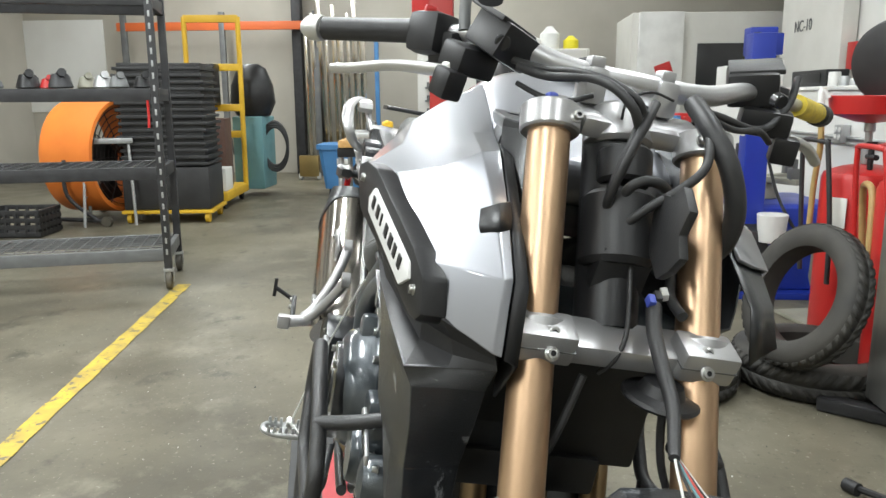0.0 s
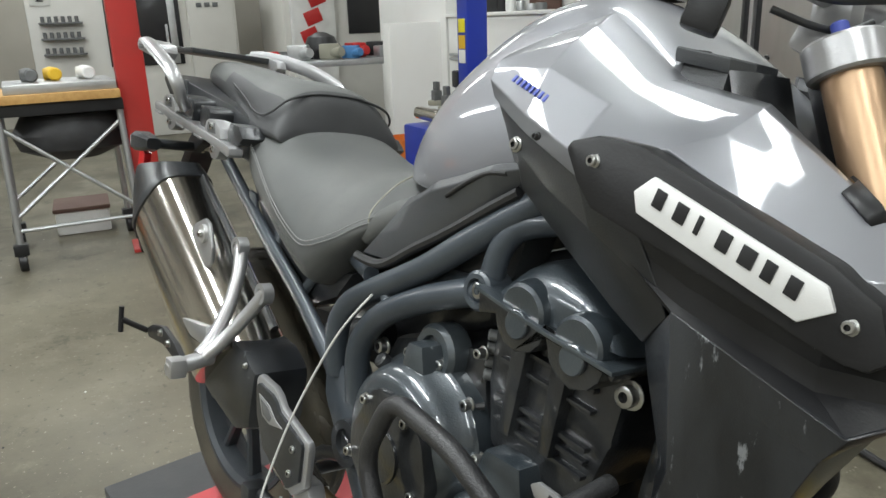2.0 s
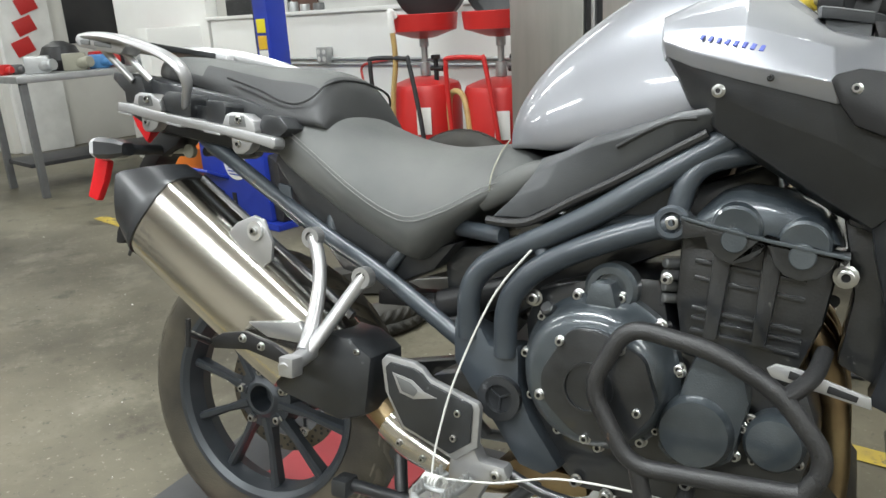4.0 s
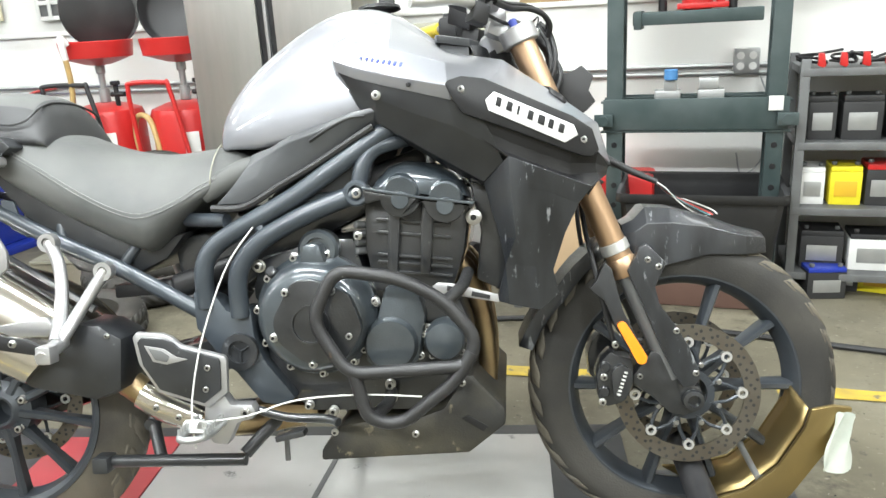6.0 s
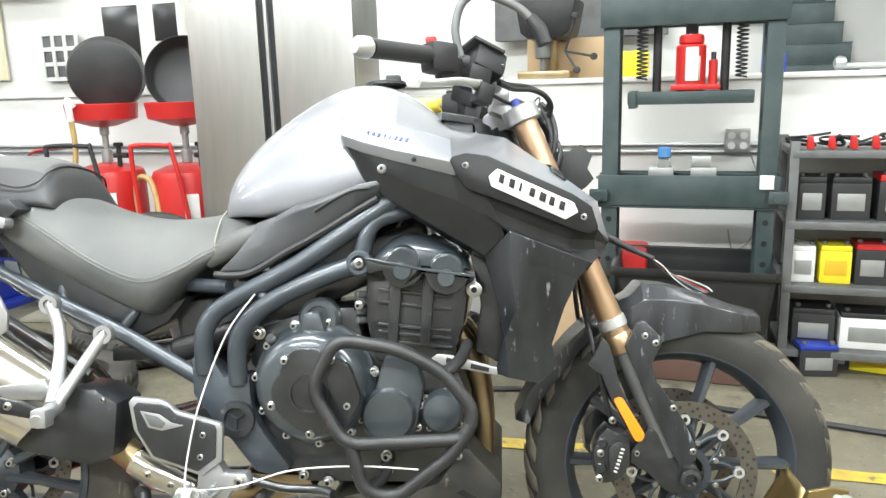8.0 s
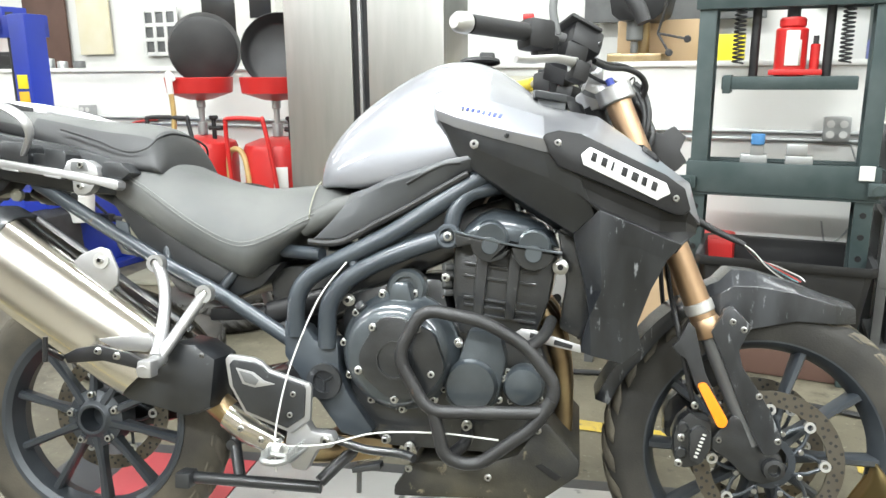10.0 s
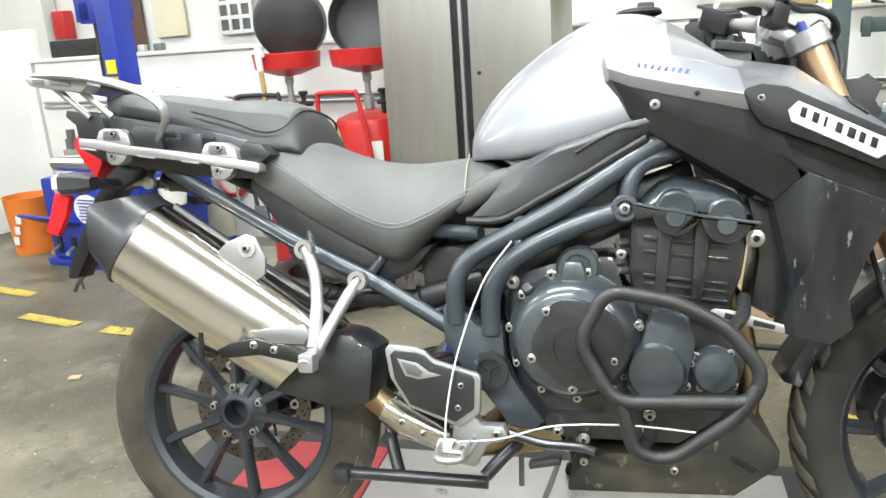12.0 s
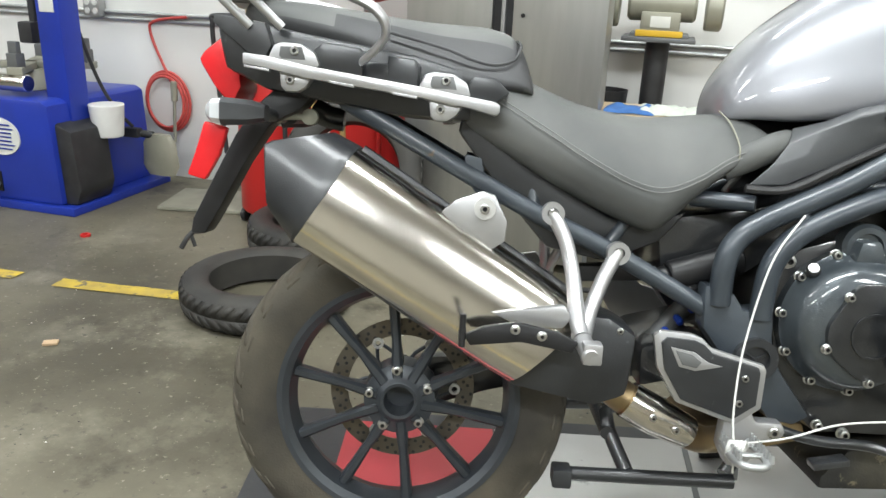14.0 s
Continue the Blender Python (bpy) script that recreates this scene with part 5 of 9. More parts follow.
# frame tubes
TUBES = (
    ([(1.05, -0.20, 0.975), (0.952, -0.235, 0.918), (0.837, -0.25, 0.842), (0.744, -0.252, 0.782), (0.615, -0.255, 0.714), (0.570, -0.257, 0.680), (0.552, -0.258, 0.637), (0.551, -0.25, 0.565)], 0.0195),
    ([(0.877, -0.25, 0.787), (0.771, -0.258, 0.748), (0.682, -0.262, 0.702), (0.640, -0.264, 0.660), (0.624, -0.264, 0.617), (0.622, -0.255, 0.545)], 0.0195),
    ([(0.99, -0.20, 0.895), (0.95, -0.232, 0.886), (0.912, -0.242, 0.872), (0.889, -0.248, 0.842), (0.879, -0.25, 0.796)], 0.0165),
    ([(0.50, -0.19, 0.743), (0.60, -0.235, 0.74)], 0.0145),
    ([(0.70, -0.235, 0.768), (0.78, -0.22, 0.778), (0.866, -0.225, 0.78)], 0.0115),
    ([(0.664, -0.252, 0.742), (0.684, -0.258, 0.708)], 0.0115),
    ([(-0.12, -0.165, 0.882), (-0.079, -0.175, 0.861), (0.198, -0.20, 0.716), (0.356, -0.215, 0.645), (0.535, -0.235, 0.55)], 0.0165),
    ([(0.226, -0.19, 0.70), (0.212, -0.17, 0.775), (0.21, -0.16, 0.83)], 0.012),
    ([(0.345, -0.205, 0.635), (0.384, -0.19, 0.688), (0.41, -0.17, 0.72)], 0.011),
)
for pts, r in TUBES:
    bm = bm_new()
    tube(bm, pts, r, 16, 6)
    pair("frame_tube", bm, "frame_paint", bike)
for s in (-1, 1):
    bm = bm_new()
    lathe(bm, [(0, -0.03), (0.024, -0.03), (0.026, -0.02), (0.026, 0.012), (0.022, 0.016), (0.016, 0.016), (0.014, 0.006), (0, 0.006)], (0.877, s * 0.256, 0.787), (0, s, 0), 24)
    boss = part("frame_boss", bm, "frame_paint", bike, "round frame boss with a large engine bolt")
    bolt(boss, (0.877, s * 0.260, 0.787), (0, s, 0), 0.012, h=0.01)
    bm = bm_new()
    prism(bm, [(0.522, 0.60), (0.575, 0.585), (0.595, 0.555), (0.645, 0.565), (0.650, 0.495), (0.668, 0.45), (0.73, 0.37), (0.70, 0.352), (0.655, 0.36), (0.60, 0.43), (0.56, 0.475), (0.525, 0.52)], s * 0.19, s * 0.258, 0.012)
    cast = part("frame_casting", bm, "frame_paint", bike, "dark blue-grey frame casting at the swingarm pivot")
    bm = bm_new()
    ring(bm, 0.024, 0.038, 0.0, 0.014, (0.619, s * 0.256, 0.472), (0, s, 0), 32)
    lathe(bm, [(0, 0.004), (0.024, 0.004), (0.024, 0.0)], (0.619, s * 0.256, 0.472), (0, s, 0), 32)
    for k in range(3):
        a = 2 * math.pi * k / 3 + 0.5
        rod(bm, (0.619, s * 0.262, 0.472), (0.619 + 0.022 * math.cos(a), s * 0.262, 0.472 + 0.022 * math.sin(a)), 0.0025, 6)
    part("pivot_cap", bm, "plastic", cast, "round black pivot cap")
    bolt(cast, (0.663, s * 0.243, 0.645), (0, s, 0), 0.012, h=0.014)
    bm = bm_new()
    prism(bm, [(0.095, 0.80), (0.125, 0.795), (0.135, 0.755), (0.165, 0.735), (0.15, 0.715), (0.115, 0.735), (0.098, 0.76)], s * 0.185, s * 0.197, 0.004)
    part("gusset", bm, "frame_paint", bike)

# engine
bm = bm_new()
prism(bm, [(0.64, 0.60), (0.66, 0.66), (0.76, 0.69), (0.86, 0.70), (0.884, 0.61), (1.06, 0.60), (1.098, 0.50), (1.076, 0.40), (0.98, 0.33), (0.75, 0.33), (0.672, 0.40)], -0.225, 0.13, 0.02)
engine = part("engine", bm, "engine_dark", bike, "dark grey three-cylinder engine with a dusty clutch cover")
bm = bm_new()
prism(bm, [(0.886, 0.775), (0.905, 0.79), (1.10, 0.762), (1.085, 0.66), (1.055, 0.57), (0.90, 0.585), (0.884, 0.67)], -0.236, 0.15, 0.014)
part("cylinder_block", bm, "engine_dark", engine, "ribbed black cylinder block")
for dx in (0.012, 0.078):
    bm = bm_new()
    prism(bm, [(0.925 + dx, 0.775 - 0.1 * dx), (0.952 + dx, 0.772 - 0.1 * dx), (0.938 + dx, 0.62), (0.918 + dx, 0.62)], -0.256, -0.22, 0.005)
    part("cylinder_rib", bm, "engine_dark", engine)
for z in (0.725, 0.70, 0.655, 0.640, 0.622):
    bm = bm_new()
    box(bm, 0.985, -0.236, z, 0.15, 0.022, 0.006, 0.002, pose(0, 0, 0, 0, 6, 0))
    part("cooling_fin", bm, "engine_dark", engine)
COVER = [(0.900, 0.792), (0.912, 0.812), (0.938, 0.838), (0.966, 0.848), (1.0, 0.845), (1.034, 0.838), (1.070, 0.822), (1.092, 0.792), (1.102, 0.768), (1.05, 0.768), (0.95, 0.782)]
bm = bm_new()
loft(bm, [[(1.0 + (x - 1.0) * k, y, 0.782 + (z - 0.782) * h) for x, z in COVER] for y, k, h in ((-0.268, 0.90, 0.42), (-0.262, 0.95, 0.60), (-0.245, 0.985, 0.82), (-0.215, 1.0, 0.96), (-0.17, 1.0, 1.0), (0.20, 1.0, 1.0), (0.24, 0.93, 0.8))])
for cx, cz in ((0.966, 0.785), (1.053, 0.771)):
    lathe(bm, [(0, 0), (0.030, 0), (0.034, 0.004), (0.037, 0.03), (0.040, 0.07), (0, 0.07)], (cx, -0.281, cz), (0, 1, 0.10), 28)
part("cam_cover", bm, "engine", engine, "dark blue-grey cam cover with two round humps", sharp=30)
lip = [(0.892, 0.800), (0.93, 0.792), (1.01, 0.777), (1.109, 0.763)]
bm = bm_new()
prism(bm, lip + [(x, z - 0.005) for x, z in lip[::-1]], -0.288, -0.19, 0.001)
part("head_flange", bm, "engine", engine)
scallop = [(cx + 0.041 * math.cos(q), cz - 0.041 * math.sin(q)) for cx, cz in ((1.053, 0.764), (0.966, 0.778)) for q in (0.15, 0.55, 1.0, 1.57, 2.1, 2.6, 3.0)]
bm = bm_new()
prism(bm, [(x, z - 0.005) for x, z in lip] + [(1.104, 0.748)] + scallop + [(0.896, 0.766)], -0.281, -0.18, 0.004)
part("cylinder_head", bm, "engine_dark", engine, "black scalloped cylinder head under the cam cover")
for cx, cz in ((0.966, 0.779), (1.053, 0.765)):
    bm = bm_new()
    rod(bm, (cx, -0.278, cz - 0.008), (cx, -0.287, cz - 0.008), 0.0175, 24, bev=0.0015)
    part("cam_plug", bm, "engine", engine)
bm = bm_new()
C = (0.781, -0.222, 0.545)
lathe(bm, [(0.125, 0.0), (0.125, 0.03), (0.118, 0.036), (0.112, 0.06), (0.104, 0.078), (0.088, 0.088), (0.0, 0.09)], C, (0, -1, 0), 56)
prism(bm, [(0.755, 0.64), (0.765, 0.69), (0.80, 0.692), (0.815, 0.64)], -0.285, -0.2, 0.012)
lathe(bm, [(0.042, 0.0), (0.042, 0.035), (0.036, 0.042), (0.026, 0.042), (0.024, 0.034), (0, 0.034)], (0.79, -0.215, 0.675), (0, -1, 0), 28)
clutch = part("clutch_cover", bm, "engine", bike, "dark blue-grey round clutch cover ringed with bolts")
CAP = fillet([(x, 0, z) for x, z in ((0.752, 0.624), (0.795, 0.626), (0.864, 0.596), (0.889, 0.523), (0.846, 0.460), (0.772, 0.458), (0.717, 0.502), (0.707, 0.545))], 0.018, 4)
bm = bm_new()
prism(bm, [(q.x, q.z) for q in CAP], -0.322, -0.30, 0.004)
ring(bm, 0.035, 0.039, 0.0, 0.004, (0.785, -0.3215, 0.537), (0, -1, 0), 32)
inner = part("clutch_cap", bm, "engine_dark", clutch, "black outer clutch cap")
for k in range(5):
    a = 2 * math.pi * k / 5 + 0.95
    bolt(clutch, (0.785 + 0.079 * math.cos(a), -0.321, 0.537 + 0.079 * math.sin(a)), r=0.0078, h=0.007)
for k in range(11):
    a = 2 * math.pi * k / 11 + 0.2
    bolt(clutch, (0.781 + 0.123 * math.cos(a), -0.25, 0.545 + 0.123 * math.sin(a)), r=0.0085, h=0.012)
bm = bm_new()
box(bm, 0.712, -0.275, 0.61, 0.022, 0.012, 0.008, 0.003, pose(0, 0, 0, 0, -45, 0))
rod(bm, (0.70, -0.262, 0.63), (0.695, -0.275, 0.64), 0.012, 14, bev=0.003)
part("oil_filler", bm, "engine_dark", clutch)
bm = bm_new()
box(bm, 0.697, -0.285, 0.598, 0.018, 0.004, 0.009, 0.001, pose(0, 0, 0, 40, -50, 0))
part("sticker", bm, "paper", clutch, "small white sticker")
bm = bm_new()
prism(bm, [(0.925, 0.60), (0.895, 0.50), (0.878, 0.45), (0.90, 0.432), (0.97, 0.436), (0.99, 0.45), (1.005, 0.54), (0.99, 0.60)], -0.272, -0.2, 0.014)
lathe(bm, [(0.055, 0.0), (0.055, 0.05), (0.048, 0.062), (0.0, 0.064)], (0.934, -0.225, 0.485), (0, -1, 0), 36)
alt = part("timing_cover", bm, "engine", bike, "dark blue-grey timing cover")
for x, z in ((0.905, 0.565), (0.89, 0.52), (0.876, 0.47), (0.985, 0.545), (0.997, 0.50), (0.99, 0.455), (0.905, 0.44)):
    bolt(alt, (x, -0.255, z), r=0.007, h=0.01)
bm = bm_new()
lathe(bm, [(0.042, 0.0), (0.042, 0.04), (0.036, 0.05), (0.014, 0.055), (0.0, 0.055)], (1.04, -0.222, 0.487), (0, -1, 0), 32)
pump = part("water_pump", bm, "engine", bike, "round dusty water pump cover")
for k in range(4):
    a = 2 * math.pi * k / 4 + 0.9
    bolt(pump, (1.04 + 0.043 * math.cos(a), -0.252, 0.487 + 0.043 * math.sin(a)), r=0.006, h=0.008)
for x, y, z, r in ((1.106, -0.245, 0.731, 0.014), (0.924, -0.25, 0.367, 0.012), (0.924, -0.245, 0.394, 0.01), (0.80, -0.23, 0.335, 0.010), (0.75, -0.235, 0.35, 0.009), (0.87, -0.236, 0.70, 0.008)):
    bolt(engine, (x, y, z), r=r, h=0.014)
for k in range(4):
    bm = bm_new()
    rod(bm, (0.885, -0.20, 0.72 - 0.018 * k), (0.862, -0.222, 0.722 - 0.018 * k), 0.008, 12, bev=0.002)
    part("sensor_plug", bm, "grey_steel", engine)
bm = bm_new()
tube(bm, [(0.79, -0.30, 0.60), (0.84, -0.27, 0.615), (0.88, -0.23, 0.63)], 0.005, 8)
part("hose", bm, "hose", engine)
bm = bm_new()
prism(bm, [(0.45, 0.70), (0.64, 0.73), (0.86, 0.83), (1.0, 0.88), (1.02, 0.80), (0.88, 0.74), (0.70, 0.66), (0.56, 0.56), (0.47, 0.56)], -0.15, 0.15, 0.015)
part("airbox", bm, "engine_dark", bike, "black airbox and wiring behind the frame")
bm = bm_new()
rod(bm, (0.60, -0.18, 0.64), (0.47, -0.20, 0.60), 0.028, 18, bev=0.004)
rod(bm, (0.47, -0.20, 0.60), (0.445, -0.203, 0.592), 0.022, 16, bev=0.004)
rod(bm, (0.52, -0.2, 0.585), (0.48, -0.22, 0.57), 0.009, 12)
part("brake_reservoir", bm, "gloss_black", bike, "black canister behind the frame tube")
bm = bm_new()
box(bm, 1.165, -0.03, 0.715, 0.04, 0.285, 0.2, 0.008, pose(0, 0, 0, 0, 6, 0))
box(bm, 1.165, -0.055, 0.60, 0.04, 0.22, 0.06, 0.008, pose(0, 0, 0, 0, 6, 0))
part("radiator", bm, "gloss_black", bike, "black radiator")
for y in (-0.10, 0.0, 0.10):
    bm = bm_new()
    tube(bm, [(1.05, y, 0.64), (1.085, y, 0.60), (1.112, y, 0.50), (1.12, y * 0.9, 0.38), (1.10, y * 0.8, 0.31), (1.0, y * 0.5, 0.285)], 0.021, 14, 5)
    part("header_pipe", bm, "rusty", bike, "heat-stained exhaust header")

# crash bars and sump guard
bm = bm_new()
LOOP = fillet([(x, -0.357 + 0.08 * max(0, x - 0.98), z) for x, z in ((0.846, 0.648), (0.965, 0.630), (1.048, 0.586), (1.108, 0.512), (1.092, 0.457), (0.862, 0.447), (0.798, 0.552))], 0.034)
tube(bm, LOOP, 0.013, 16, 1, closed=True)
tube(bm, fillet([(0.872, -0.355, 0.452), (0.894, -0.350, 0.362), (0.925, -0.342, 0.345), (0.965, -0.342, 0.348), (1.070, -0.350, 0.432), (1.100, -0.350, 0.485)], 0.03, closed=False), 0.013, 16, 1)
tube(bm, [(0.905, -0.34, 0.358), (0.924, -0.28, 0.366), (0.924, -0.24, 0.38)], 0.013, 12, 4)
tube(bm, [(1.05, -0.354, 0.58), (1.08, -0.30, 0.60), (1.09, -0.23, 0.62)], 0.012, 12, 4)
pair("crash_bar", bm, "crash", bike, "rough black tubular crash bar with rust spots")
bm = bm_new()
TOE = [(1.022, 0.600), (1.034, 0.608), (1.06, 0.606), (1.150, 0.582), (1.152, 0.566), (1.06, 0.583), (1.03, 0.588)]
prism(bm, TOE, -0.286, -0.28, 0.002)
slots = part("slotted_bracket", bm, "alu_paint", bike, "white slotted bracket")
bm = bm_new()
prism(bm, [(1.052, 0.602), (1.086, 0.593), (1.084, 0.583), (1.05, 0.591)], -0.2875, -0.285, 0.001)
prism(bm, [(1.10, 0.590), (1.136, 0.581), (1.134, 0.573), (1.098, 0.580)], -0.2875, -0.285, 0.001)
part("slot", bm, "gloss_black", slots)
bm = bm_new()
BASH = [(0.813, 0.304), (0.770, 0.252), (0.768, 0.228), (1.080, 0.243), (1.156, 0.302), (1.158, 0.335), (1.092, 0.408), (1.076, 0.408), (1.030, 0.338), (0.97, 0.316), (0.86, 0.312)]
prism(bm, BASH, -0.235, 0.235, 0.012)
bash = part("sump_guard", bm, "bash", bike, "dirty black sump guard")
for s in (-1, 1):
    bm = bm_new()
    prism(bm, [(1.066, 0.318), (1.080, 0.324), (1.122, 0.300), (1.110, 0.290)], s * 0.2345, s * 0.2375, 0.001)
    part("vent", bm, "gloss_black", bash)
    for x, z in ((0.80, 0.29), (1.07, 0.392), (0.97, 0.285)):
        bolt(bash, (x, s * 0.235, z), (0, s, 0), 0.007, h=0.006)

# exhaust
AX, UPN = Vector((0.854, 0, -0.52)), Vector((0.52, 0, 0.854))
CAN = Vector((0.04, -0.262, 0.616))


PROFILE = smooth_path([(y, 0, h) for y, h in ((-0.040, 0.091), (-0.070, 0.072), (-0.092, 0.020), (-0.099, -0.030), (-0.092, -0.066), (-0.066, -0.090), (-0.010, -0.093), (0.050, -0.088), (0.078, -0.050), (0.080, 0.040), (0.056, 0.084), (0.010, 0.094))], 4, True)


def can_section(sx, k, cut=0.0):
    return [CAN + AX * (sx + cut * q.z) + UPN * (q.z * k) + Vector((0, q.x * k, 0)) for q in PROFILE]


bm = bm_new()
loft(bm, [can_section(*r) for r in ((-0.205, 1.0), (-0.12, 1.0), (0.05, 0.99, 0.1), (0.20, 0.965, 0.25), (0.25, 0.93, 0.25))])
muff = part("muffler", bm, "steel", bike, "brushed stainless steel silencer", sharp=30)
bm = bm_new()
rear_end = lambda h: -0.2565 - 0.0735 * (0.092 - h) / 0.068 if h > 0.024 else (-0.330 + 0.058 * (0.024 - h) / 0.086 if h > -0.062 else -0.272 + 0.067 * (-0.062 - h) / 0.033)
loft(bm, [[CAN + AX * (-0.204 + f * (rear_end(q.z) + 0.204)) + UPN * (q.z * k) + Vector((0, q.x * w, 0)) for q in PROFILE] for f, k, w in ((-0.06, 1.03, 1.03), (0.06, 1.035, 1.035), (0.12, 1.03, 1.02), (0.97, 0.985, 0.84), (1.0, 0.95, 0.80), (0.93, 0.86, 0.70))])
part("end_cap", bm, "plastic", muff, "matt black silencer end cap", sharp=25)
bm = bm_new()
tube(bm, [CAN + AX * -0.20 + UPN * 0.090 + Vector((0, 0.03, 0)), CAN + AX * 0.25 + UPN * 0.086 + Vector((0, 0.03, 0))], 0.012, 10, 1)
part("upper_seam", bm, "plastic", muff)
bm = bm_new()
prism(bm, [(0.145, 0.445), (0.20, 0.415), (0.335, 0.388), (0.392, 0.408), (0.402, 0.518), (0.352, 0.545), (0.30, 0.552), (0.23, 0.505)], -0.325, -0.20, 0.02)
cover = part("silencer_cover", bm, "plastic", muff, "matt black heat cover at the front of the silencer")
bolt(muff, (0.37, -0.325, 0.523), r=0.005, h=0.004)
bm = bm_new()
prism(bm, [(0.062, 0.706), (0.085, 0.727), (0.128, 0.744), (0.15, 0.738), (0.172, 0.695), (0.170, 0.662), (0.145, 0.645), (0.10, 0.672)], -0.318, -0.309, 0.004)
tab = part("silencer_bracket", bm, "alu_paint", bike, "pale silver silencer bracket")
bm = bm_new()
ring(bm, 0.008, 0.018, 0, 0.006, (0.134, -0.318, 0.715), (0, -1, 0), 24)
part("washer", bm, "alu", tab)
bolt(tab, (0.134, -0.323, 0.715), r=0.009, h=0.008)
bm = bm_new()
tube(bm, [(0.33, -0.25, 0.44), (0.40, -0.25, 0.385), (0.47, -0.25, 0.345), (0.53, -0.235, 0.315), (0.58, -0.2, 0.30), (0.70, -0.1, 0.29)], [0.03, 0.03, 0.028, 0.026, 0.025, 0.025], 18, 5)
pipe = part("link_pipe", bm, "rusty", bike, "heat-stained exhaust link pipe")
bm = bm_new()
tube(bm, [(0.405, -0.258, 0.385), (0.45, -0.258, 0.360), (0.52, -0.245, 0.325)], [0.034, 0.036, 0.03], 18, 5)
shield = part("heat_shield", bm, "steel", bike, "polished heat shield with two bolts")
for x, y, z in ((0.445, -0.294, 0.365), (0.488, -0.287, 0.342)):
    bolt(shield, (x, y, z), r=0.006, h=0.006)

# passenger footrest hangers, rider footrest, heel guard, pedal
for s in (-1, 1):
    flip = lambda p: (p[0], -s * p[1], p[2])
    bm = bm_new()
    tube(bm, [flip(p) for p in ((0.248, -0.292, 0.711), (0.272, -0.305, 0.665), (0.285, -0.325, 0.61), (0.292, -0.355, 0.55), (0.298, -0.38, 0.525))], [0.013, 0.0125, 0.0125, 0.014, 0.013], 14, 5)
    tube(bm, [flip(p) for p in ((0.361, -0.293, 0.650), (0.338, -0.31, 0.61), (0.315, -0.34, 0.56), (0.30, -0.375, 0.52))], [0.013, 0.0125, 0.0125, 0.014], 14, 5)
    prism(bm, [(0.15, 0.552), (0.27, 0.57), (0.285, 0.55), (0.27, 0.53), (0.20, 0.53)], s * 0.345, s * 0.362, 0.006)
    rod(bm, flip((0.298, -0.355, 0.522)), flip((0.306, -0.44, 0.508)), 0.015, 16, bev=0.004)
    box(bm, 0.308, s * 0.425, 0.512, 0.03, 0.03, 0.034, 0.005)
    hang = part("footrest_hanger", bm, "alu_paint", bike, "silver forked passenger footrest hanger")
    for p in ((0.248, -0.29, 0.711), (0.361, -0.291, 0.650)):
        bm = bm_new()
        ring(bm, 0.010, 0.019, -0.006, 0.014, flip(p), (0, s, 0), 24)
        part("eye", bm, "alu_paint", hang)
        bolt(hang, flip((p[0], p[1] - 0.004, p[2])), (0, s, 0), 0.009, h=0.01)
    bm = bm_new()
    prism(bm, [(0.11, 0.525), (0.14, 0.54), (0.19, 0.55), (0.255, 0.538), (0.29, 0.522), (0.28, 0.505), (0.20, 0.518), (0.12, 0.508)], s * 0.40, s * 0.412, 0.004)
    rod(bm, flip((0.108, -0.41, 0.518)), flip((0.108, -0.46, 0.545)), 0.006, 10)
    rod(bm, flip((0.108, -0.46, 0.52)), flip((0.108, -0.46, 0.57)), 0.005, 10)
    arm = part("toe_arm", bm, "gloss_black", hang, "black folding footrest arm")
    for x, z in ((0.19, 0.538), (0.232, 0.53)):
        bolt(hang, flip((x, -0.412, z)), (0, s, 0), 0.007, h=0.006)
    bm = bm_new()
    HEEL = [(0.424, 0.520), (0.434, 0.531), (0.487, 0.527), (0.505, 0.520), (0.522, 0.504), (0.611, 0.480), (0.615, 0.470), (0.613, 0.405), (0.572, 0.374), (0.470, 0.408), (0.434, 0.466)]
    prism(bm, HEEL, s * 0.316, s * 0.330, 0.006)
    heel = part("heel_guard", bm, "alu_paint", bike, "silver-edged black heel guard plate")
    bm = bm_new()
    prism(bm, [(0.523 + (x - 0.523) * 0.87, 0.458 + (z - 0.458) * 0.86) for x, z in HEEL], s * 0.328, s * 0.336, 0.003)
    part("heel_plate", bm, "plastic", heel)
    bm = bm_new()
    prism(bm, [(0.452, 0.505), (0.492, 0.498), (0.515, 0.482), (0.540, 0.476), (0.495, 0.466), (0.468, 0.472)], s * 0.334, s * 0.3375, 0.0015)
    part("window_edge", bm, "alu_paint", heel)
    bm = bm_new()
    prism(bm, [(0.460, 0.500), (0.488, 0.494), (0.504, 0.482), (0.497, 0.471), (0.473, 0.476)], s * 0.336, s * 0.3385, 0.001)
    part("window", bm, "grey_steel", heel)
    for x, z in ((0.578, 0.458), (0.572, 0.415)):
        bolt(heel, flip((x, -0.335, z)), (0, s, 0), 0.007, h=0.005)
    bm = bm_new()
    prism(bm, [(0.560, 0.40), (0.60, 0.40), (0.612, 0.378), (0.655, 0.378), (0.664, 0.362), (0.655, 0.346), (0.625, 0.34), (0.60, 0.292), (0.57, 0.296), (0.552, 0.33)], s * 0.285, s * 0.318, 0.008)
    step = part("footrest_plate", bm, "alu_paint", bike, "silver cast footrest plate")
    bolt(step, flip((0.642, -0.318, 0.361)), (0, s, 0), 0.010, h=0.006)
    bm = bm_new()
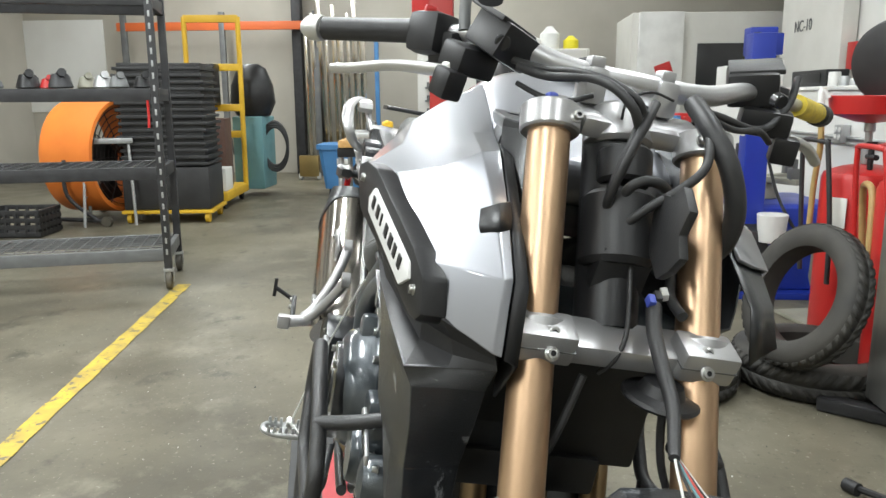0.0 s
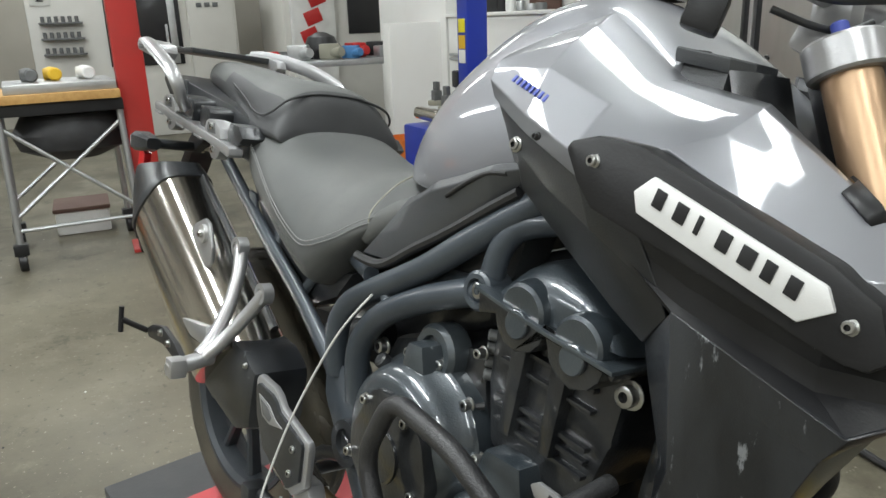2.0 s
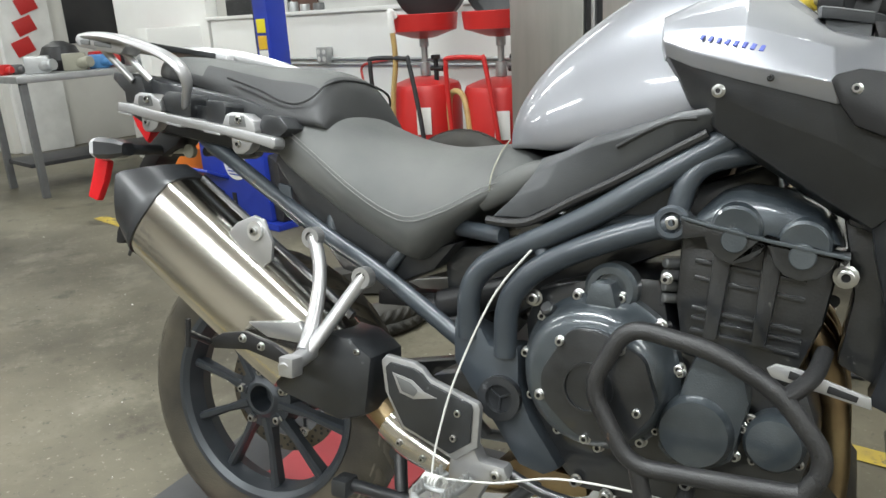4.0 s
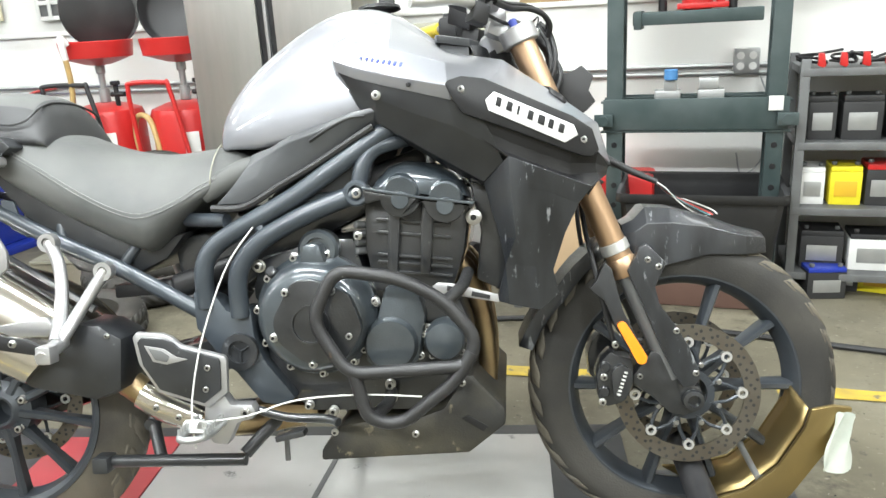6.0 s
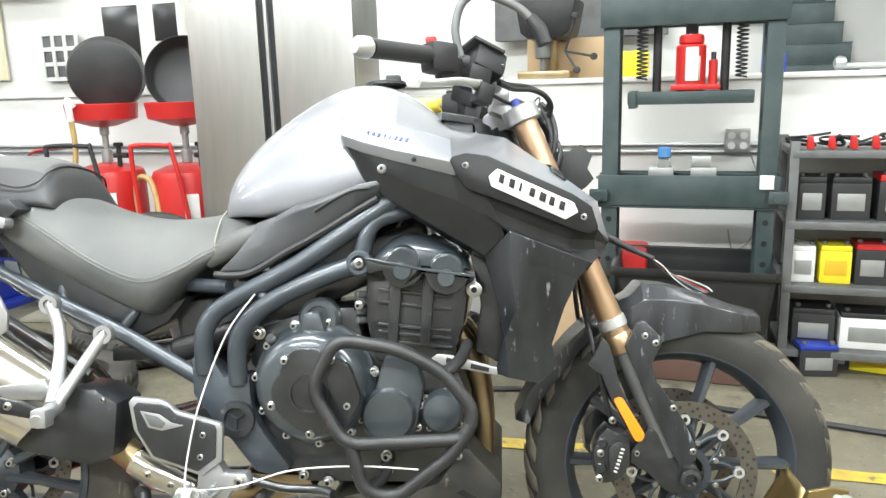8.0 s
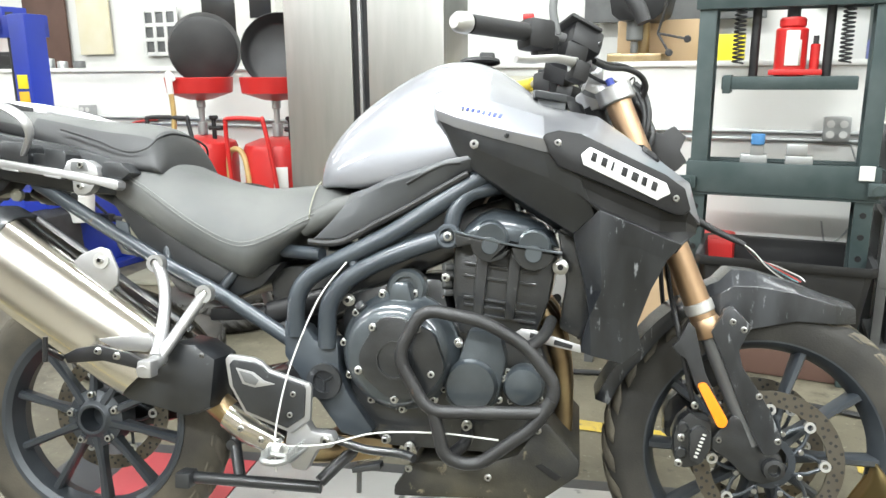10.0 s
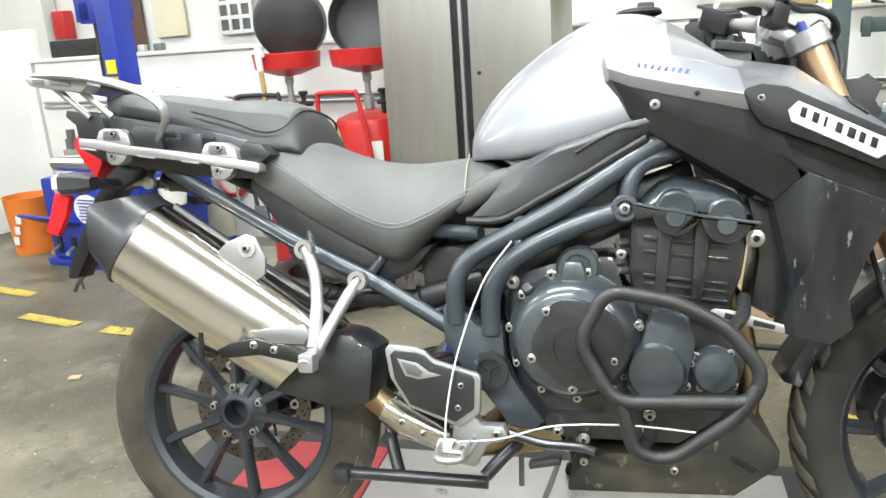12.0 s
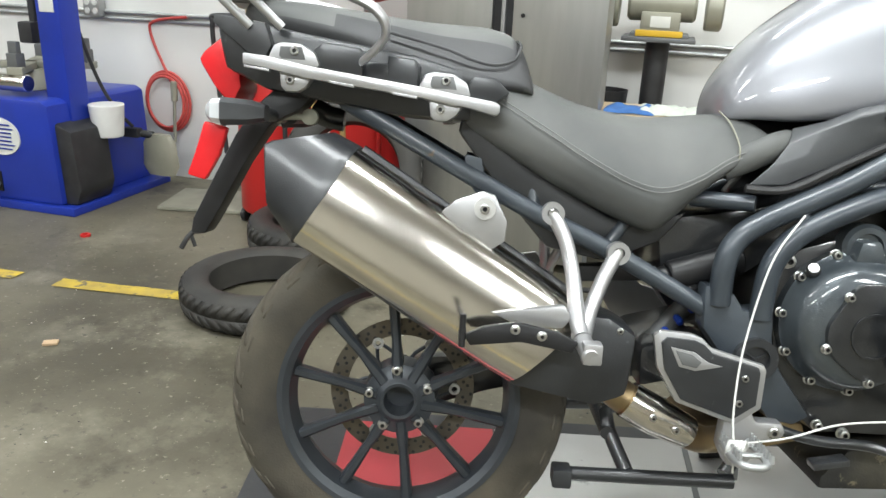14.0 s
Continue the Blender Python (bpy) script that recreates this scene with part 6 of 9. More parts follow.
    tube(bm, [flip(p) for p in ((0.555, -0.325, 0.345), (0.548, -0.40, 0.346), (0.556, -0.43, 0.347), (0.585, -0.432, 0.347), (0.60, -0.40, 0.346), (0.60, -0.325, 0.345))], 0.007, 10, 4)
    for k in range(8):
        y = -0.335 - 0.0125 * k
        for x in (0.551, 0.600):
            rod(bm, flip((x, y, 0.350)), flip((x, y, 0.364)), 0.0045, 6, 0.003)
    for y in (-0.35, -0.39):
        rod(bm, flip((0.552, y, 0.348)), flip((0.60, y, 0.348)), 0.005, 8)
    part("footrest", bm, "galv", step, "toothed steel footrest")
bm = bm_new()
tube(bm, [(0.65, -0.29, 0.36), (0.72, -0.30, 0.345), (0.80, -0.31, 0.345), (0.83, -0.325, 0.342)], 0.009, 12, 4)
box(bm, 0.735, -0.325, 0.318, 0.06, 0.03, 0.012, 0.003, pose(0, 0, 0, 0, -12, 0))
part("brake_pedal", bm, "engine_dark", bike, "dark rear brake pedal")
bm = bm_new()
tube(bm, [(0.668, -0.28, 0.728), (0.615, -0.30, 0.65), (0.572, -0.335, 0.52), (0.556, -0.36, 0.42), (0.556, -0.375, 0.36), (0.560, -0.375, 0.31)], 0.0019, 8, 8)
tube(bm, [(0.556, -0.38, 0.362), (0.65, -0.345, 0.362), (0.75, -0.335, 0.39), (0.88, -0.335, 0.40), (1.0, -0.345, 0.398)], 0.0019, 8, 8)
for k in range(5):
    tube(bm, [(0.548 + 0.006 * k, -0.37, 0.340), (0.543 + 0.006 * k, -0.385, 0.352), (0.548 + 0.006 * k, -0.38, 0.366), (0.556 + 0.006 * k, -0.37, 0.355)], 0.003, 6, 4, closed=True)
part("tie_wire", bm, "wire_white", bike, "white wire tying the brake pedal to the frame")

# swingarm, shock, centre stand, side stand
bm = bm_new()
prism(bm, [(0.60, 0.50), (0.40, 0.44), (0.12, 0.38), (0.02, 0.37), (-0.06, 0.33), (-0.05, 0.27), (0.02, 0.25), (0.14, 0.29), (0.40, 0.35), (0.60, 0.40)], 0.085, 0.15, 0.02)
prism(bm, [(0.60, 0.50), (0.44, 0.46), (0.44, 0.38), (0.60, 0.42)], -0.16, 0.16, 0.015)
part("swingarm", bm, "engine_dark", bike, "black single-sided swingarm")
bm = bm_new()
tube(bm, [(0.45 + 0.0026 * k, -0.06 + 0.034 * math.cos(k * 0.785), 0.41 + 0.0032 * k + 0.034 * 0.3 * math.sin(k * 0.785)) for k in range(40)], 0.007, 8, 2)
part("shock_spring", bm, "blue_spring", bike, "blue rear shock spring")
bm = bm_new()
rod(bm, (0.43, -0.06, 0.39), (0.58, -0.06, 0.58), 0.02, 14)
part("shock_body", bm, "grey_steel", bike, "grey shock damper")
bm = bm_new()
prism(bm, [(0.30, 0.600), (0.55, 0.615), (0.55, 0.585), (0.30, 0.570)], -0.12, -0.06, 0.006)
part("battery_tray", bm, "gloss_black", bike)
bm = bm_new()
tube(bm, [(0.30, -0.245, 0.233), (0.61, -0.245, 0.236)], 0.0135, 12, 1)
tube(bm, [(0.42, -0.235, 0.24), (0.385, -0.16, 0.33), (0.46, -0.14, 0.36)], 0.0135, 12, 3)
box(bm, 0.30, -0.25, 0.232, 0.035, 0.05, 0.035, 0.006)
tube(bm, [(0.60, -0.22, 0.24), (0.65, -0.18, 0.29), (0.70, -0.15, 0.32)], 0.014, 12, 3)
pair("centre_stand_leg", bm, "plastic", bike, "black centre stand folded up")
bm = bm_new()
tube(bm, [(0.385, -0.2, 0.30), (0.385, 0.2, 0.30)], 0.0125, 12, 1)
part("centre_stand_bar", bm, "plastic", bike)
bm = bm_new()
tube(bm, [(0.72, 0.19, 0.33), (0.735, 0.27, 0.20), (0.75, 0.345, 0.078)], 0.0125, 12, 3)
rod(bm, (0.752, 0.338, 0.070), (0.752, 0.352, 0.0765), 0.035, 16, bev=0.002)
part("side_stand", bm, "gloss_black", bike, "black side stand resting on the lift")
bm = bm_new()
rod(bm, (0.66, -0.10, 0.30), (0.66, -0.10, 0.185), 0.006, 10)
part("drain_hose", bm, "grey_steel", bike)
bm = bm_new()
prism(bm, [(0.62, 0.34), (0.75, 0.335), (0.76, 0.30), (0.66, 0.275), (0.58, 0.27), (0.55, 0.29)], -0.18, 0.1, 0.012)
part("collector_box", bm, "rusty", bike, "rust-brown exhaust collector")


# ---- workshop ----
def slab(name, u0, u1, v0, v1, z0, z1, mat, label, category, bev=0.003):
    bm = bm_new()
    box(bm, (u0 + u1) / 2, (v0 + v1) / 2, (z0 + z1) / 2, u1 - u0, v1 - v0, z1 - z0, bev)
    return single(name, bm, mat, ROOM, label, category, kind="structure")


slab("floor", -12, 8, -9, 9, -0.2, 0.0, "floor", "stained olive-grey sealed concrete floor", "floor", 0)
slab("ceiling", -12, 8, -9, 9, CEILING, CEILING + 0.1, "ceiling", "off-white ceiling over the workshop", "ceiling", 0)
WALL_V = 2.5
slab("wall_half", -4.05, 5.0, WALL_V, WALL_V + 0.16, 0.0, 1.19, "wall", "white-painted half wall with scuffs", "wall", 0.006)
slab("ledge", -4.08, 5.0, WALL_V - 0.02, WALL_V + 0.42, 1.19, 1.215, "wall", "white ledge on top of the half wall", "ledge", 0.005)
slab("wall_north", -6.6, 8.0, 3.6, 3.75, 0.0, CEILING, "wall", "white wall behind the ledge", "wall")
slab("wall_west", -9.75, -9.6, -9, 9, 0.0, CEILING, "beige", "beige block wall at the far end of the workshop", "wall")
slab("wall_south", -12, 8, -7.2, -7.0, 0.0, CEILING, "beige", "beige wall closing the workshop", "wall")
slab("wall_east", 6.0, 6.2, -9, 9, 0.0, CEILING, "beige", "beige wall closing the workshop", "wall")
slab("partition", -5.6, -4.09, WALL_V, WALL_V + 0.1, 0.0, 1.43, "wall", "low white partition beyond the half wall", "wall", 0.004)
slab("wall_return", -4.36, -4.2, 2.05, 3.6, 0.0, 1.16, "wall", "white end of the half wall", "wall", 0.006)
slab("wall_white", -9.6, -9.57, -7.0, -5.72, 0.95, 2.35, "wall", "white-painted panel on the end wall", "wall")
slab("wall_far", -9.6, -4.05, 7.4, 7.6, 0.0, CEILING, "beige", "beige wall beyond the machines", "wall")

# worn yellow floor lines
def line(points, width, label):
    bm = bm_new()
    rng = random.Random(5)
    for (x0, y0), (x1, y1) in zip(points, points[1:]):
        d = Vector((x1 - x0, y1 - y0, 0))
        n = Vector((-d.y, d.x, 0)).normalized() * width / 2
        k = max(2, int(d.length / 0.08))
        rows = []
        for i in range(k + 1):
            p = Vector((x0, y0, 0.004)) + d * i / k
            rows.append([p + n * (1 + rng.uniform(-0.12, 0.05)), p, p - n * (1 + rng.uniform(-0.12, 0.05))])
        skin(bm, rows)
    single("floor_line", bm, "line", Matrix.Translation((0, 0, FLOOR)), label, "floor marking", kind="structure")


line([(-2.70, -0.99), (-0.40, -1.20), (0.3, -1.27)], 0.085, "worn yellow line painted on the concrete")
line([(-3.2, 2.0), (-2.2, 1.74)], 0.08, "worn yellow line painted on the concrete")
line([(-2.0, 1.45), (-1.62, 1.36)], 0.07, "worn yellow line painted on the concrete")
line([(-1.44, 1.32), (-0.88, 1.25)], 0.075, "worn yellow line painted on the concrete")
line([(1.05, 0.935), (1.28, 0.90)], 0.07, "worn yellow line painted on the concrete")
line([(1.38, 0.885), (1.62, 0.85)], 0.07, "worn yellow line painted on the concrete")
line([(2.0, 0.76), (2.45, 0.67)], 0.07, "worn yellow line painted on the concrete")

# strip lights
for u, v in LAMPS:
    fx = thing("ceiling_light", at(u, v, CEILING - 0.07), "long white fluorescent strip light on the ceiling", "ceiling light", "strip lights")
    bm = bm_new()
    box(bm, 0, 0, 0.035, 2.5, 0.34, 0.06, 0.01)
    part("housing", bm, "white_plastic", fx)
    glass = bm_new()
    for y in (-0.09, 0.09):
        rod(glass, (-1.2, y, -0.025), (1.2, y, -0.025), 0.019, 12)
    me = mesh_of("tube", glass)
    if "tube_glow" not in M:
        M["tube_glow"] = glow("tube_glow", (0.95, 1.0, 1.0), 14.0)
    me.materials.append(M["tube_glow"])
    ob = new("tube", me)
    ob.parent = fx

# the lift under the motorcycle
lift = thing("motorcycle_lift", Matrix.Translation((0, 0, 0)), "low black lift with a worn steel deck and red end", "motorcycle lift")
bm = bm_new()
box(bm, 0.55, 0.13, -0.0195, 1.85, 0.76, 0.031, 0.006)
part("base", bm, "deck_black", lift, "black steel frame of the lift")
bm = bm_new()
box(bm, 0.74, 0.15, -0.0025, 1.06, 0.60, 0.005, 0.001)
part("deck_plate", bm, "deck_steel", lift, "worn bare steel deck plate")
bm = bm_new()
box(bm, 0.015, 0.15, -0.0025, 0.38, 0.60, 0.005, 0.001)
part("red_plate", bm, "deck_red", lift, "scratched red deck plate")
bm = bm_new()
box(bm, 0.67, 0.15, 0.0015, 0.014, 0.58, 0.003, 0.001, pose(0, 0, 0, 0, 0, -6))
part("seam", bm, "grey_steel", lift)
# wheel vice holding the front tyre
vice = thing("wheel_chock", Matrix.Translation((0, 0, 0)), "yellow zinc-plated wheel vice clamping the front tyre", "wheel chock")
CRADLE = [(1.519, 0.111), (1.604, 0.054), (1.697, 0.048), (1.766, 0.133), (1.824, 0.23), (1.866, 0.306), (1.868, 0.335), (1.831, 0.34), (1.788, 0.331), (1.78, 0.29), (1.733, 0.199), (1.669, 0.139), (1.586, 0.113)]
for y, s in ((-0.008, -1), (0.118, 1)):
    bm = bm_new()
    prism(bm, CRADLE, y, y + 0.010 * s, 0.003)
    part("jaw_plate", bm, "gold_zinc", vice)
bm = bm_new()
edge_line = CRADLE[6:8] + CRADLE[8:]
skin(bm, [[(x, y, z - 0.004) for y in (-0.004, 0.03, 0.08, 0.114)] for x, z in edge_line[2:]])
part("trough", bm, "gold_zinc", vice, solid=0.004)
bm = bm_new()
rod(bm, (1.567, -0.11, 0.152), (1.567, 0.20, 0.152), 0.03, 24, bev=0.003)
part("roller", bm, "black_metal", vice)
bm = bm_new()
ring(bm, 0.013, 0.031, -0.004, 0.004, (1.567, -0.111, 0.152), (0, 1, 0), 24)
part("roller_ring", bm, "paper", vice)
bm = bm_new()
box(bm, 1.66, 0.05, -0.005, 0.36, 0.40, 0.04, 0.004)
part("base_plate", bm, "deck_black", vice)
bm = bm_new()
rod(bm, (1.70, -0.005, 0.16), (1.70, 0.13, 0.16), 0.010, 14)
rod(bm, (1.70, 0.13, 0.16), (1.70, 0.15, 0.16), 0.022, 6)
part("clamp_screw", bm, "galv", vice)
bm = bm_new()
rows = []
for i in range(9):
    z = 0.33 - 0.017 * i
    rows.append([(1.835 + 0.006 * j + 0.006 * math.sin(i * 0.9 + j * 1.7) - 0.003 * i * (1 if j < 3 else -0.4), -0.03 + 0.012 * math.cos(j * 2.1 + 0.4 * i), z + 0.006 * math.sin(j * 2.0)) for j in range(6)])
skin(bm, rows)
single("hung_rag", bm, "cloth_white", Matrix(), "pale green rag hanging over the wheel vice", "rag", subdiv=1)

# stainless double-door cabinet
cab = thing("steel_cabinet", at(-0.21, 2.0, 0, 0), "tall brushed stainless steel cabinet with two doors against the half wall", "cabinet")
bm = bm_new()
box(bm, 0, -0.11, 1.02, 0.78, 0.24, 1.96, 0.008)
part("body", bm, "stainless", cab)
for x, w in ((-0.2175, 0.345), (0.2125, 0.355)):
    bm = bm_new()
    box(bm, x, -0.245, 1.03, w, 0.03, 1.92, 0.006)
    part("door", bm, "stainless", cab)
bm = bm_new()
box(bm, -0.005, -0.238, 1.03, 0.078, 0.022, 1.92, 0.004)
part("door_post", bm, "gloss_black", cab)
bm = bm_new()
box(bm, -0.001, -0.256, 1.03, 0.016, 0.02, 1.9, 0.004)
part("door_edge", bm, "alu_paint", cab, "bright steel edge strip")
bm = bm_new()
rod(bm, (0.075, -0.26, 1.03), (0.075, -0.266, 1.03), 0.008, 12)
part("lock", bm, "gloss_black", cab)

# oil drain stands
def oil_drain(u, v, turn, front, label):
    o = thing("oil_drain", at(u, v, 0, turn), label, "oil drain", "oil drains by the wall")
    bm = bm_new()
    lathe(bm, [(0, 0.06), (0.165, 0.06), (0.175, 0.075), (0.175, 0.80), (0.165, 0.825), (0.10, 0.85), (0.05, 0.86), (0, 0.86)], (0, 0, 0), seg=40)
    tank_o = part("tank", bm, "red", o, "red steel oil tank")
    bm = bm_new()
    box(bm, 0.11, -0.147, 0.66, 0.07, 0.004, 0.13, 0.001, pose(0, 0, 0, 0, 0, 36))
    part("sticker", bm, "paper", tank_o)
    bm = bm_new()
    rod(bm, (0, 0, 0.85), (0, 0, 1.10), 0.016, 16)
    rod(bm, (0, 0, 0.86), (0, 0, 0.93), 0.026, 16, bev=0.004)
    rod(bm, (0, 0, 1.0), (0, 0, 1.06), 0.023, 16, bev=0.004)
    part("riser_tube", bm, "galv", o)
    bm = bm_new()
    lathe(bm, [(0.02, 1.045), (0.06, 1.055), (0.145, 1.085), (0.162, 1.09), (0.171, 1.155), (0.172, 1.158), (0.174, 1.155), (0.165, 1.08), (0.06, 1.045), (0.02, 1.04)], (0, 0, 0), seg=44)
    part("pan", bm, "red", o, "red funnel pan")
    bm = bm_new()
    lathe(bm, [(0, 0.0), (0.15, 0.0), (0.175, 0.012), (0.185, 0.05), (0.190, 0.085), (0.186, 0.09), (0.178, 0.055), (0.16, 0.02), (0, 0.015)] if front else [(0, 0.09), (0.15, 0.085), (0.168, 0.07), (0.182, 0.01), (0.19, 0.0), (0.194, 0.004), (0.186, 0.06), (0.17, 0.095), (0, 0.105)], (0, 0.05, 1.29), (-0.45, 0.8, -0.25) if not front else (-0.55, 0.8, 0.14), 40)
    part("drip_dish", bm, "black_rubber", o, "black round drip dish standing in the pan")
    bm = bm_new()
    if front:
        tube(bm, [(0.0, -0.19, 1.145), (-0.005, -0.21, 1.18), (0.0, -0.215, 1.12), (-0.005, -0.20, 0.95), (-0.04, -0.2, 0.75), (-0.05, -0.2, 0.45)], 0.013, 12, 6)
    else:
        tube(bm, [(-0.20, -0.12, 0.45), (-0.21, -0.14, 0.70), (-0.17, -0.16, 0.80), (-0.10, -0.16, 0.78), (-0.06, -0.17, 0.60), (-0.05, -0.17, 0.40)], 0.014, 12, 6)
    part("hose", bm, "brass_hose", o, "tan drain hose")
    if front:
        bm = bm_new()
        tube(bm, [(0.0, -0.19, 1.145), (-0.005, -0.213, 1.178), (-0.001, -0.216, 1.13), (-0.002, -0.21, 1.08)], 0.016, 12, 5)
        part("hook", bm, "white_plastic", o)
    bm = bm_new()
    w = 0.12 if front else 0.10
    tube(bm, [(-0.04 - w, -0.18, 0.35), (-0.06 - w, -0.20, 0.80), (-0.06 - w, -0.205, 0.93), (-0.04 - w, -0.205, 0.96), (-0.06 + w, -0.205, 0.96), (-0.03 + w, -0.205, 0.93), (0.02 + w, -0.19, 0.60), (0.02 + w, -0.18, 0.35)], 0.011, 12, 6)
    part("handle", bm, "black_metal" if front else "red", o)
    bm = bm_new()
    rod(bm, (0.10, -0.03, 0.84), (0.10, -0.03, 0.95), 0.012, 12)
    rod(bm, (0.10, -0.03, 0.945), (0.10, -0.03, 0.965), 0.024, 14, bev=0.004)
    rod(bm, (0.07, -0.03, 0.90), (0.15, -0.03, 0.90), 0.012, 12)
    part("valve", bm, "gloss_black", o)
    for a in range(4):
        q = math.pi / 2 * a + 0.6
        bm = bm_new()
        rod(bm, (0.16 * math.cos(q) - 0.012, 0.16 * math.sin(q), 0.035), (0.16 * math.cos(q) + 0.012, 0.16 * math.sin(q), 0.035), 0.035, 16, bev=0.004)
        part("caster", bm, "gloss_black", o)
    return o


oil_drain(-1.33, 2.0, 0, True, "red waste-oil drain stand with a black dish in its pan")
oil_drain(-0.875, 2.03, 0, False, "red waste-oil drain stand with a red handle and tan hose")

# hydraulic shop press
press = thing("shop_press", at(1.48, 2.12), "dark green H-frame hydraulic shop press with a red bottle jack", "shop press")
for x in (-0.305, 0.305):
    for dy in (-0.07, 0.07):
        bm = bm_new()
        box(bm, x, dy, 0.80, 0.065, 0.012, 1.60, 0.003)
        up = part("upright", bm, "press", press)
        for k in range(9):
            bm = bm_new()
            rod(bm, (x, dy - 0.008, 0.12 + 0.085 * k), (x, dy + 0.008, 0.12 + 0.085 * k), 0.012, 12)
            part("pin_hole", bm, "gloss_black", up)
    bm = bm_new()
    box(bm, x + math.copysign(0.028, x), 0, 0.80, 0.010, 0.128, 1.60, 0.003)
    part("upright_web", bm, "press", press)
    bm = bm_new()
    box(bm, x, 0, 0.03, 0.09, 0.55, 0.06, 0.006)
    part("foot", bm, "press", press)
for dy in (-0.085, 0.085):
    bm = bm_new()
    box(bm, 0, dy, 1.47, 0.70, 0.014, 0.13, 0.003)
    part("head_beam", bm, "press", press)
for dy in (-0.088, 0.088):
    bm = bm_new()
    box(bm, 0, dy, 0.755, 0.70, 0.010, 0.125, 0.003)
    beam = part("table_beam", bm, "press", press)
    for z in (0.805, 0.685):
        bm = bm_new()
        box(bm, 0, dy * 0.8, z, 0.72, 0.03, 0.008, 0.002)
        part("flange", bm, "press", beam)
for x in (-0.345, 0.345):
    bm = bm_new()
    rod(bm, (x, -0.13, 0.735), (x, 0.13, 0.735), 0.02, 14)
    box(bm, x, -0.11, 0.735, 0.075, 0.02, 0.05, 0.004)
    part("bed_pin", bm, "press", press)
bm = bm_new()
box(bm, 0, 0, 1.125, 0.48, 0.14, 0.05, 0.005)
box(bm, -0.22, 0, 1.12, 0.03, 0.16, 0.07, 0.004)
part("moving_plate", bm, "press", press)
for x in (-0.13, 0.13):
    bm = bm_new()
    rod(bm, (x, 0, 1.13), (x, 0, 1.45), 0.017, 16)
    part("guide_rod", bm, "gloss_black", press)
for x in (-0.19, 0.19):
    bm = bm_new()
    tube(bm, [(x + 0.02 * math.cos(k * 1.05), 0.02 * math.sin(k * 1.05), 1.20 + 0.0027 * k) for k in range(84)], 0.004, 6, 2)
    part("return_spring", bm, "black_metal", press)
bm = bm_new()
rod(bm, (0, 0, 1.15), (0, 0, 1.33), 0.058, 28, bev=0.006)
rod(bm, (0, 0, 1.33), (0, 0, 1.37), 0.048, 24, bev=0.008)
box(bm, 0.02, 0, 1.165, 0.19, 0.12, 0.022, 0.006)
rod(bm, (0.085, -0.01, 1.17), (0.085, -0.01, 1.27), 0.017, 16, bev=0.003)
jack = part("bottle_jack", bm, "red", press, "red hydraulic bottle jack")
bm = bm_new()
skin(bm, [[(0.0592 * math.sin(a), -0.0592 * math.cos(a), z) for a in (-0.35, -0.1, 0.15, 0.4, 0.65)] for z in (1.19, 1.235, 1.24, 1.285)])
part("label_patch", bm, "paper", jack, "worn white paper label", solid=0.0008)
bm = bm_new()
rod(bm, (0, 0, 1.37), (0, 0, 1.44), 0.024, 18)
part("jack_ram", bm, "black_metal", jack)
bm = bm_new()
rod(bm, (0.085, -0.01, 1.27), (0.085, -0.01, 1.30), 0.010, 12)
part("pump_plunger", bm, "black_metal", jack)
bm = bm_new()
prism(bm, [(-0.02, 1.19), (0.028, 1.19), (0.028, 1.32), (-0.02, 1.32)], -0.0625, -0.054, 0.002)
part("jack_label", bm, "paper", jack, "white label on the jack")
bm = bm_new()
box(bm, 0.30, -0.105, 0.795, 0.052, 0.004, 0.055, 0.001)
part("label", bm, "paper", press)
for x, z, sx in ((-0.10, 0.825, 0.10), (-0.09, 0.865, 0.05), (0.065, 0.825, 0.10), (0.055, 0.87, 0.075)):
    bm = bm_new()
    box(bm, x, -0.03, z, sx, 0.07, 0.045, 0.005)
    single("steel_block", bm, "galv", at(1.48, 2.12), "small bright steel block on the press bed", "block", "blocks on the press bed")
bm = bm_new()
rod(bm, (-0.088, -0.068, 0.888), (-0.088, -0.068, 0.93), 0.026, 18, bev=0.003)
single("blue_tin", bm, "blue_bin", at(1.48, 2.12, -0.0), "small blue and white tin on the press bed", "tin")

# shelf rack of batteries
rackb = thing("battery_shelf", at(2.30, 2.27), "grey steel shelf unit loaded with used vehicle batteries", "shelf unit")
for x in (-0.42, 0.42):
    for y in (-0.19, 0.19):
        bm = bm_new()
        box(bm, x, y, 0.475, 0.035, 0.035, 0.95, 0.003)
        part("post", bm, "grey_steel", rackb)
for z in (0.09, 0.36, 0.62, 0.90):
    bm = bm_new()
    box(bm, 0, 0, z, 0.86, 0.42, 0.03, 0.003)
    part("shelf", bm, "grey_steel", rackb)


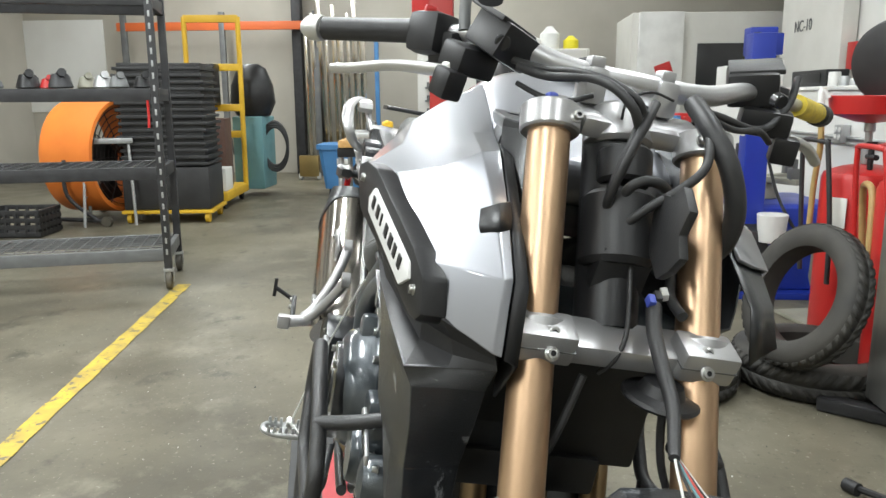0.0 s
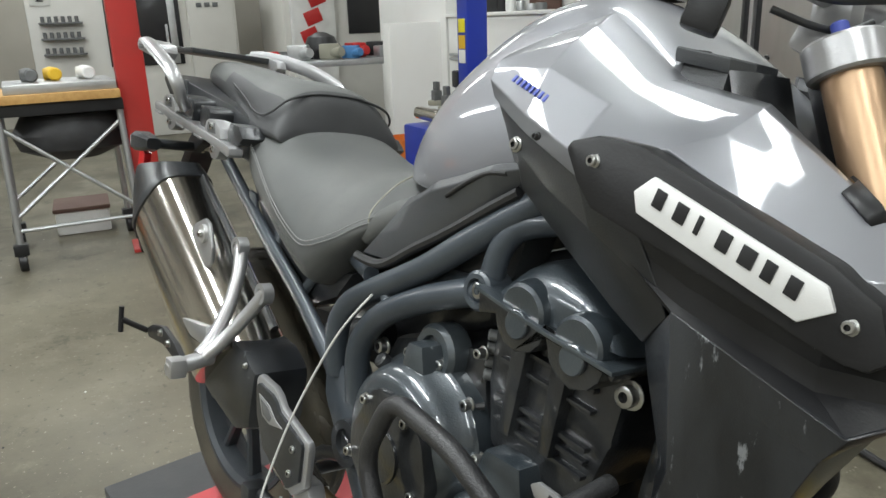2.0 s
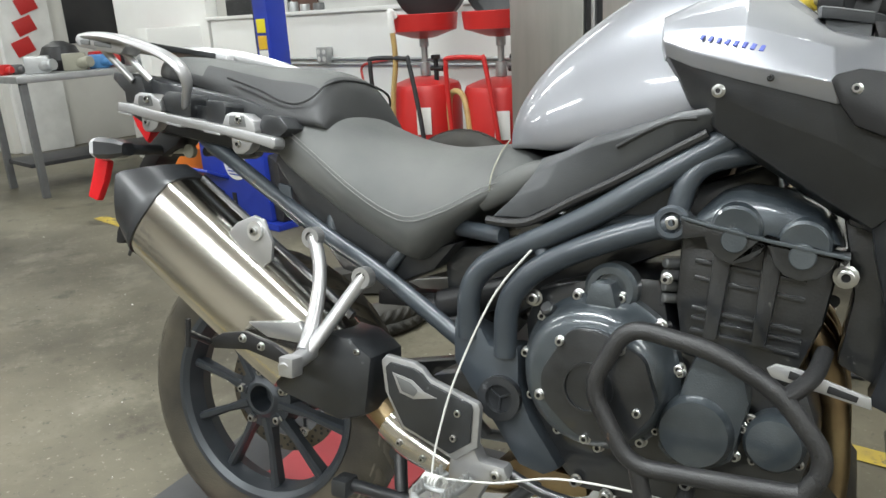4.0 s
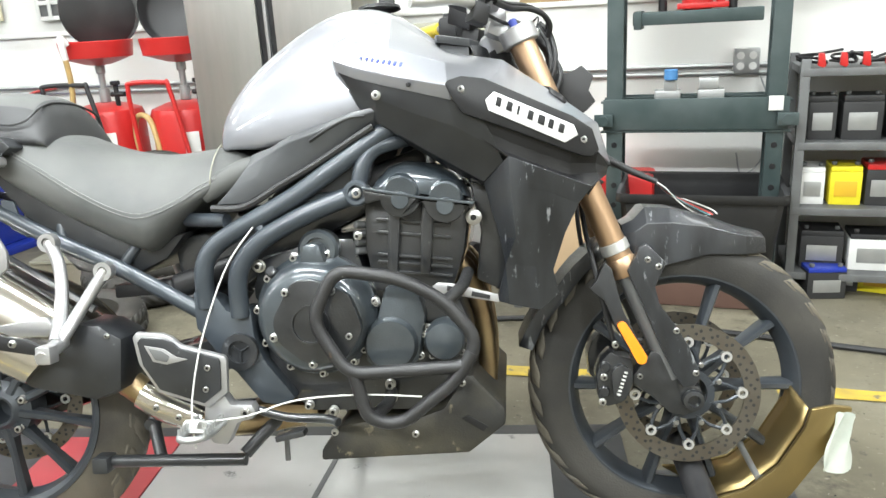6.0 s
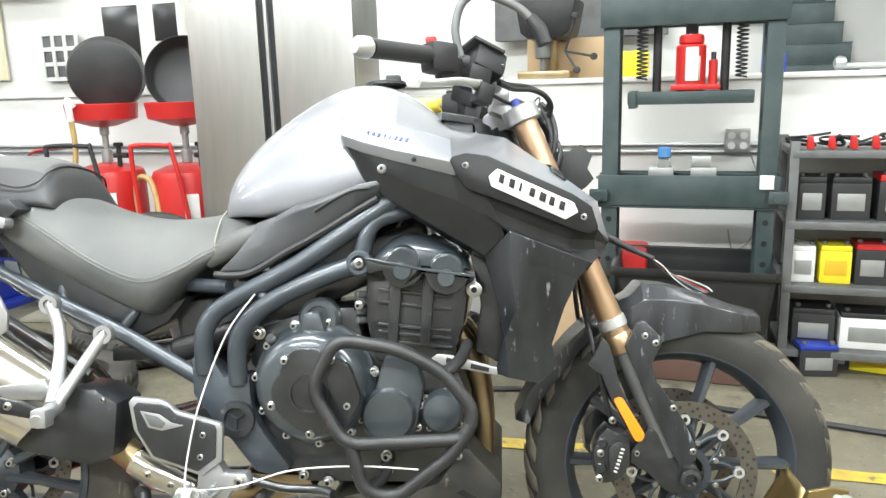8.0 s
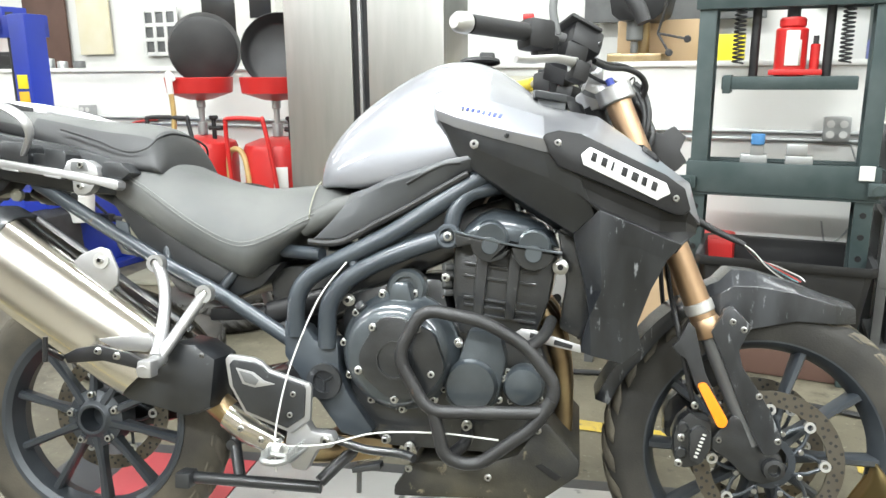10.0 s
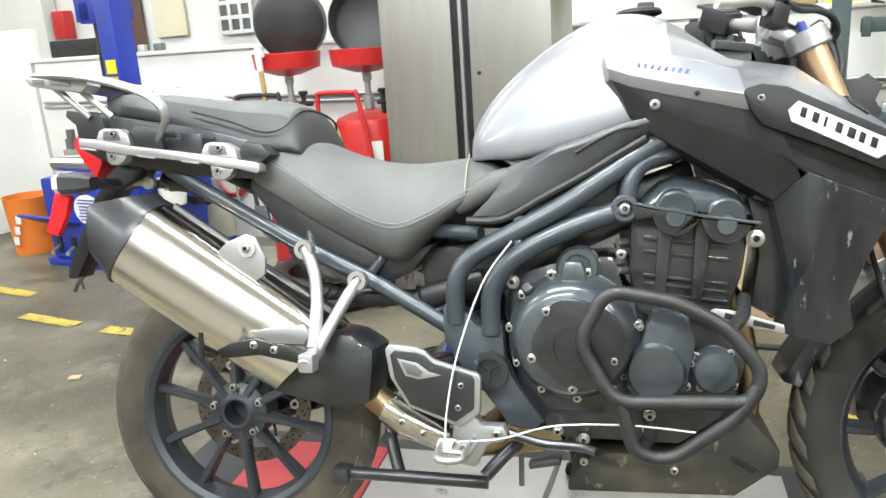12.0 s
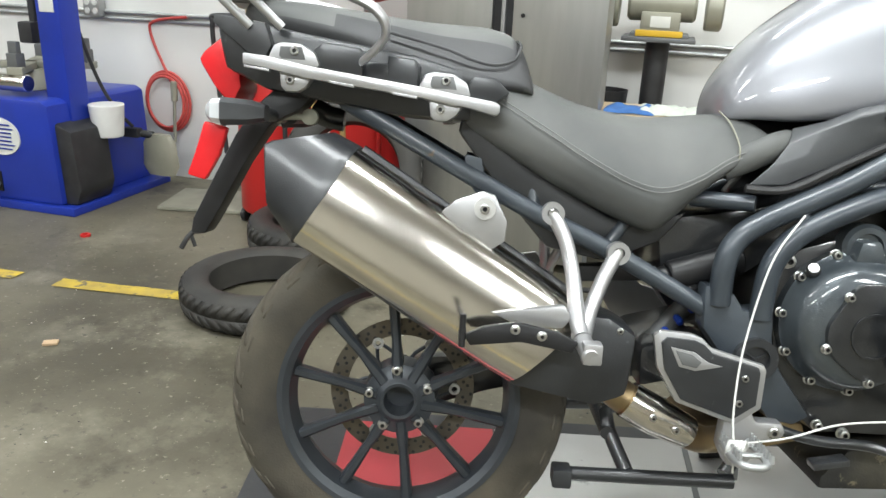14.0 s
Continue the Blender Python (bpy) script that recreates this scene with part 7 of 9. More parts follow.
def battery(u, v, z, sx, sy, sz, body, top, label, turn=0.0):
    b = thing("battery", at(u, v, z, turn), label, "battery", "used batteries")
    bm = bm_new()
    box(bm, 0, 0, sz * 0.43, sx, sy, sz * 0.86, 0.005)
    part("case", bm, body, b)
    bm = bm_new()
    box(bm, 0, 0, sz * 0.93, sx * 0.98, sy * 0.98, sz * 0.14, 0.005)
    part("lid", bm, top, b)
    for s in (-1, 1):
        bm = bm_new()
        rod(bm, (s * sx * 0.36, -sy * 0.25, sz), (s * sx * 0.36, -sy * 0.25, sz + 0.014), 0.010, 12, bev=0.002)
        part("terminal", bm, "grey_steel", b)
    bm = bm_new()
    box(bm, 0, -sy / 2 - 0.001, sz * 0.42, sx * 0.7, 0.003, sz * 0.4, 0.001)
    part("label_patch", bm, "galv" if body != "yellow" else "yellow_paint", b)


B1, B2, B3 = "black_rubber", "yellow", "red"
for u, z, sx, sz, body, top in ((2.16, 0.635, 0.10, 0.17, B1, B1), (2.30, 0.635, 0.14, 0.17, B1, B1), (2.48, 0.635, 0.17, 0.18, B1, B3), (2.68, 0.635, 0.18, 0.17, B1, B1),
                                (2.145, 0.375, 0.09, 0.15, "white_plastic", "white_plastic"), (2.265, 0.375, 0.115, 0.155, B2, B2), (2.395, 0.375, 0.12, 0.165, B1, B3), (2.54, 0.375, 0.15, 0.17, B1, B1), (2.72, 0.375, 0.16, 0.17, "white_plastic", B1),
                                (2.20, 0.105, 0.16, 0.16, B1, B1), (2.40, 0.105, 0.20, 0.15, "white_plastic", B1), (2.64, 0.105, 0.22, 0.16, "white_plastic", B1)):
    battery(u - 0.20, 2.20, z, sx, 0.15, sz, body, top, "used yellow motorcycle battery on the shelf" if body == B2 else "used vehicle battery on the shelf")
battery(2.01, 2.10, 0.0, 0.15, 0.10, 0.13, B1, "blue", "black battery with a blue top on the floor", 12)
battery(2.10, 2.22, 0.0, 0.12, 0.12, 0.12, B1, B1, "black battery on the floor", -8)
battery(2.24, 2.20, 0.0, 0.16, 0.10, 0.13, B2, B2, "yellow battery on the floor", -14)
rng = random.Random(23)
for k in range(11):
    bm = bm_new()
    u = 1.93 + 0.075 * k
    tube(bm, [(u + rng.uniform(-0.09, 0.11), 2.16 + rng.uniform(-0.10, 0.08), 0.922 + rng.uniform(0.0, 0.055)) for q in range(7)], 0.0055, 8, 5)
    cable = single("jumper_cable", bm, "gloss_black", ROOM, "tangled black battery cable with clamps on the shelf", "cable", "cables on the shelf")
    if k < 4 or k == 8:
        bm = bm_new()
        prism(bm, [(u - 0.010, 0.972), (u + 0.010, 0.970), (u + 0.018, 0.922), (u + 0.008, 0.917), (u - 0.012, 0.925)], 2.06, 2.08, 0.004)
        part("clamp", bm, "yellow_paint" if k == 8 else "red", cable, "coloured spring clamp")

# black tub and boxes behind the front wheel
tub = thing("storage_tub", at(1.52, 2.05, 0.0), "black plastic storage tub under the press", "tub")
bm = bm_new()
loop = lambda w, d, z: [(w * a, d * b, z) for a, b in ((-1, -0.9), (-0.93, -1), (0.93, -1), (1, -0.9), (1, 0.9), (0.93, 1), (-0.93, 1), (-1, 0.9), (-1, -0.9))]
skin(bm, [loop(0.26, 0.185, 0.16), loop(0.30, 0.21, 0.47), loop(0.316, 0.222, 0.475), loop(0.318, 0.224, 0.44)])
part("shell", bm, "black_rubber", tub, solid=0.006)
bm = bm_new()
box(bm, 0, 0, 0.164, 0.53, 0.38, 0.008, 0.002)
part("bottom", bm, "black_rubber", tub)
bm = bm_new()
box(bm, 0, 0, 0.08, 0.5, 0.36, 0.152, 0.004)
single("wooden_crate", bm, "brown", at(1.52, 2.05), "dark wooden crate under the tub", "crate")
bm = bm_new()
box(bm, 0, 0, 0.21, 0.30, 0.35, 0.42, 0.005)
single("cardboard_box", bm, "card", at(0.98, 2.0, 0, 8), "brown cardboard box by the wall", "box")
bm = bm_new()
box(bm, 0, 0, 0.235, 0.34, 0.22, 0.47, 0.03)
single("red_case", bm, "red", at(1.16, 2.3, 0, 0), "dull red plastic case by the wall", "case")

# conduit, outlets, air hose on the half wall
bm = bm_new()
rod(bm, (-4.0, WALL_V - 0.012, 0.905), (5.0, WALL_V - 0.012, 0.905), 0.011, 12)
rod(bm, (-4.0, WALL_V - 0.012, 0.872), (5.0, WALL_V - 0.012, 0.872), 0.011, 12)
single("conduit", bm, "galv", ROOM, "two thin grey conduits running along the half wall", "conduit", kind="structure")
for u, z in ((1.69, 0.925), (-2.68, 0.93)):
    o = thing("power_outlet", at(u, WALL_V - 0.03, z), "grey metal four-socket outlet on the conduit", "outlet", "wall outlets")
    bm = bm_new()
    box(bm, 0, 0, 0, 0.105, 0.055, 0.105, 0.006)
    part("box", bm, "galv", o)
    for dx in (-0.025, 0.025):
        for dz in (-0.022, 0.022):
            bm = bm_new()
            rod(bm, (dx, -0.026, dz), (dx, -0.031, dz), 0.016, 16)
            part("socket", bm, "white_plastic", o)
bm = bm_new()
tube(bm, [(1.75, WALL_V - 0.02, 0.86), (1.80, WALL_V - 0.03, 0.70), (1.78, WALL_V - 0.02, 0.50), (1.70, WALL_V - 0.02, 0.42), (1.67, WALL_V - 0.02, 0.52)], 0.004, 6)
single("extension_cable", bm, "galv", ROOM, "thin grey cable hanging from the outlet", "cable")
bm = bm_new()
tube(bm, [(-2.10, WALL_V - 0.03, 0.90), (-2.30, WALL_V - 0.03, 0.87), (-2.33, WALL_V - 0.03, 0.80), (-2.24, WALL_V - 0.04, 0.60), (-2.20, WALL_V - 0.04, 0.52)], 0.008, 10)
for k in range(3):
    tube(bm, [(-2.25 + (0.14 - 0.012 * k) * math.cos(a), WALL_V - 0.035 - 0.012 * k, 0.44 + (0.165 - 0.012 * k) * math.sin(a)) for a in (2 * math.pi * j / 14 for j in range(14))], 0.008, 10, 3, closed=True)
single("air_hose", bm, "red_hose", ROOM, "coiled red air hose hanging on the half wall", "hose")
bm = bm_new()
rod(bm, (-2.18, WALL_V - 0.07, 0.54), (-2.20, WALL_V - 0.07, 0.22), 0.009, 10)
rod(bm, (-2.18, WALL_V - 0.07, 0.56), (-2.185, WALL_V - 0.07, 0.45), 0.018, 12, bev=0.004)
single("air_gun", bm, "olive", ROOM, "air gun wand hanging on the hose", "air gun")


# tyre changer
tc = thing("tyre_changer", at(-2.66, 2.05), "blue tyre changer with a white oval mark and tall column", "tyre changer")
bm = bm_new()
prism(bm, [(-0.34, 0.04), (-0.34, 0.53), (0.30, 0.54), (0.34, 0.52), (0.36, 0.04)], -0.40, 0.30, 0.02)
part("cabinet", bm, "blue", tc)
bm = bm_new()
box(bm, 0.03, -0.04, 0.02, 0.82, 0.76, 0.04, 0.006)
part("base", bm, "blue", tc)
bm = bm_new()
prism(bm, [(0.27, 0.04), (0.27, 0.42), (0.33, 0.44), (0.43, 0.40), (0.45, 0.12), (0.42, 0.04)], -0.37, -0.12, 0.02)
part("pedal_housing", bm, "black_metal", tc, "dark slotted side housing")
for x, z, w, h in ((-0.26, 0.13, 0.04, 0.10), (-0.13, 0.13, 0.04, 0.10), (0.0, 0.13, 0.04, 0.10), (0.02, 0.47, 0.03, 0.06)):
    bm = bm_new()
    box(bm, x, -0.402, z, w, 0.008, h, 0.003)
    part("slot", bm, "gloss_black", tc)
for k in range(3):
    bm = bm_new()
    rod(bm, (-0.26 + 0.13 * k, -0.41, 0.12), (-0.20 + 0.13 * k, -0.50, 0.11), 0.012, 10)
    part("pedal", bm, "galv", tc)
bm = bm_new()
box(bm, -0.22, -0.47, 0.30, 0.36, 0.16, 0.018, 0.006, pose(0, 0, 0, -25, 0, 0))
part("tray", bm, "blue", tc)
bm = bm_new()
lathe(bm, [(0, 0), (0.115, 0), (0.115, 0.006), (0, 0.006)], (0.05, -0.40, 0.355), (0, -1, 0), 40, 0.78)
oval = part("maker_mark", bm, "paper", tc, "white oval maker's mark with dark stripes, no letters")
bm = bm_new()
for k in range(7):
    z = 0.297 + 0.0193 * k
    w = 0.10 * math.sqrt(max(0.05, 1 - ((z - 0.355) / 0.086) ** 2)) if abs(k - 3) > 1 else 0.075
    box(bm, 0.05, -0.408, z, 2 * w * 0.9, 0.004, 0.007, 0.001)
part("mark_stripes", bm, "blue", oval)
bm = bm_new()
rod(bm, (-0.05, -0.05, 0.53), (-0.05, -0.05, 0.64), 0.12, 28, 0.10, bev=0.01)
for k in range(2):
    a = math.pi / 2 * k
    box(bm, -0.05, -0.05, 0.655, 0.62, 0.07, 0.035, 0.006, pose(0, 0, 0, 0, 0, 30 + 90 * k))
part("turntable", bm, "olive", tc, "greasy steel turntable")
for k in range(4):
    a = radians(30 + 90 * k)
    bm = bm_new()
    x, y = -0.05 + 0.26 * math.cos(a), -0.05 + 0.26 * math.sin(a)
    box(bm, x, y, 0.70, 0.06, 0.055, 0.07, 0.006)
    box(bm, x, y, 0.76, 0.05, 0.03, 0.06, 0.005)
    part("clamp_jaw", bm, "grey_steel", tc)
bm = bm_new()
rod(bm, (-0.30, -0.30, 0.60), (0.16, -0.30, 0.60), 0.042, 20, bev=0.006)
part("air_cylinder", bm, "steel", tc, "bright air cylinder")
bm = bm_new()
box(bm, 0.29, -0.20, 0.85, 0.13, 0.13, 1.30, 0.008)
part("column", bm, "blue", tc)
bm = bm_new()
box(bm, 0.18, -0.15, 1.44, 0.30, 0.12, 0.12, 0.008)
box(bm, 0.06, -0.13, 1.47, 0.12, 0.16, 0.16, 0.01)
part("arm", bm, "blue", tc)
bm = bm_new()
rod(bm, (0.12, -0.17, 0.82), (0.12, -0.17, 1.52), 0.022, 14)
box(bm, 0.12, -0.19, 0.83, 0.08, 0.10, 0.10, 0.012)
part("mount_head", bm, "black_metal", tc)
for z, mt in ((1.20, "yellow"), (1.11, "yellow_paint"), (1.03, "paper")):
    bm = bm_new()
    box(bm, 0.29, -0.2675, z - 0.06, 0.08, 0.004, 0.075, 0.001)
    part("warning_sticker", bm, mt, tc)
bm = bm_new()
tube(bm, [(0.34, -0.15, 0.88), (0.37, -0.08, 0.62), (0.40, 0.0, 0.45), (0.44, 0.06, 0.36)], 0.009, 8)
rod(bm, (0.30, 0.05, 0.34), (0.52, 0.12, 0.31), 0.02, 14, bev=0.004)
box(bm, 0.42, 0.08, 0.325, 0.09, 0.05, 0.05, 0.008)
part("bead_breaker_arm", bm, "black_metal", tc)
bm = bm_new()
rod(bm, (0.0, 0.0, 0.0), (0.0, 0.0, 0.16), 0.07, 24, 0.085, bev=0.004)
single("white_bucket", bm, "white_plastic", at(-2.23, 1.94, 0.34), "small grimy white bucket hung on the tyre changer", "bucket")
bm = bm_new()
loft(bm, [[(0.55 + r * math.cos(a), 0.12 + r * 0.3 * math.sin(a), z - 0.18) for a in (2 * math.pi * k / 16 for k in range(16))] for z, r in ((0.28, 0.08), (0.33, 0.11), (0.45, 0.10), (0.50, 0.07))])
part("bead_shoe", bm, "olive", tc, "oily steel bead breaker shoe")
bm = bm_new()
box(bm, -1.76, 2.11, 0.012, 0.46, 0.36, 0.02, 0.006, pose(0, 0, 0, 0, 0, 12))
single("floor_mat", bm, "olive", ROOM, "dusty grey kneeling board on the floor", "mat")

# loose tyres
def loose_tyre(m, r, half, label, rim=0.62):
    t = thing("tyre", m, label, "tyre", "loose tyres")
    bm = bm_new()
    prof = []
    for k in range(17):
        a = 2 * math.pi * k / 16
        prof.append((r * (0.5 + rim / 2) + r * (0.5 - rim / 2) * math.copysign(abs(math.cos(a)) ** 0.7, math.cos(a)), half * math.copysign(abs(math.sin(a)) ** 0.8, math.sin(a))))
    lathe(bm, [p for p in prof if p[0] > r * rim * 1.04], (0, 0, 0), seg=56)
    part("carcass", bm, "rubber_clean", t, solid=0.008)
    bm = bm_new()
    for k in range(44):
        a = 2 * math.pi * k / 44
        for s in (-1, 1):
            skin(bm, [[(rr * math.cos(a + sw + q), rr * math.sin(a + sw + q), s * z) for q in (-0.045, 0.045)] for rr, z, sw in ((r * 1.003, half * 0.08, 0), (r * 0.997, half * 0.45, 0.06), (r * 0.975, half * 0.75, 0.11))])
    part("tread", bm, "rubber_clean", t, solid=0.004)
    return t


loose_tyre(at(-0.88, 1.06, 0.066), 0.305, 0.065, "worn black motorcycle tyre lying flat on the floor")
loose_tyre(at(-0.95, 1.70, 0.078), 0.33, 0.077, "wide worn black tyre lying flat by the wall")
loose_tyre(at(-0.75, 1.55, 0.41) @ Vector((0, 0, 1)).rotation_difference(Vector((0.30, -0.87, 0.36))).to_matrix().to_4x4(), 0.285, 0.055, "worn black tyre leaning on another tyre")
bm = bm_new()
box(bm, 0, 0, 0.03, 0.5, 0.07, 0.05, 0.008)
single("black_bar", bm, "black_metal", at(-0.50, 1.80, 0, 55), "short black steel bar on the floor", "bar")
bm = bm_new()
tube(bm, [(0, 0, 0.02), (0.12, 0.06, 0.035), (0.3, 0.12, 0.03), (0.6, 0.1, 0.012), (1.2, 0.2, 0.012), (2.4, 0.05, 0.012)], 0.011, 8)
rod(bm, (-0.03, -0.02, 0.018), (0.01, 0.0, 0.02), 0.02, 12)
single("floor_cable", bm, "hose", at(0.0, 1.45), "black power cable across the floor", "cable")

# bench grinder on its stand, workboard with rags
gr = thing("bench_grinder", at(0.36, 2.26, -0.045), "grey bench grinder on a dark pedestal with an orange strip", "bench grinder")
bm = bm_new()
rod(bm, (0, 0, 0.11), (0, 0, 0.98), 0.05, 20)
rod(bm, (0, 0, 0.08), (0, 0, 0.11), 0.2, 28, bev=0.006)
rod(bm, (0, 0, 0.60), (0, 0, 0.63), 0.10, 20, bev=0.006)
part("pedestal", bm, "black_metal", gr)
bm = bm_new()
box(bm, 0, -0.02, 0.99, 0.30, 0.22, 0.02, 0.006)
box(bm, 0.0, -0.03, 1.005, 0.24, 0.16, 0.02, 0.004)
part("table", bm, "grey_steel", gr)
bm = bm_new()
box(bm, 0, -0.115, 1.015, 0.19, 0.01, 0.025, 0.004)
part("orange_strip", bm, "yellow_paint", gr)
bm = bm_new()
rod(bm, (-0.14, 0, 1.13), (0.14, 0, 1.13), 0.07, 24, bev=0.012)
box(bm, 0, -0.02, 1.06, 0.16, 0.12, 0.08, 0.01)
part("motor", bm, "olive", gr)
for x in (-0.21, 0.21):
    bm = bm_new()
    rod(bm, (x - 0.035, 0, 1.12), (x + 0.035, 0, 1.12), 0.09, 24, bev=0.008)
    part("wheel_guard", bm, "olive", gr)
bm = bm_new()
box(bm, 0, -0.083, 1.06, 0.08, 0.004, 0.045, 0.002)
part("switch_plate", bm, "paper", gr)
bm = bm_new()
lathe(bm, [(0, 0.70), (0.085, 0.70), (0.095, 0.72), (0.10, 0.78), (0.092, 0.78), (0.085, 0.72), (0, 0.715)], (-0.20, 0.02, -0.02), seg=24)
part("water_pot", bm, "black_metal", gr)
brd = thing("work_table", at(0.50, 1.92, 0.085), "low table with a bare plywood top", "table")
bm = bm_new()
box(bm, 0, 0, 0.585, 0.75, 0.42, 0.02, 0.003)
part("top", bm, "ply", brd)
for x in (-0.32, 0.32):
    for y in (-0.16, 0.16):
        bm = bm_new()
        box(bm, x, y, 0.245, 0.035, 0.035, 0.66, 0.003)
        part("leg", bm, "grey_steel", brd)
for u, v, mt, lab, sd in ((0.29, 1.90, "cloth_blue", "crumpled blue rag", 3), (0.42, 1.92, "cloth_white", "crumpled white and green rag", 8), (0.57, 1.94, "cloth_white", "crumpled pale rag", 12)):
    bm = bm_new()
    rng = random.Random(sd)
    rows = []
    for i in range(12):
        row = []
        for j in range(12):
            x, y = (i - 5.5) * 0.018, (j - 5.5) * 0.015
            h = 0.012 + 0.05 * max(0, noise.noise(Vector((x * 22 + sd, y * 22, sd)))) + 0.015 * abs(noise.noise(Vector((x * 60, y * 60, sd))))
            row.append((x + rng.uniform(-0.003, 0.003), y, h * (1 if 0 < i < 11 and 0 < j < 11 else 0.2)))
        rows.append(row)
    skin(bm, rows)
    single("rag", bm, mt, at(u, v, 0.68), lab + " on the plywood top", "rag", "rags", subdiv=1)

# pillar drill behind the handlebar
dr = thing("pillar_drill", at(0.80, 2.72, 1.215), "grey pillar drill standing on the ledge", "drill")
bm = bm_new()
box(bm, 0, 0.02, 0.02, 0.26, 0.32, 0.04, 0.01)
rod(bm, (0, 0.08, 0.03), (0, 0.08, 0.75), 0.036, 18)
part("column", bm, "rusty", dr)
bm = bm_new()
prism(bm, [(-0.12, 0.22), (-0.15, 0.38), (0.15, 0.38), (0.12, 0.22), (0.08, 0.19), (-0.08, 0.19)], -0.12, 0.22, 0.015)
part("head", bm, "gloss_black", dr)
bm = bm_new()
rod(bm, (-0.02, -0.03, 0.10), (-0.02, -0.03, 0.20), 0.04, 18, bev=0.006)
rod(bm, (-0.02, -0.03, 0.04), (-0.02, -0.03, 0.10), 0.018, 14)
part("quill", bm, "grey_steel", dr)
for k, (dx, dz) in enumerate(((0.05, 0.16), (0.06, -0.09), (0.14, -0.03))):
    bm = bm_new()
    rod(bm, (0.10, -0.10, 0.13), (0.10 + dx, -0.13, 0.13 + dz), 0.006, 8)
    rod(bm, (0.10 + dx, -0.142, 0.13 + dz), (0.10 + dx, -0.112, 0.13 + dz), 0.017, 14, bev=0.006)
    part("feed_lever", bm, "black_metal", dr)

# things along the ledge and on the wall behind it
def board(name, u0, u1, z0, z1, mat, label, cat, v=3.57, th=0.02):
    bm = bm_new()
    box(bm, (u0 + u1) / 2, v, (z0 + z1) / 2, u1 - u0, th, z1 - z0, 0.004)
    return single(name, bm, mat, ROOM, label, cat)


board("stained_board", -3.92, -3.57, 1.33, 2.2, "stained", "yellow-stained white board standing behind the ledge", "board")
board("dark_panel", -4.55, -4.05, 1.22, 2.2, "brown", "dark brown panel standing behind the ledge", "board")
gp = thing("vent_panel", at(-3.03, 3.55, 1.49), "white panel with nine square openings", "panel")
for k in (-0.165, -0.055, 0.055, 0.165):
    bm = bm_new()
    box(bm, k, 0, 0, 0.03, 0.012, 0.36, 0.003)
    part("upright_bar", bm, "white_plastic", gp)
    bm = bm_new()
    box(bm, 0, 0.002, k, 0.36, 0.010, 0.03, 0.003)
    part("cross_bar", bm, "white_plastic", gp)
bm = bm_new()
box(bm, 0, 0.012, 0, 0.34, 0.006, 0.34, 0.002)
part("backing", bm, "grey_steel", gp)
board("black_screen", -2.60, -2.15, 1.36, 1.82, "dark_glass", "black flat screen hung on the white wall", "screen", 3.56, 0.04)
ip = thing("instrument_panel", at(-1.93, 3.4, 1.215), "beige electronic test instrument on the ledge", "instrument")
bm = bm_new()
box(bm, 0, 0, 0.32, 0.34, 0.2, 0.64, 0.008)
part("case", bm, "machine_white", ip)
bm = bm_new()
box(bm, 0.05, -0.102, 0.45, 0.18, 0.008, 0.24, 0.004)
part("display", bm, "dark_glass", ip)
bm = bm_new()
for k in range(8):
    box(bm, 0.0 + 0.04 * (k % 4), -0.104, 0.20 - 0.05 * (k // 4), 0.028, 0.008, 0.03, 0.003)
part("keys", bm, "blue_bin", ip)
for k, (u, r, h, mt) in enumerate(((-3.85, 0.03, 0.06, "galv"), (-3.62, 0.045, 0.07, "galv"), (-3.48, 0.05, 0.06, "galv"), (-3.36, 0.04, 0.10, "white_plastic"), (-3.27, 0.035, 0.07, "galv"), (-3.18, 0.035, 0.05, "galv"), (-2.95, 0.04, 0.05, "grey_steel"))):
    bm = bm_new()
    lathe(bm, [(0, 0), (r, 0), (r, h * 0.85), (r * 0.92, h), (0, h)], (0, 0, 0), seg=20)
    single("jar", bm, mt, at(u, 2.68 + 0.03 * (k % 3), 1.215), "small jar or cup on the ledge", "jar", "jars on the ledge")
board("cardboard_sheet", 0.66, 1.06, 1.215, 1.42, "card", "brown cardboard box behind the drill", "box", 2.98, 0.2)
board("grey_panel", 0.35, 1.35, 1.45, 2.3, "grey_steel", "grey electrical cabinet on the white wall", "cabinet", 3.5, 0.12)
for k in range(5):
    slab("stair_%d" % (k + 1), 2.75 - 0.13 * k, 3.9, 3.0, 3.6, 1.215 + 0.16 * k, 1.375 + 0.16 * k, "black_metal", "black stair tread rising behind the ledge", "stair")
toolbox = board("yellow_tool_case", 1.10, 1.28, 1.215, 1.34, "yellow", "yellow tool case on the ledge", "tool case", 2.85, 0.14)
board("blue_power_tool", 1.80, 1.90, 1.215, 1.30, "blue", "blue power tool on the ledge", "power tool", 2.80, 0.12)
board("green_pegboard", 1.60, 1.95, 1.5, 2.3, "teal", "teal perforated board on the wall", "pegboard", 3.56, 0.02)
bm = bm_new()
rod(bm, (0, 0, 0.02), (0.16, 0.02, 0.02), 0.014, 12)
lathe(bm, [(0, -0.03), (0.026, -0.02), (0.032, 0.0), (0.026, 0.02), (0, 0.03)], (-0.02, 0, 0.032), (1, 0, 0), 16)
single("ratchet", bm, "galv", at(2.12, 2.6, 1.215), "steel ratchet lying on the ledge", "ratchet")
stairs = thing("stepped_rack", ROOM, "dark grey stepped steel rack against the white wall", "rack")
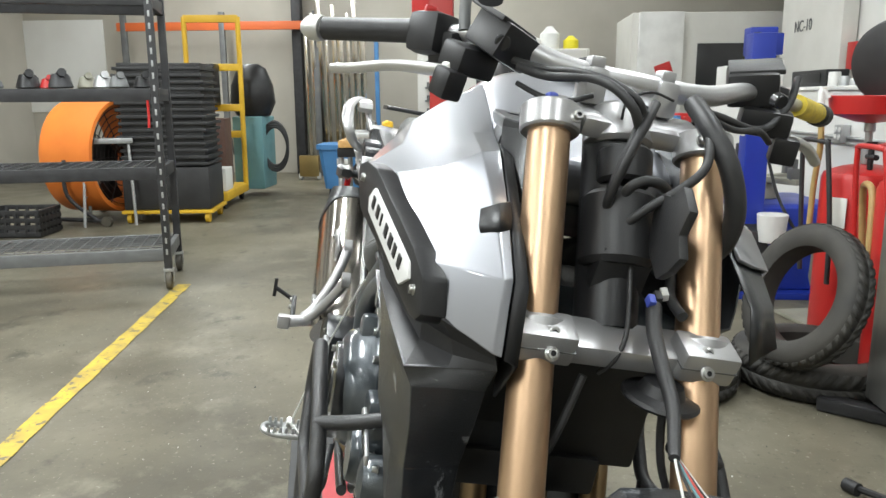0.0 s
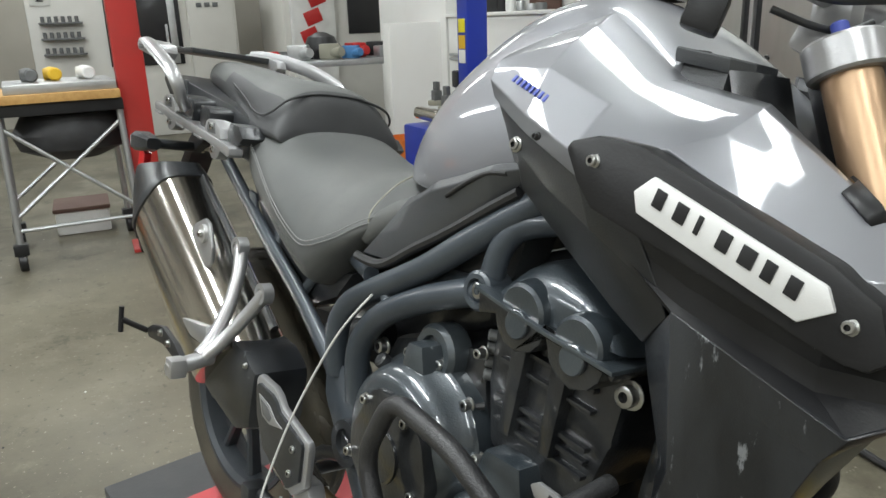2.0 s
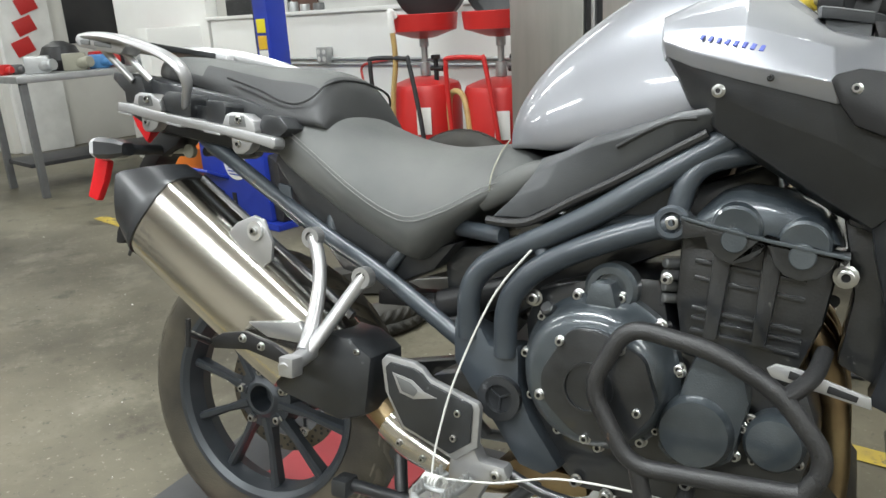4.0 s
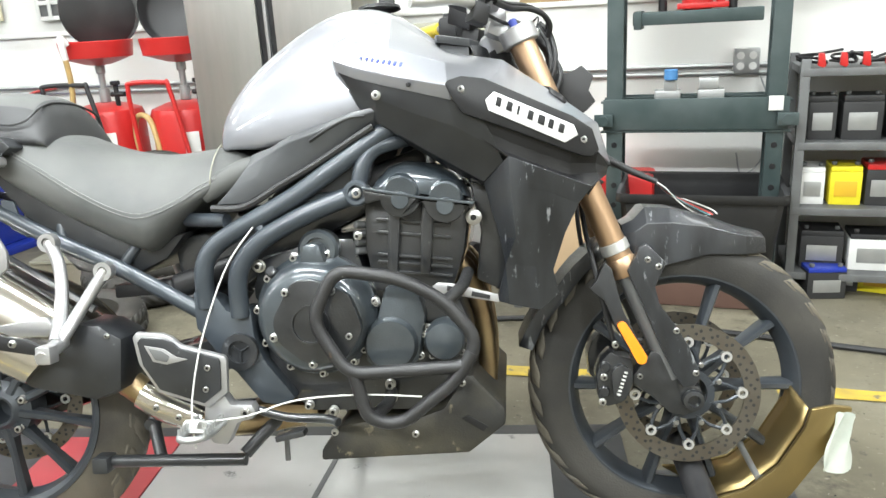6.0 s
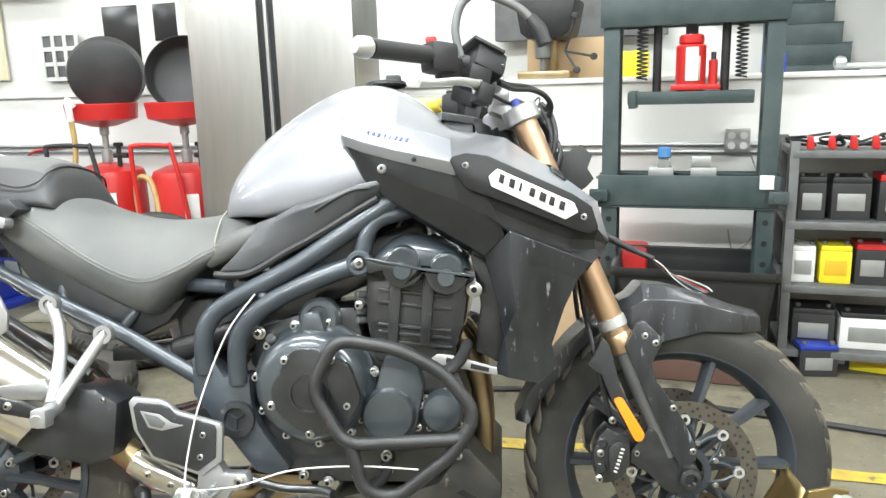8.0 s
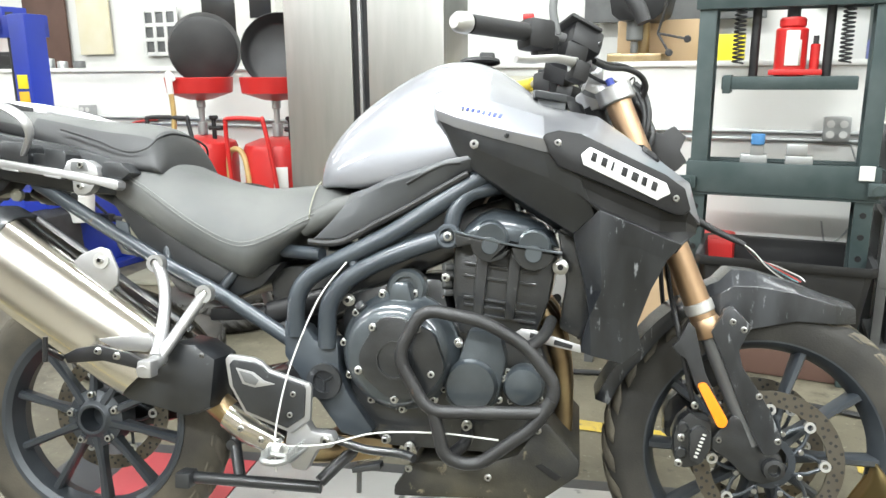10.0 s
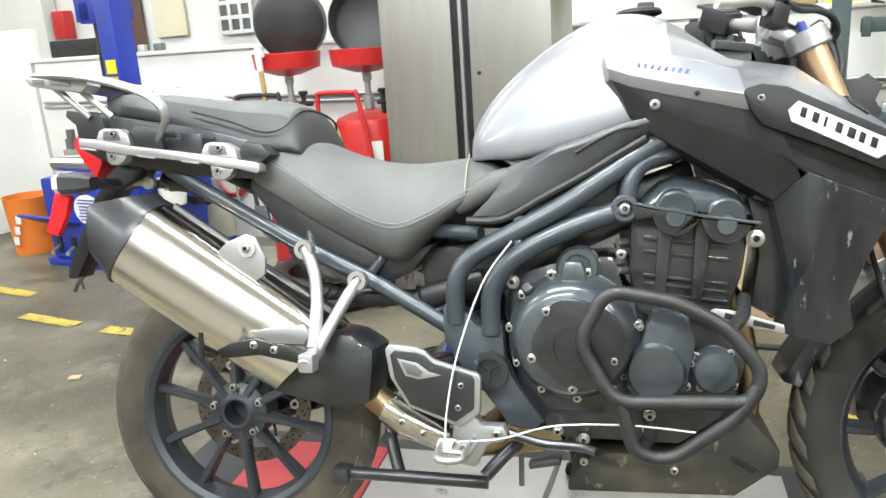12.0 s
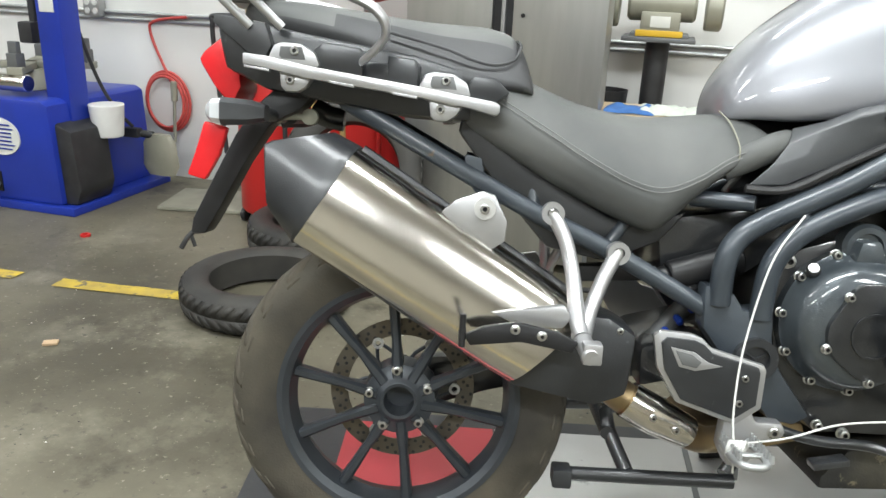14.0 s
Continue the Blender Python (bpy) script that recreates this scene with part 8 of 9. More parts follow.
for k in range(8):
    bm = bm_new()
    right = 2.325 - 0.047 * k
    prism(bm, [(1.86, 1.155 + 0.105 * k), (1.86, 1.255 + 0.105 * k), (right, 1.255 + 0.105 * k), (right, 1.155 + 0.105 * k)], 3.38, 3.597, 0.003)
    box(bm, (1.86 + right) / 2, 3.485, 1.2575 + 0.105 * k, right - 1.856, 0.22, 0.005, 0.001)
    part("step", bm, "press", stairs)

# ---- far side of the workshop ----
# wire shelf rack on casters
wr = thing("wire_rack", at(-2.31, -2.46, 0, 17), "black wire shelving rack on casters holding parts", "shelving rack")
W2, D2 = 0.78, 0.27
bm = bm_new()
box(bm, 0, 0, 0, 0.002, 0.012, 0.035, 0.0005)
slot_mesh = mesh_of("slot", bm)
slot_mesh.materials.append(M["galv"])
for x in (-D2, D2):
    for y in (-W2, W2):
        bm = bm_new()
        box(bm, x, y, 1.13, 0.045, 0.045, 2.0, 0.004)
        post = part("post", bm, "black_metal", wr)
        for k in range(26):
            slot = new("slot", slot_mesh)
            slot.parent = post
            slot.location = (x + 0.0235 * math.copysign(1, x), y, 0.24 + 0.07 * k)
        bm = bm_new()
        rod(bm, (x, y - 0.018, 0.06), (x, y + 0.018, 0.06), 0.058, 20, bev=0.006)
        part("caster", bm, "rubber", wr)
        bm = bm_new()
        box(bm, x, y, 0.125, 0.05, 0.06, 0.02, 0.003)
        box(bm, x, y - 0.026, 0.09, 0.03, 0.005, 0.08, 0.002)
        box(bm, x, y + 0.026, 0.09, 0.03, 0.005, 0.08, 0.002)
        part("fork", bm, "galv", wr)
for z in (0.22, 0.72, 1.18, 1.72):
    bm = bm_new()
    for x in (-D2, D2):
        box(bm, x, 0, z, 0.03, 2 * W2, 0.075, 0.004)
    for y in (-W2, W2):
        box(bm, 0, y, z, 2 * D2, 0.03, 0.075, 0.004)
    for k in range(22):
        rod(bm, (-D2, -W2 + 2 * W2 * (k + 0.5) / 22, z + 0.032), (D2, -W2 + 2 * W2 * (k + 0.5) / 22, z + 0.032), 0.004, 6)
    for k in range(7):
        rod(bm, (-D2 + 2 * D2 * (k + 0.5) / 7, -W2, z + 0.026), (-D2 + 2 * D2 * (k + 0.5) / 7, W2, z + 0.026), 0.004, 6)
    part("shelf", bm, "black_metal" if z > 0.3 else "grey_steel", wr)
rng = random.Random(11)
for k in range(12):
    bm = bm_new()
    x, y = rng.uniform(-0.18, 0.18), 0.68 - 0.115 * k
    s = rng.uniform(0.04, 0.08)
    rod(bm, (0, 0, 0), (0, 0, s * 1.2), s, 16, s * 0.7, bev=0.008)
    rod(bm, (0, 0, s * 1.1), (s * 0.9, s * 0.4, s * 1.3), s * 0.35, 12)
    box(bm, -s * 0.6, 0, s * 0.5, s, s * 1.2, s, 0.008)
    single("machine_part", bm, ("gloss_black", "grey_steel", "galv", "olive", "black_metal", "red")[k % 6], at(-2.31, -2.46, 0, 17) @ pose(x, y, 1.222), "small machine part lying on the wire shelf", "machine part", "parts on the rack")
bm = bm_new()
tube(bm, [(0, 0, 0), (0, 0.0, -0.10), (0.01, 0, -0.16)], 0.008, 8)
single("red_tag", bm, "red", at(-2.25, -1.67, 1.15), "red tag hanging from the shelf edge", "tag")

# grey trestle and black crate on the floor before the fan
tr = thing("trestle", at(-4.62, -3.2, 0, 20), "grey steel trestle standing by the orange fan", "trestle")
bm = bm_new()
box(bm, 0, 0, 0.78, 0.12, 0.46, 0.05, 0.006)
part("top_bar", bm, "galv", tr)
for y in (-0.19, 0.19):
    for x in (-1, 1):
        bm = bm_new()
        tube(bm, [(0.03 * x, y, 0.76), (0.17 * x, y * 1.15, 0.012)], 0.014, 8, 1)
        part("leg", bm, "galv", tr)
    bm = bm_new()
    tube(bm, [(-0.12, y * 1.1, 0.27), (0.12, y * 1.1, 0.27)], 0.010, 8, 1)
    part("brace", bm, "galv", tr)
cr = thing("crate", at(-4.1, -3.75, 0, 6), "black plastic crate on the floor", "crate")
bm = bm_new()
for x, y, sx, sy in ((-0.19, 0, 0.02, 0.5), (0.19, 0, 0.02, 0.5), (0, -0.24, 0.36, 0.02), (0, 0.24, 0.36, 0.02)):
    for z in (0.03, 0.09, 0.15, 0.215):
        box(bm, x, y, z, sx, sy, 0.04, 0.004)
    for k in range(6):
        box(bm, x if sx < 0.1 else -0.17 + 0.068 * k, y if sy < 0.1 else -0.22 + 0.088 * k, 0.12, 0.022, 0.022, 0.22, 0.003)
box(bm, 0, 0, 0.012, 0.38, 0.48, 0.02, 0.003)
part("body", bm, "black_rubber", cr)

# drum fan
fan = thing("drum_fan", at(-4.95, -3.45, 0.0, 84), "large orange drum fan with a dark open mouth", "fan")
bm = bm_new()
lathe(bm, [(0.50, -0.26), (0.53, -0.25), (0.53, 0.25), (0.50, 0.26), (0.49, 0.25), (0.49, -0.25), (0.50, -0.26)], (0, 0, 0.62), (1, 0, 0), 48)
part("drum", bm, "orange_fan", fan)
bm = bm_new()
for k in range(8):
    ring(bm, 0.05 + 0.058 * k, 0.056 + 0.058 * k, 0.235, 0.242, (0, 0, 0.62), (1, 0, 0), 40)
for k in range(6):
    a = math.pi * k / 6
    rod(bm, (0.238, 0.49 * math.cos(a), 0.62 + 0.49 * math.sin(a)), (0.238, -0.49 * math.cos(a), 0.62 - 0.49 * math.sin(a)), 0.005, 6)
part("grille", bm, "black_metal", fan)
bm = bm_new()
rod(bm, (-0.05, 0, 0.62), (0.12, 0, 0.62), 0.12, 20, bev=0.01)
part("motor", bm, "gloss_black", fan)
for k in range(4):
    a = math.pi / 2 * k
    bm = bm_new()
    skin(bm, [[(-0.02, 0.1 * math.cos(a), 0.62 + 0.1 * math.sin(a)), (0.03, 0.1 * math.cos(a + 0.4), 0.62 + 0.1 * math.sin(a + 0.4))], [(-0.05, 0.47 * math.cos(a), 0.62 + 0.47 * math.sin(a)), (0.06, 0.47 * math.cos(a + 0.5), 0.62 + 0.47 * math.sin(a + 0.5))]])
    part("blade", bm, "gloss_black", fan, solid=0.003)
for y in (-0.42, 0.42):
    bm = bm_new()
    tube(bm, [(0.2, y, 0.06), (0.0, y * 1.27, 0.3), (0, y * 1.28, 0.62)], 0.018, 10)
    rod(bm, (-0.3, y, 0.06), (0.3, y, 0.06), 0.02, 10)
    part("stand_leg", bm, "black_metal", fan)
    for x in (-0.3, 0.3):
        bm = bm_new()
        rod(bm, (x, y - 0.02, 0.05), (x, y + 0.02, 0.05), 0.05, 16)
        part("wheel", bm, "rubber", fan)
bm = bm_new()
lathe(bm, [(0, 0), (0.13, 0), (0.13, 0.004), (0, 0.004)], (-0.02, 0.535, 0.62), (0, 1, 0), 24, 0.5)
part("emblem", bm, "gloss_black", fan)

# stacked black trays on a dolly
st = thing("tray_stack", at(-5.0, -2.75, 0.0, 8), "tall stack of black plastic trays on a wheeled dolly", "tray stack")
bm = bm_new()
box(bm, 0, 0, 0.11, 0.62, 0.84, 0.03, 0.006)
for x in (-0.25, 0.25):
    for y in (-0.36, 0.36):
        rod(bm, (x, y - 0.02, 0.05), (x, y + 0.02, 0.05), 0.048, 16)
part("dolly", bm, "yellow_paint", st)
bm = bm_new()
box(bm, 0, 0, 0.33, 0.58, 0.80, 0.40, 0.02)
part("bottom_crate", bm, "black_rubber", st)
for k in range(15):
    bm = bm_new()
    z = 0.56 + 0.062 * k
    box(bm, 0.012 * math.sin(k * 2.1), 0.014 * math.sin(k * 1.3), z, 0.60, 0.80, 0.03, 0.006)
    box(bm, 0, 0, z + 0.03, 0.54, 0.74, 0.035, 0.004)
    part("tray", bm, "black_rubber", st)

# yellow ladder cart with clutter
yc = thing("ladder_cart", at(-6.05, -2.8, 0, 6), "yellow steel stock cart with a tall ladder back", "cart")
bm = bm_new()
box(bm, 0, 0, 0.14, 1.0, 0.62, 0.10, 0.02)
part("bed", bm, "yellow_paint", yc)
for y in (-0.30, 0.30):
    bm = bm_new()
    tube(bm, [(-0.4, y, 0.15), (-0.42, y, 1.2), (-0.42, y, 2.05)], 0.028, 12, 3)
    part("upright", bm, "yellow_paint", yc)
for z in (0.75, 1.05, 1.50, 2.03):
    bm = bm_new()
    box(bm, -0.42, 0, z, 0.05, 0.6, 0.08, 0.006)
    part("rung", bm, "yellow_paint", yc)
for x in (-0.4, 0.4):
    for y in (-0.24, 0.24):
        bm = bm_new()
        rod(bm, (x, y - 0.02, 0.05), (x, y + 0.02, 0.05), 0.05, 16)
        part("caster", bm, "gloss_black", yc)
for x, y, sx, sy, sz, z, mt, lab, cat, nm in ((-0.1, 0.1, 0.3, 0.2, 0.75, 0.19, "brown", "dark brown board leaning on the yellow cart", "board", "brown_board"), (0.28, 0.12, 0.3, 0.32, 0.24, 0.19, "paper", "white box on the yellow cart", "box", "white_box"),
                                              (0.28, -0.2, 0.25, 0.2, 0.22, 0.19, "paper", "white carton on the yellow cart", "box", "white_carton"), (-0.25, -0.1, 0.25, 0.35, 0.45, 1.08, "gloss_black", "black equipment case on the yellow cart", "case", "black_case")):
    bm = bm_new()
    box(bm, x, y, z + sz / 2, sx, sy, sz, 0.008)
    single(nm, bm, mt, at(-6.05, -2.8, 0, 6), lab, cat)
tw = thing("gas_welder", at(-6.9, -2.55), "teal welding machine with a black hose and cover", "welder")
bm = bm_new()
box(bm, 0, 0, 0.52, 0.5, 0.36, 0.85, 0.02)
part("case", bm, "teal", tw)
bm = bm_new()
loft(bm, [[(0.05 + r * 0.7 * math.cos(a), 0.02 + r * math.sin(a), z) for a in (2 * math.pi * k / 14 for k in range(14))] for z, r in ((0.95, 0.20), (1.1, 0.27), (1.3, 0.25), (1.5, 0.17), (1.55, 0.08))])
part("cover", bm, "gloss_black", tw)
bm = bm_new()
for k in range(3):
    tube(bm, [(0.1, 0.28 + 0.15 * math.cos(a), 0.62 + 0.26 * math.sin(a) - 0.03 * k) for a in (2 * math.pi * j / 12 for j in range(12))], 0.018, 8, 3, closed=True)
part("hose", bm, "hose", tw)

# pallet rack at the end wall, leaning lengths, column
pr = thing("pallet_rack", at(-9.2, -3.8), "orange pallet rack beam on dark posts along the end wall", "pallet rack")
bm = bm_new()
box(bm, 0, 0.3, 2.2, 0.06, 3.6, 0.12, 0.006)
part("beam", bm, "rack_orange", pr)
for y in (-1.4, 0.1, 1.5):
    bm = bm_new()
    box(bm, 0, y, 1.2, 0.07, 0.08, 2.4, 0.005)
    part("post", bm, "grey_steel", pr)
    bm = bm_new()
    tube(bm, [(-0.2, y, 0.3), (0, y, 1.0)], 0.015, 8, 1)
    part("brace", bm, "grey_steel", pr)
bm = bm_new()
box(bm, 0, 0, 1.6, 0.16, 0.14, 3.2, 0.006)
single("steel_column", bm, "black_metal", at(-9.4, -2.62), "dark steel building column at the end wall", "column")
for k in range(9):
    bm = bm_new()
    y = -2.45 + 0.105 * k
    L2 = 2.1 + 0.12 * ((k * 7) % 5)
    box(bm, 0, 0, L2 / 2, 0.03, 0.05 + 0.02 * (k % 3), L2, 0.004, pose(0, 0, 0, 0, 5 + (k % 3), 0))
    single("aluminium_length", bm, "steel", at(-9.25 + 0.03 * (k % 2), y, 0.02), "long aluminium section leaning on the wall", "metal section", "lengths leaning on the wall")
bm = bm_new()
box(bm, 0, 0, 1.0, 0.06, 0.06, 2.0, 0.004, pose(0, 0, 0, 0, 3, 0))
single("blue_post", bm, "blue_bin", at(-9.2, -1.40, 0.0), "thin blue steel post leaning on the wall", "post")
jk = thing("wheel_dolly", at(-8.55, -2.3), "small pale metal dolly by the leaning sections", "dolly")
bm = bm_new()
box(bm, 0, 0, 0.2, 0.1, 0.28, 0.3, 0.01)
part("frame", bm, "gold_zinc", jk)
for y in (-0.13, 0.13):
    bm = bm_new()
    rod(bm, (0, y - 0.02, 0.05), (0, y + 0.02, 0.05), 0.05, 14)
    part("wheel", bm, "white_plastic", jk)

# blue bin on a dolly
bb = thing("blue_bin", at(-6.85, -1.45), "blue plastic waste bin on casters with a pale label", "bin")
bm = bm_new()
loft(bm, [[(w * a, w * b, z) for a, b in ((-1, -0.8), (-0.8, -1), (0.8, -1), (1, -0.8), (1, 0.8), (0.8, 1), (-0.8, 1), (-1, 0.8))] for z, w in ((0.1, 0.20), (0.56, 0.26), (0.565, 0.285), (0.62, 0.285))])
part("shell", bm, "blue_bin", bb)
bm = bm_new()
box(bm, 0.245, 0.03, 0.4, 0.012, 0.14, 0.12, 0.002, pose(0, 0, 0, 0, 7, 0))
part("label_patch", bm, "paper", bb)
for x, y in ((-0.14, -0.14), (0.14, -0.14), (-0.14, 0.14), (0.14, 0.14)):
    bm = bm_new()
    rod(bm, (x, y - 0.015, 0.05), (x, y + 0.015, 0.05), 0.05, 14)
    part("caster", bm, "gloss_black", bb)

# folding bench with a wooden top
wb = thing("work_bench", at(-2.95, -0.36, 0.07, 4), "folding workbench with a wooden top on casters", "workbench")
bm = bm_new()
box(bm, 0, 0, 0.80, 0.62, 0.58, 0.045, 0.006)
part("top", bm, "wood", wb)
bm = bm_new()
box(bm, 0.02, 0.02, 0.845, 0.5, 0.52, 0.045, 0.005)
part("tray", bm, "galv", wb)
bm = bm_new()
box(bm, 0, 0, 0.745, 0.56, 0.6, 0.06, 0.006)
part("rail", bm, "gloss_black", wb)
for x, y in ((-0.24, -0.28), (0.24, -0.28), (-0.24, 0.28), (0.24, 0.28)):
    bm = bm_new()
    tube(bm, [(x * 1.1, y * 1.05, 0.06), (x, y, 0.74)], 0.018, 10, 1)
    part("leg", bm, "galv", wb)
    bm = bm_new()
    rod(bm, (x * 1.1, y * 1.05 - 0.02, -0.022), (x * 1.1, y * 1.05 + 0.02, -0.022), 0.047, 16, bev=0.004)
    box(bm, x * 1.1, y * 1.05, 0.045, 0.07, 0.07, 0.06, 0.008)
    part("caster", bm, "gloss_black", wb)
for a, b in (((0.26, -0.29, 0.2), (0.24, 0.28, 0.66)), ((0.26, 0.29, 0.2), (0.24, -0.28, 0.66)), ((-0.26, -0.29, 0.2), (-0.24, 0.28, 0.66)), ((0.26, -0.29, 0.14), (-0.26, -0.29, 0.14)), ((0.26, 0.29, 0.14), (0.26, -0.29, 0.14))):
    bm = bm_new()
    tube(bm, [a, b], 0.011, 8, 1)
    part("brace", bm, "galv", wb)
bm = bm_new()
loft(bm, [[(0.05 + 0.2 * s * math.cos(a), 0.05 + 0.3 * s * math.sin(a), z) for a in (2 * math.pi * k / 14 for k in range(14))] for z, s in ((0.46, 0.4), (0.52, 0.9), (0.60, 1.0), (0.70, 0.8))])
part("tool_bag", bm, "black_metal", wb, "dark tool bag slung under the top")
bm = bm_new()
box(bm, 0, 0, 0.07, 0.34, 0.30, 0.14, 0.015)
single("storage_box", bm, "white_plastic", at(-3.5, -0.34, 0.0), "white plastic box with a brown lid under the bench", "box")
bm = bm_new()
box(bm, 0, 0, 0.0, 0.36, 0.32, 0.025, 0.006)
single("box_lid", bm, "brown", at(-3.5, -0.34, 0.153), "brown lid on the plastic box", "lid")
for k, (y, mt) in enumerate(((0.06, "grey_steel"), (0.20, "yellow_paint"), (0.40, "white_plastic"))):
    bm = bm_new()
    rod(bm, (-0.05, 0, 0.035), (0.12, 0.03, 0.035), 0.034, 14, bev=0.008)
    box(bm, -0.08, 0, 0.03, 0.08, 0.07, 0.06, 0.012)
    single("hand_tool", bm, mt, at(-2.97, -0.53 + 0.8 * y, 0.938), "coloured hand tool on the workbench", "tool", "tools on the bench")

# red lift post
post = thing("lift_post", at(-2.82, 0.02), "scuffed red two-post vehicle lift column", "lift column")
bm = bm_new()
box(bm, 0, 0, 1.7, 0.14, 0.15, 3.4, 0.010)
part("column", bm, "red_post", post)
bm = bm_new()
box(bm, 0, 0, 0.01, 0.24, 0.24, 0.02, 0.004)
part("base_plate", bm, "red_post", post)
bm = bm_new()
box(bm, 0.0, -0.13, 1.78, 0.09, 0.11, 0.36, 0.01)
part("power_unit", bm, "red", post)

# machining centre
mc = thing("machining_centre", at(-8.1, 0.43, 0, 0), "cream machining centre with a large window and numbered sign", "machine tool")
bm = bm_new()
box(bm, -0.2, 0, 0.87, 1.3, 2.15, 1.74, 0.02)
part("body", bm, "machine_white", mc)
bm = bm_new()
box(bm, 0.46, 0.06, 1.22, 0.03, 0.78, 0.86, 0.01)
part("window", bm, "dark_glass", mc)
bm = bm_new()
box(bm, 0.475, 0.36, 1.15, 0.03, 0.08, 0.7, 0.01)
box(bm, 0.49, 0.29, 1.05, 0.03, 0.03, 0.35, 0.008)
part("door_handle", bm, "galv", mc)
bm = bm_new()
box(bm, 0.48, 0.78, 1.15, 0.08, 0.50, 1.15, 0.012)
part("control_panel", bm, "machine_white", mc)
for k in range(9):
    bm = bm_new()
    box(bm, 0.524, 0.66 + 0.09 * (k % 3), 1.60 - 0.09 * (k // 3), 0.006, 0.06, 0.05, 0.003)
    part("panel_key", bm, "grey_steel", mc)
bm = bm_new()
for k in range(3):
    box(bm, 0.50, -0.76, 1.27 - 0.16 * k, 0.12, 0.42, 0.02, 0.004)
    for j in range(6):
        rod(bm, (0.52, -0.93 + 0.065 * j, 1.28 - 0.16 * k), (0.52, -0.93 + 0.065 * j, 1.34 - 0.16 * k), 0.02, 10)
part("tool_holder_shelf", bm, "grey_steel", mc)
bm = bm_new()
box(bm, 0.456, -0.93, 1.54, 0.012, 0.20, 0.18, 0.003)
sign = part("number_sign", bm, "paper", mc, "white sign with the number 2")


def lettering(parent, text, size, m, mat, name="lettering"):
    cu = bpy.data.curves.new(name, "FONT")
    cu.body, cu.size, cu.extrude, cu.align_x, cu.align_y = text, size, 0.002, "CENTER", "CENTER"
    tmp = bpy.data.objects.new(name, cu)
    scene.collection.objects.link(tmp)
    bpy.context.view_layer.update()
    me = bpy.data.meshes.new_from_object(tmp.evaluated_get(bpy.context.evaluated_depsgraph_get()))
    bpy.data.objects.remove(tmp)
    me.transform(m)
    me.materials.clear()
    me.materials.append(M[mat])
    ob = new(name, me)
    ob.parent = parent
    return ob


lettering(mc, "2", 0.17, Matrix.Translation((0.466, -0.93, 1.54)) @ pose(0, 0, 0, 90, 0, 90), "gloss_black")
for k, (y, r, h, mt) in enumerate(((-0.45, 0.16, 0.24, "galv"), (-0.1, 0.2, 0.35, "olive"), (0.35, 0.16, 0.22, "white_plastic"), (0.62, 0.13, 0.32, "white_plastic"), (0.9, 0.1, 0.2, "yellow"))):
    bm = bm_new()
    lathe(bm, [(0, 0), (r, 0), (r, h * 0.7), (r * 0.6, h * 0.85), (r * 0.3, h), (0, h)], (0, 0, 0), seg=20)
    single("container", bm, mt, at(-8.3, 0.43 + y, 1.74), "drum or canister on top of the machine", "container", "containers on the machine")

# second machine with red lettering drawn as bars
m2 = thing("milling_machine", at(-7.6, 2.92, 0, 0), "cream milling machine with a red sloping name drawn as bars", "machine tool")
bm = bm_new()
box(bm, -0.1, 0, 1.05, 1.2, 2.0, 2.1, 0.02)
part("body", bm, "machine_white", m2)
for k in range(3):
    bm = bm_new()
    box(bm, 0.606, -0.74 + 0.05 * k, 1.05 + 0.20 * k, 0.01, 0.19, 0.15, 0.004, pose(0, 0, 0, 20, 0, 0))
    part("name_bar", bm, "red", m2)
bm = bm_new()
box(bm, 0.51, 0.2, 1.4, 0.02, 0.9, 0.7, 0.01)
part("window", bm, "dark_glass", m2)
bm = bm_new()
box(bm, 0.55, -0.68, 1.05, 0.10, 0.50, 2.1, 0.01)
part("front_panel", bm, "white_plastic", m2, "white front panel carrying the name")

# long bench with clutter beyond the tyre changer
lb = thing("long_bench", at(-4.9, 1.95, 0, 90), "long steel workbench crowded with tools and red parts", "workbench")
bm = bm_new()
box(bm, 0, 0, 0.86, 1.5, 0.75, 0.05, 0.006)
part("top", bm, "galv", lb)
for x in (-0.7, 0.7):
    for y in (-0.33, 0.33):
        bm = bm_new()
        box(bm, x, y, 0.42, 0.05, 0.05, 0.84, 0.004)
        part("leg", bm, "grey_steel", lb)
bm = bm_new()
box(bm, 0, 0.1, 0.22, 1.4, 0.5, 0.03, 0.004)
part("lower_shelf", bm, "black_metal", lb)
rng = random.Random(4)
for k in range(16):
    bm = bm_new()
    s = rng.uniform(0.05, 0.11)
    box(bm, 0, 0, s * 0.6, s * 1.6, s * 1.3, s * 1.2, 0.012, pose(0, 0, 0, 0, 0, rng.uniform(0, 80)))
    rod(bm, (0.0, 0.0, s * 0.4), (s * 1.5, s * 0.5, s * 0.6), s * 0.4, 12, bev=0.006)
    single("bench_clutter", bm, ("red", "grey_steel", "galv", "gloss_black", "red", "olive", "steel", "blue_bin")[k % 8], at(-4.9 + rng.uniform(-0.3, 0.25), 1.28 + 0.088 * k, 0.885), "tool or machine part on the long bench", "tool", "tools on the long bench")
bm = bm_new()
loft(bm, [[(r * math.cos(a), 0.7 * r * math.sin(a), z) for a in (2 * math.pi * k / 16 for k in range(16))] for z, r in ((0.0, 0.2), (0.08, 0.22), (0.18, 0.16), (0.22, 0.05))])
single("black_cover", bm, "gloss_black", at(-5.0, 1.72, 0.885), "black domed cover on the long bench", "cover")
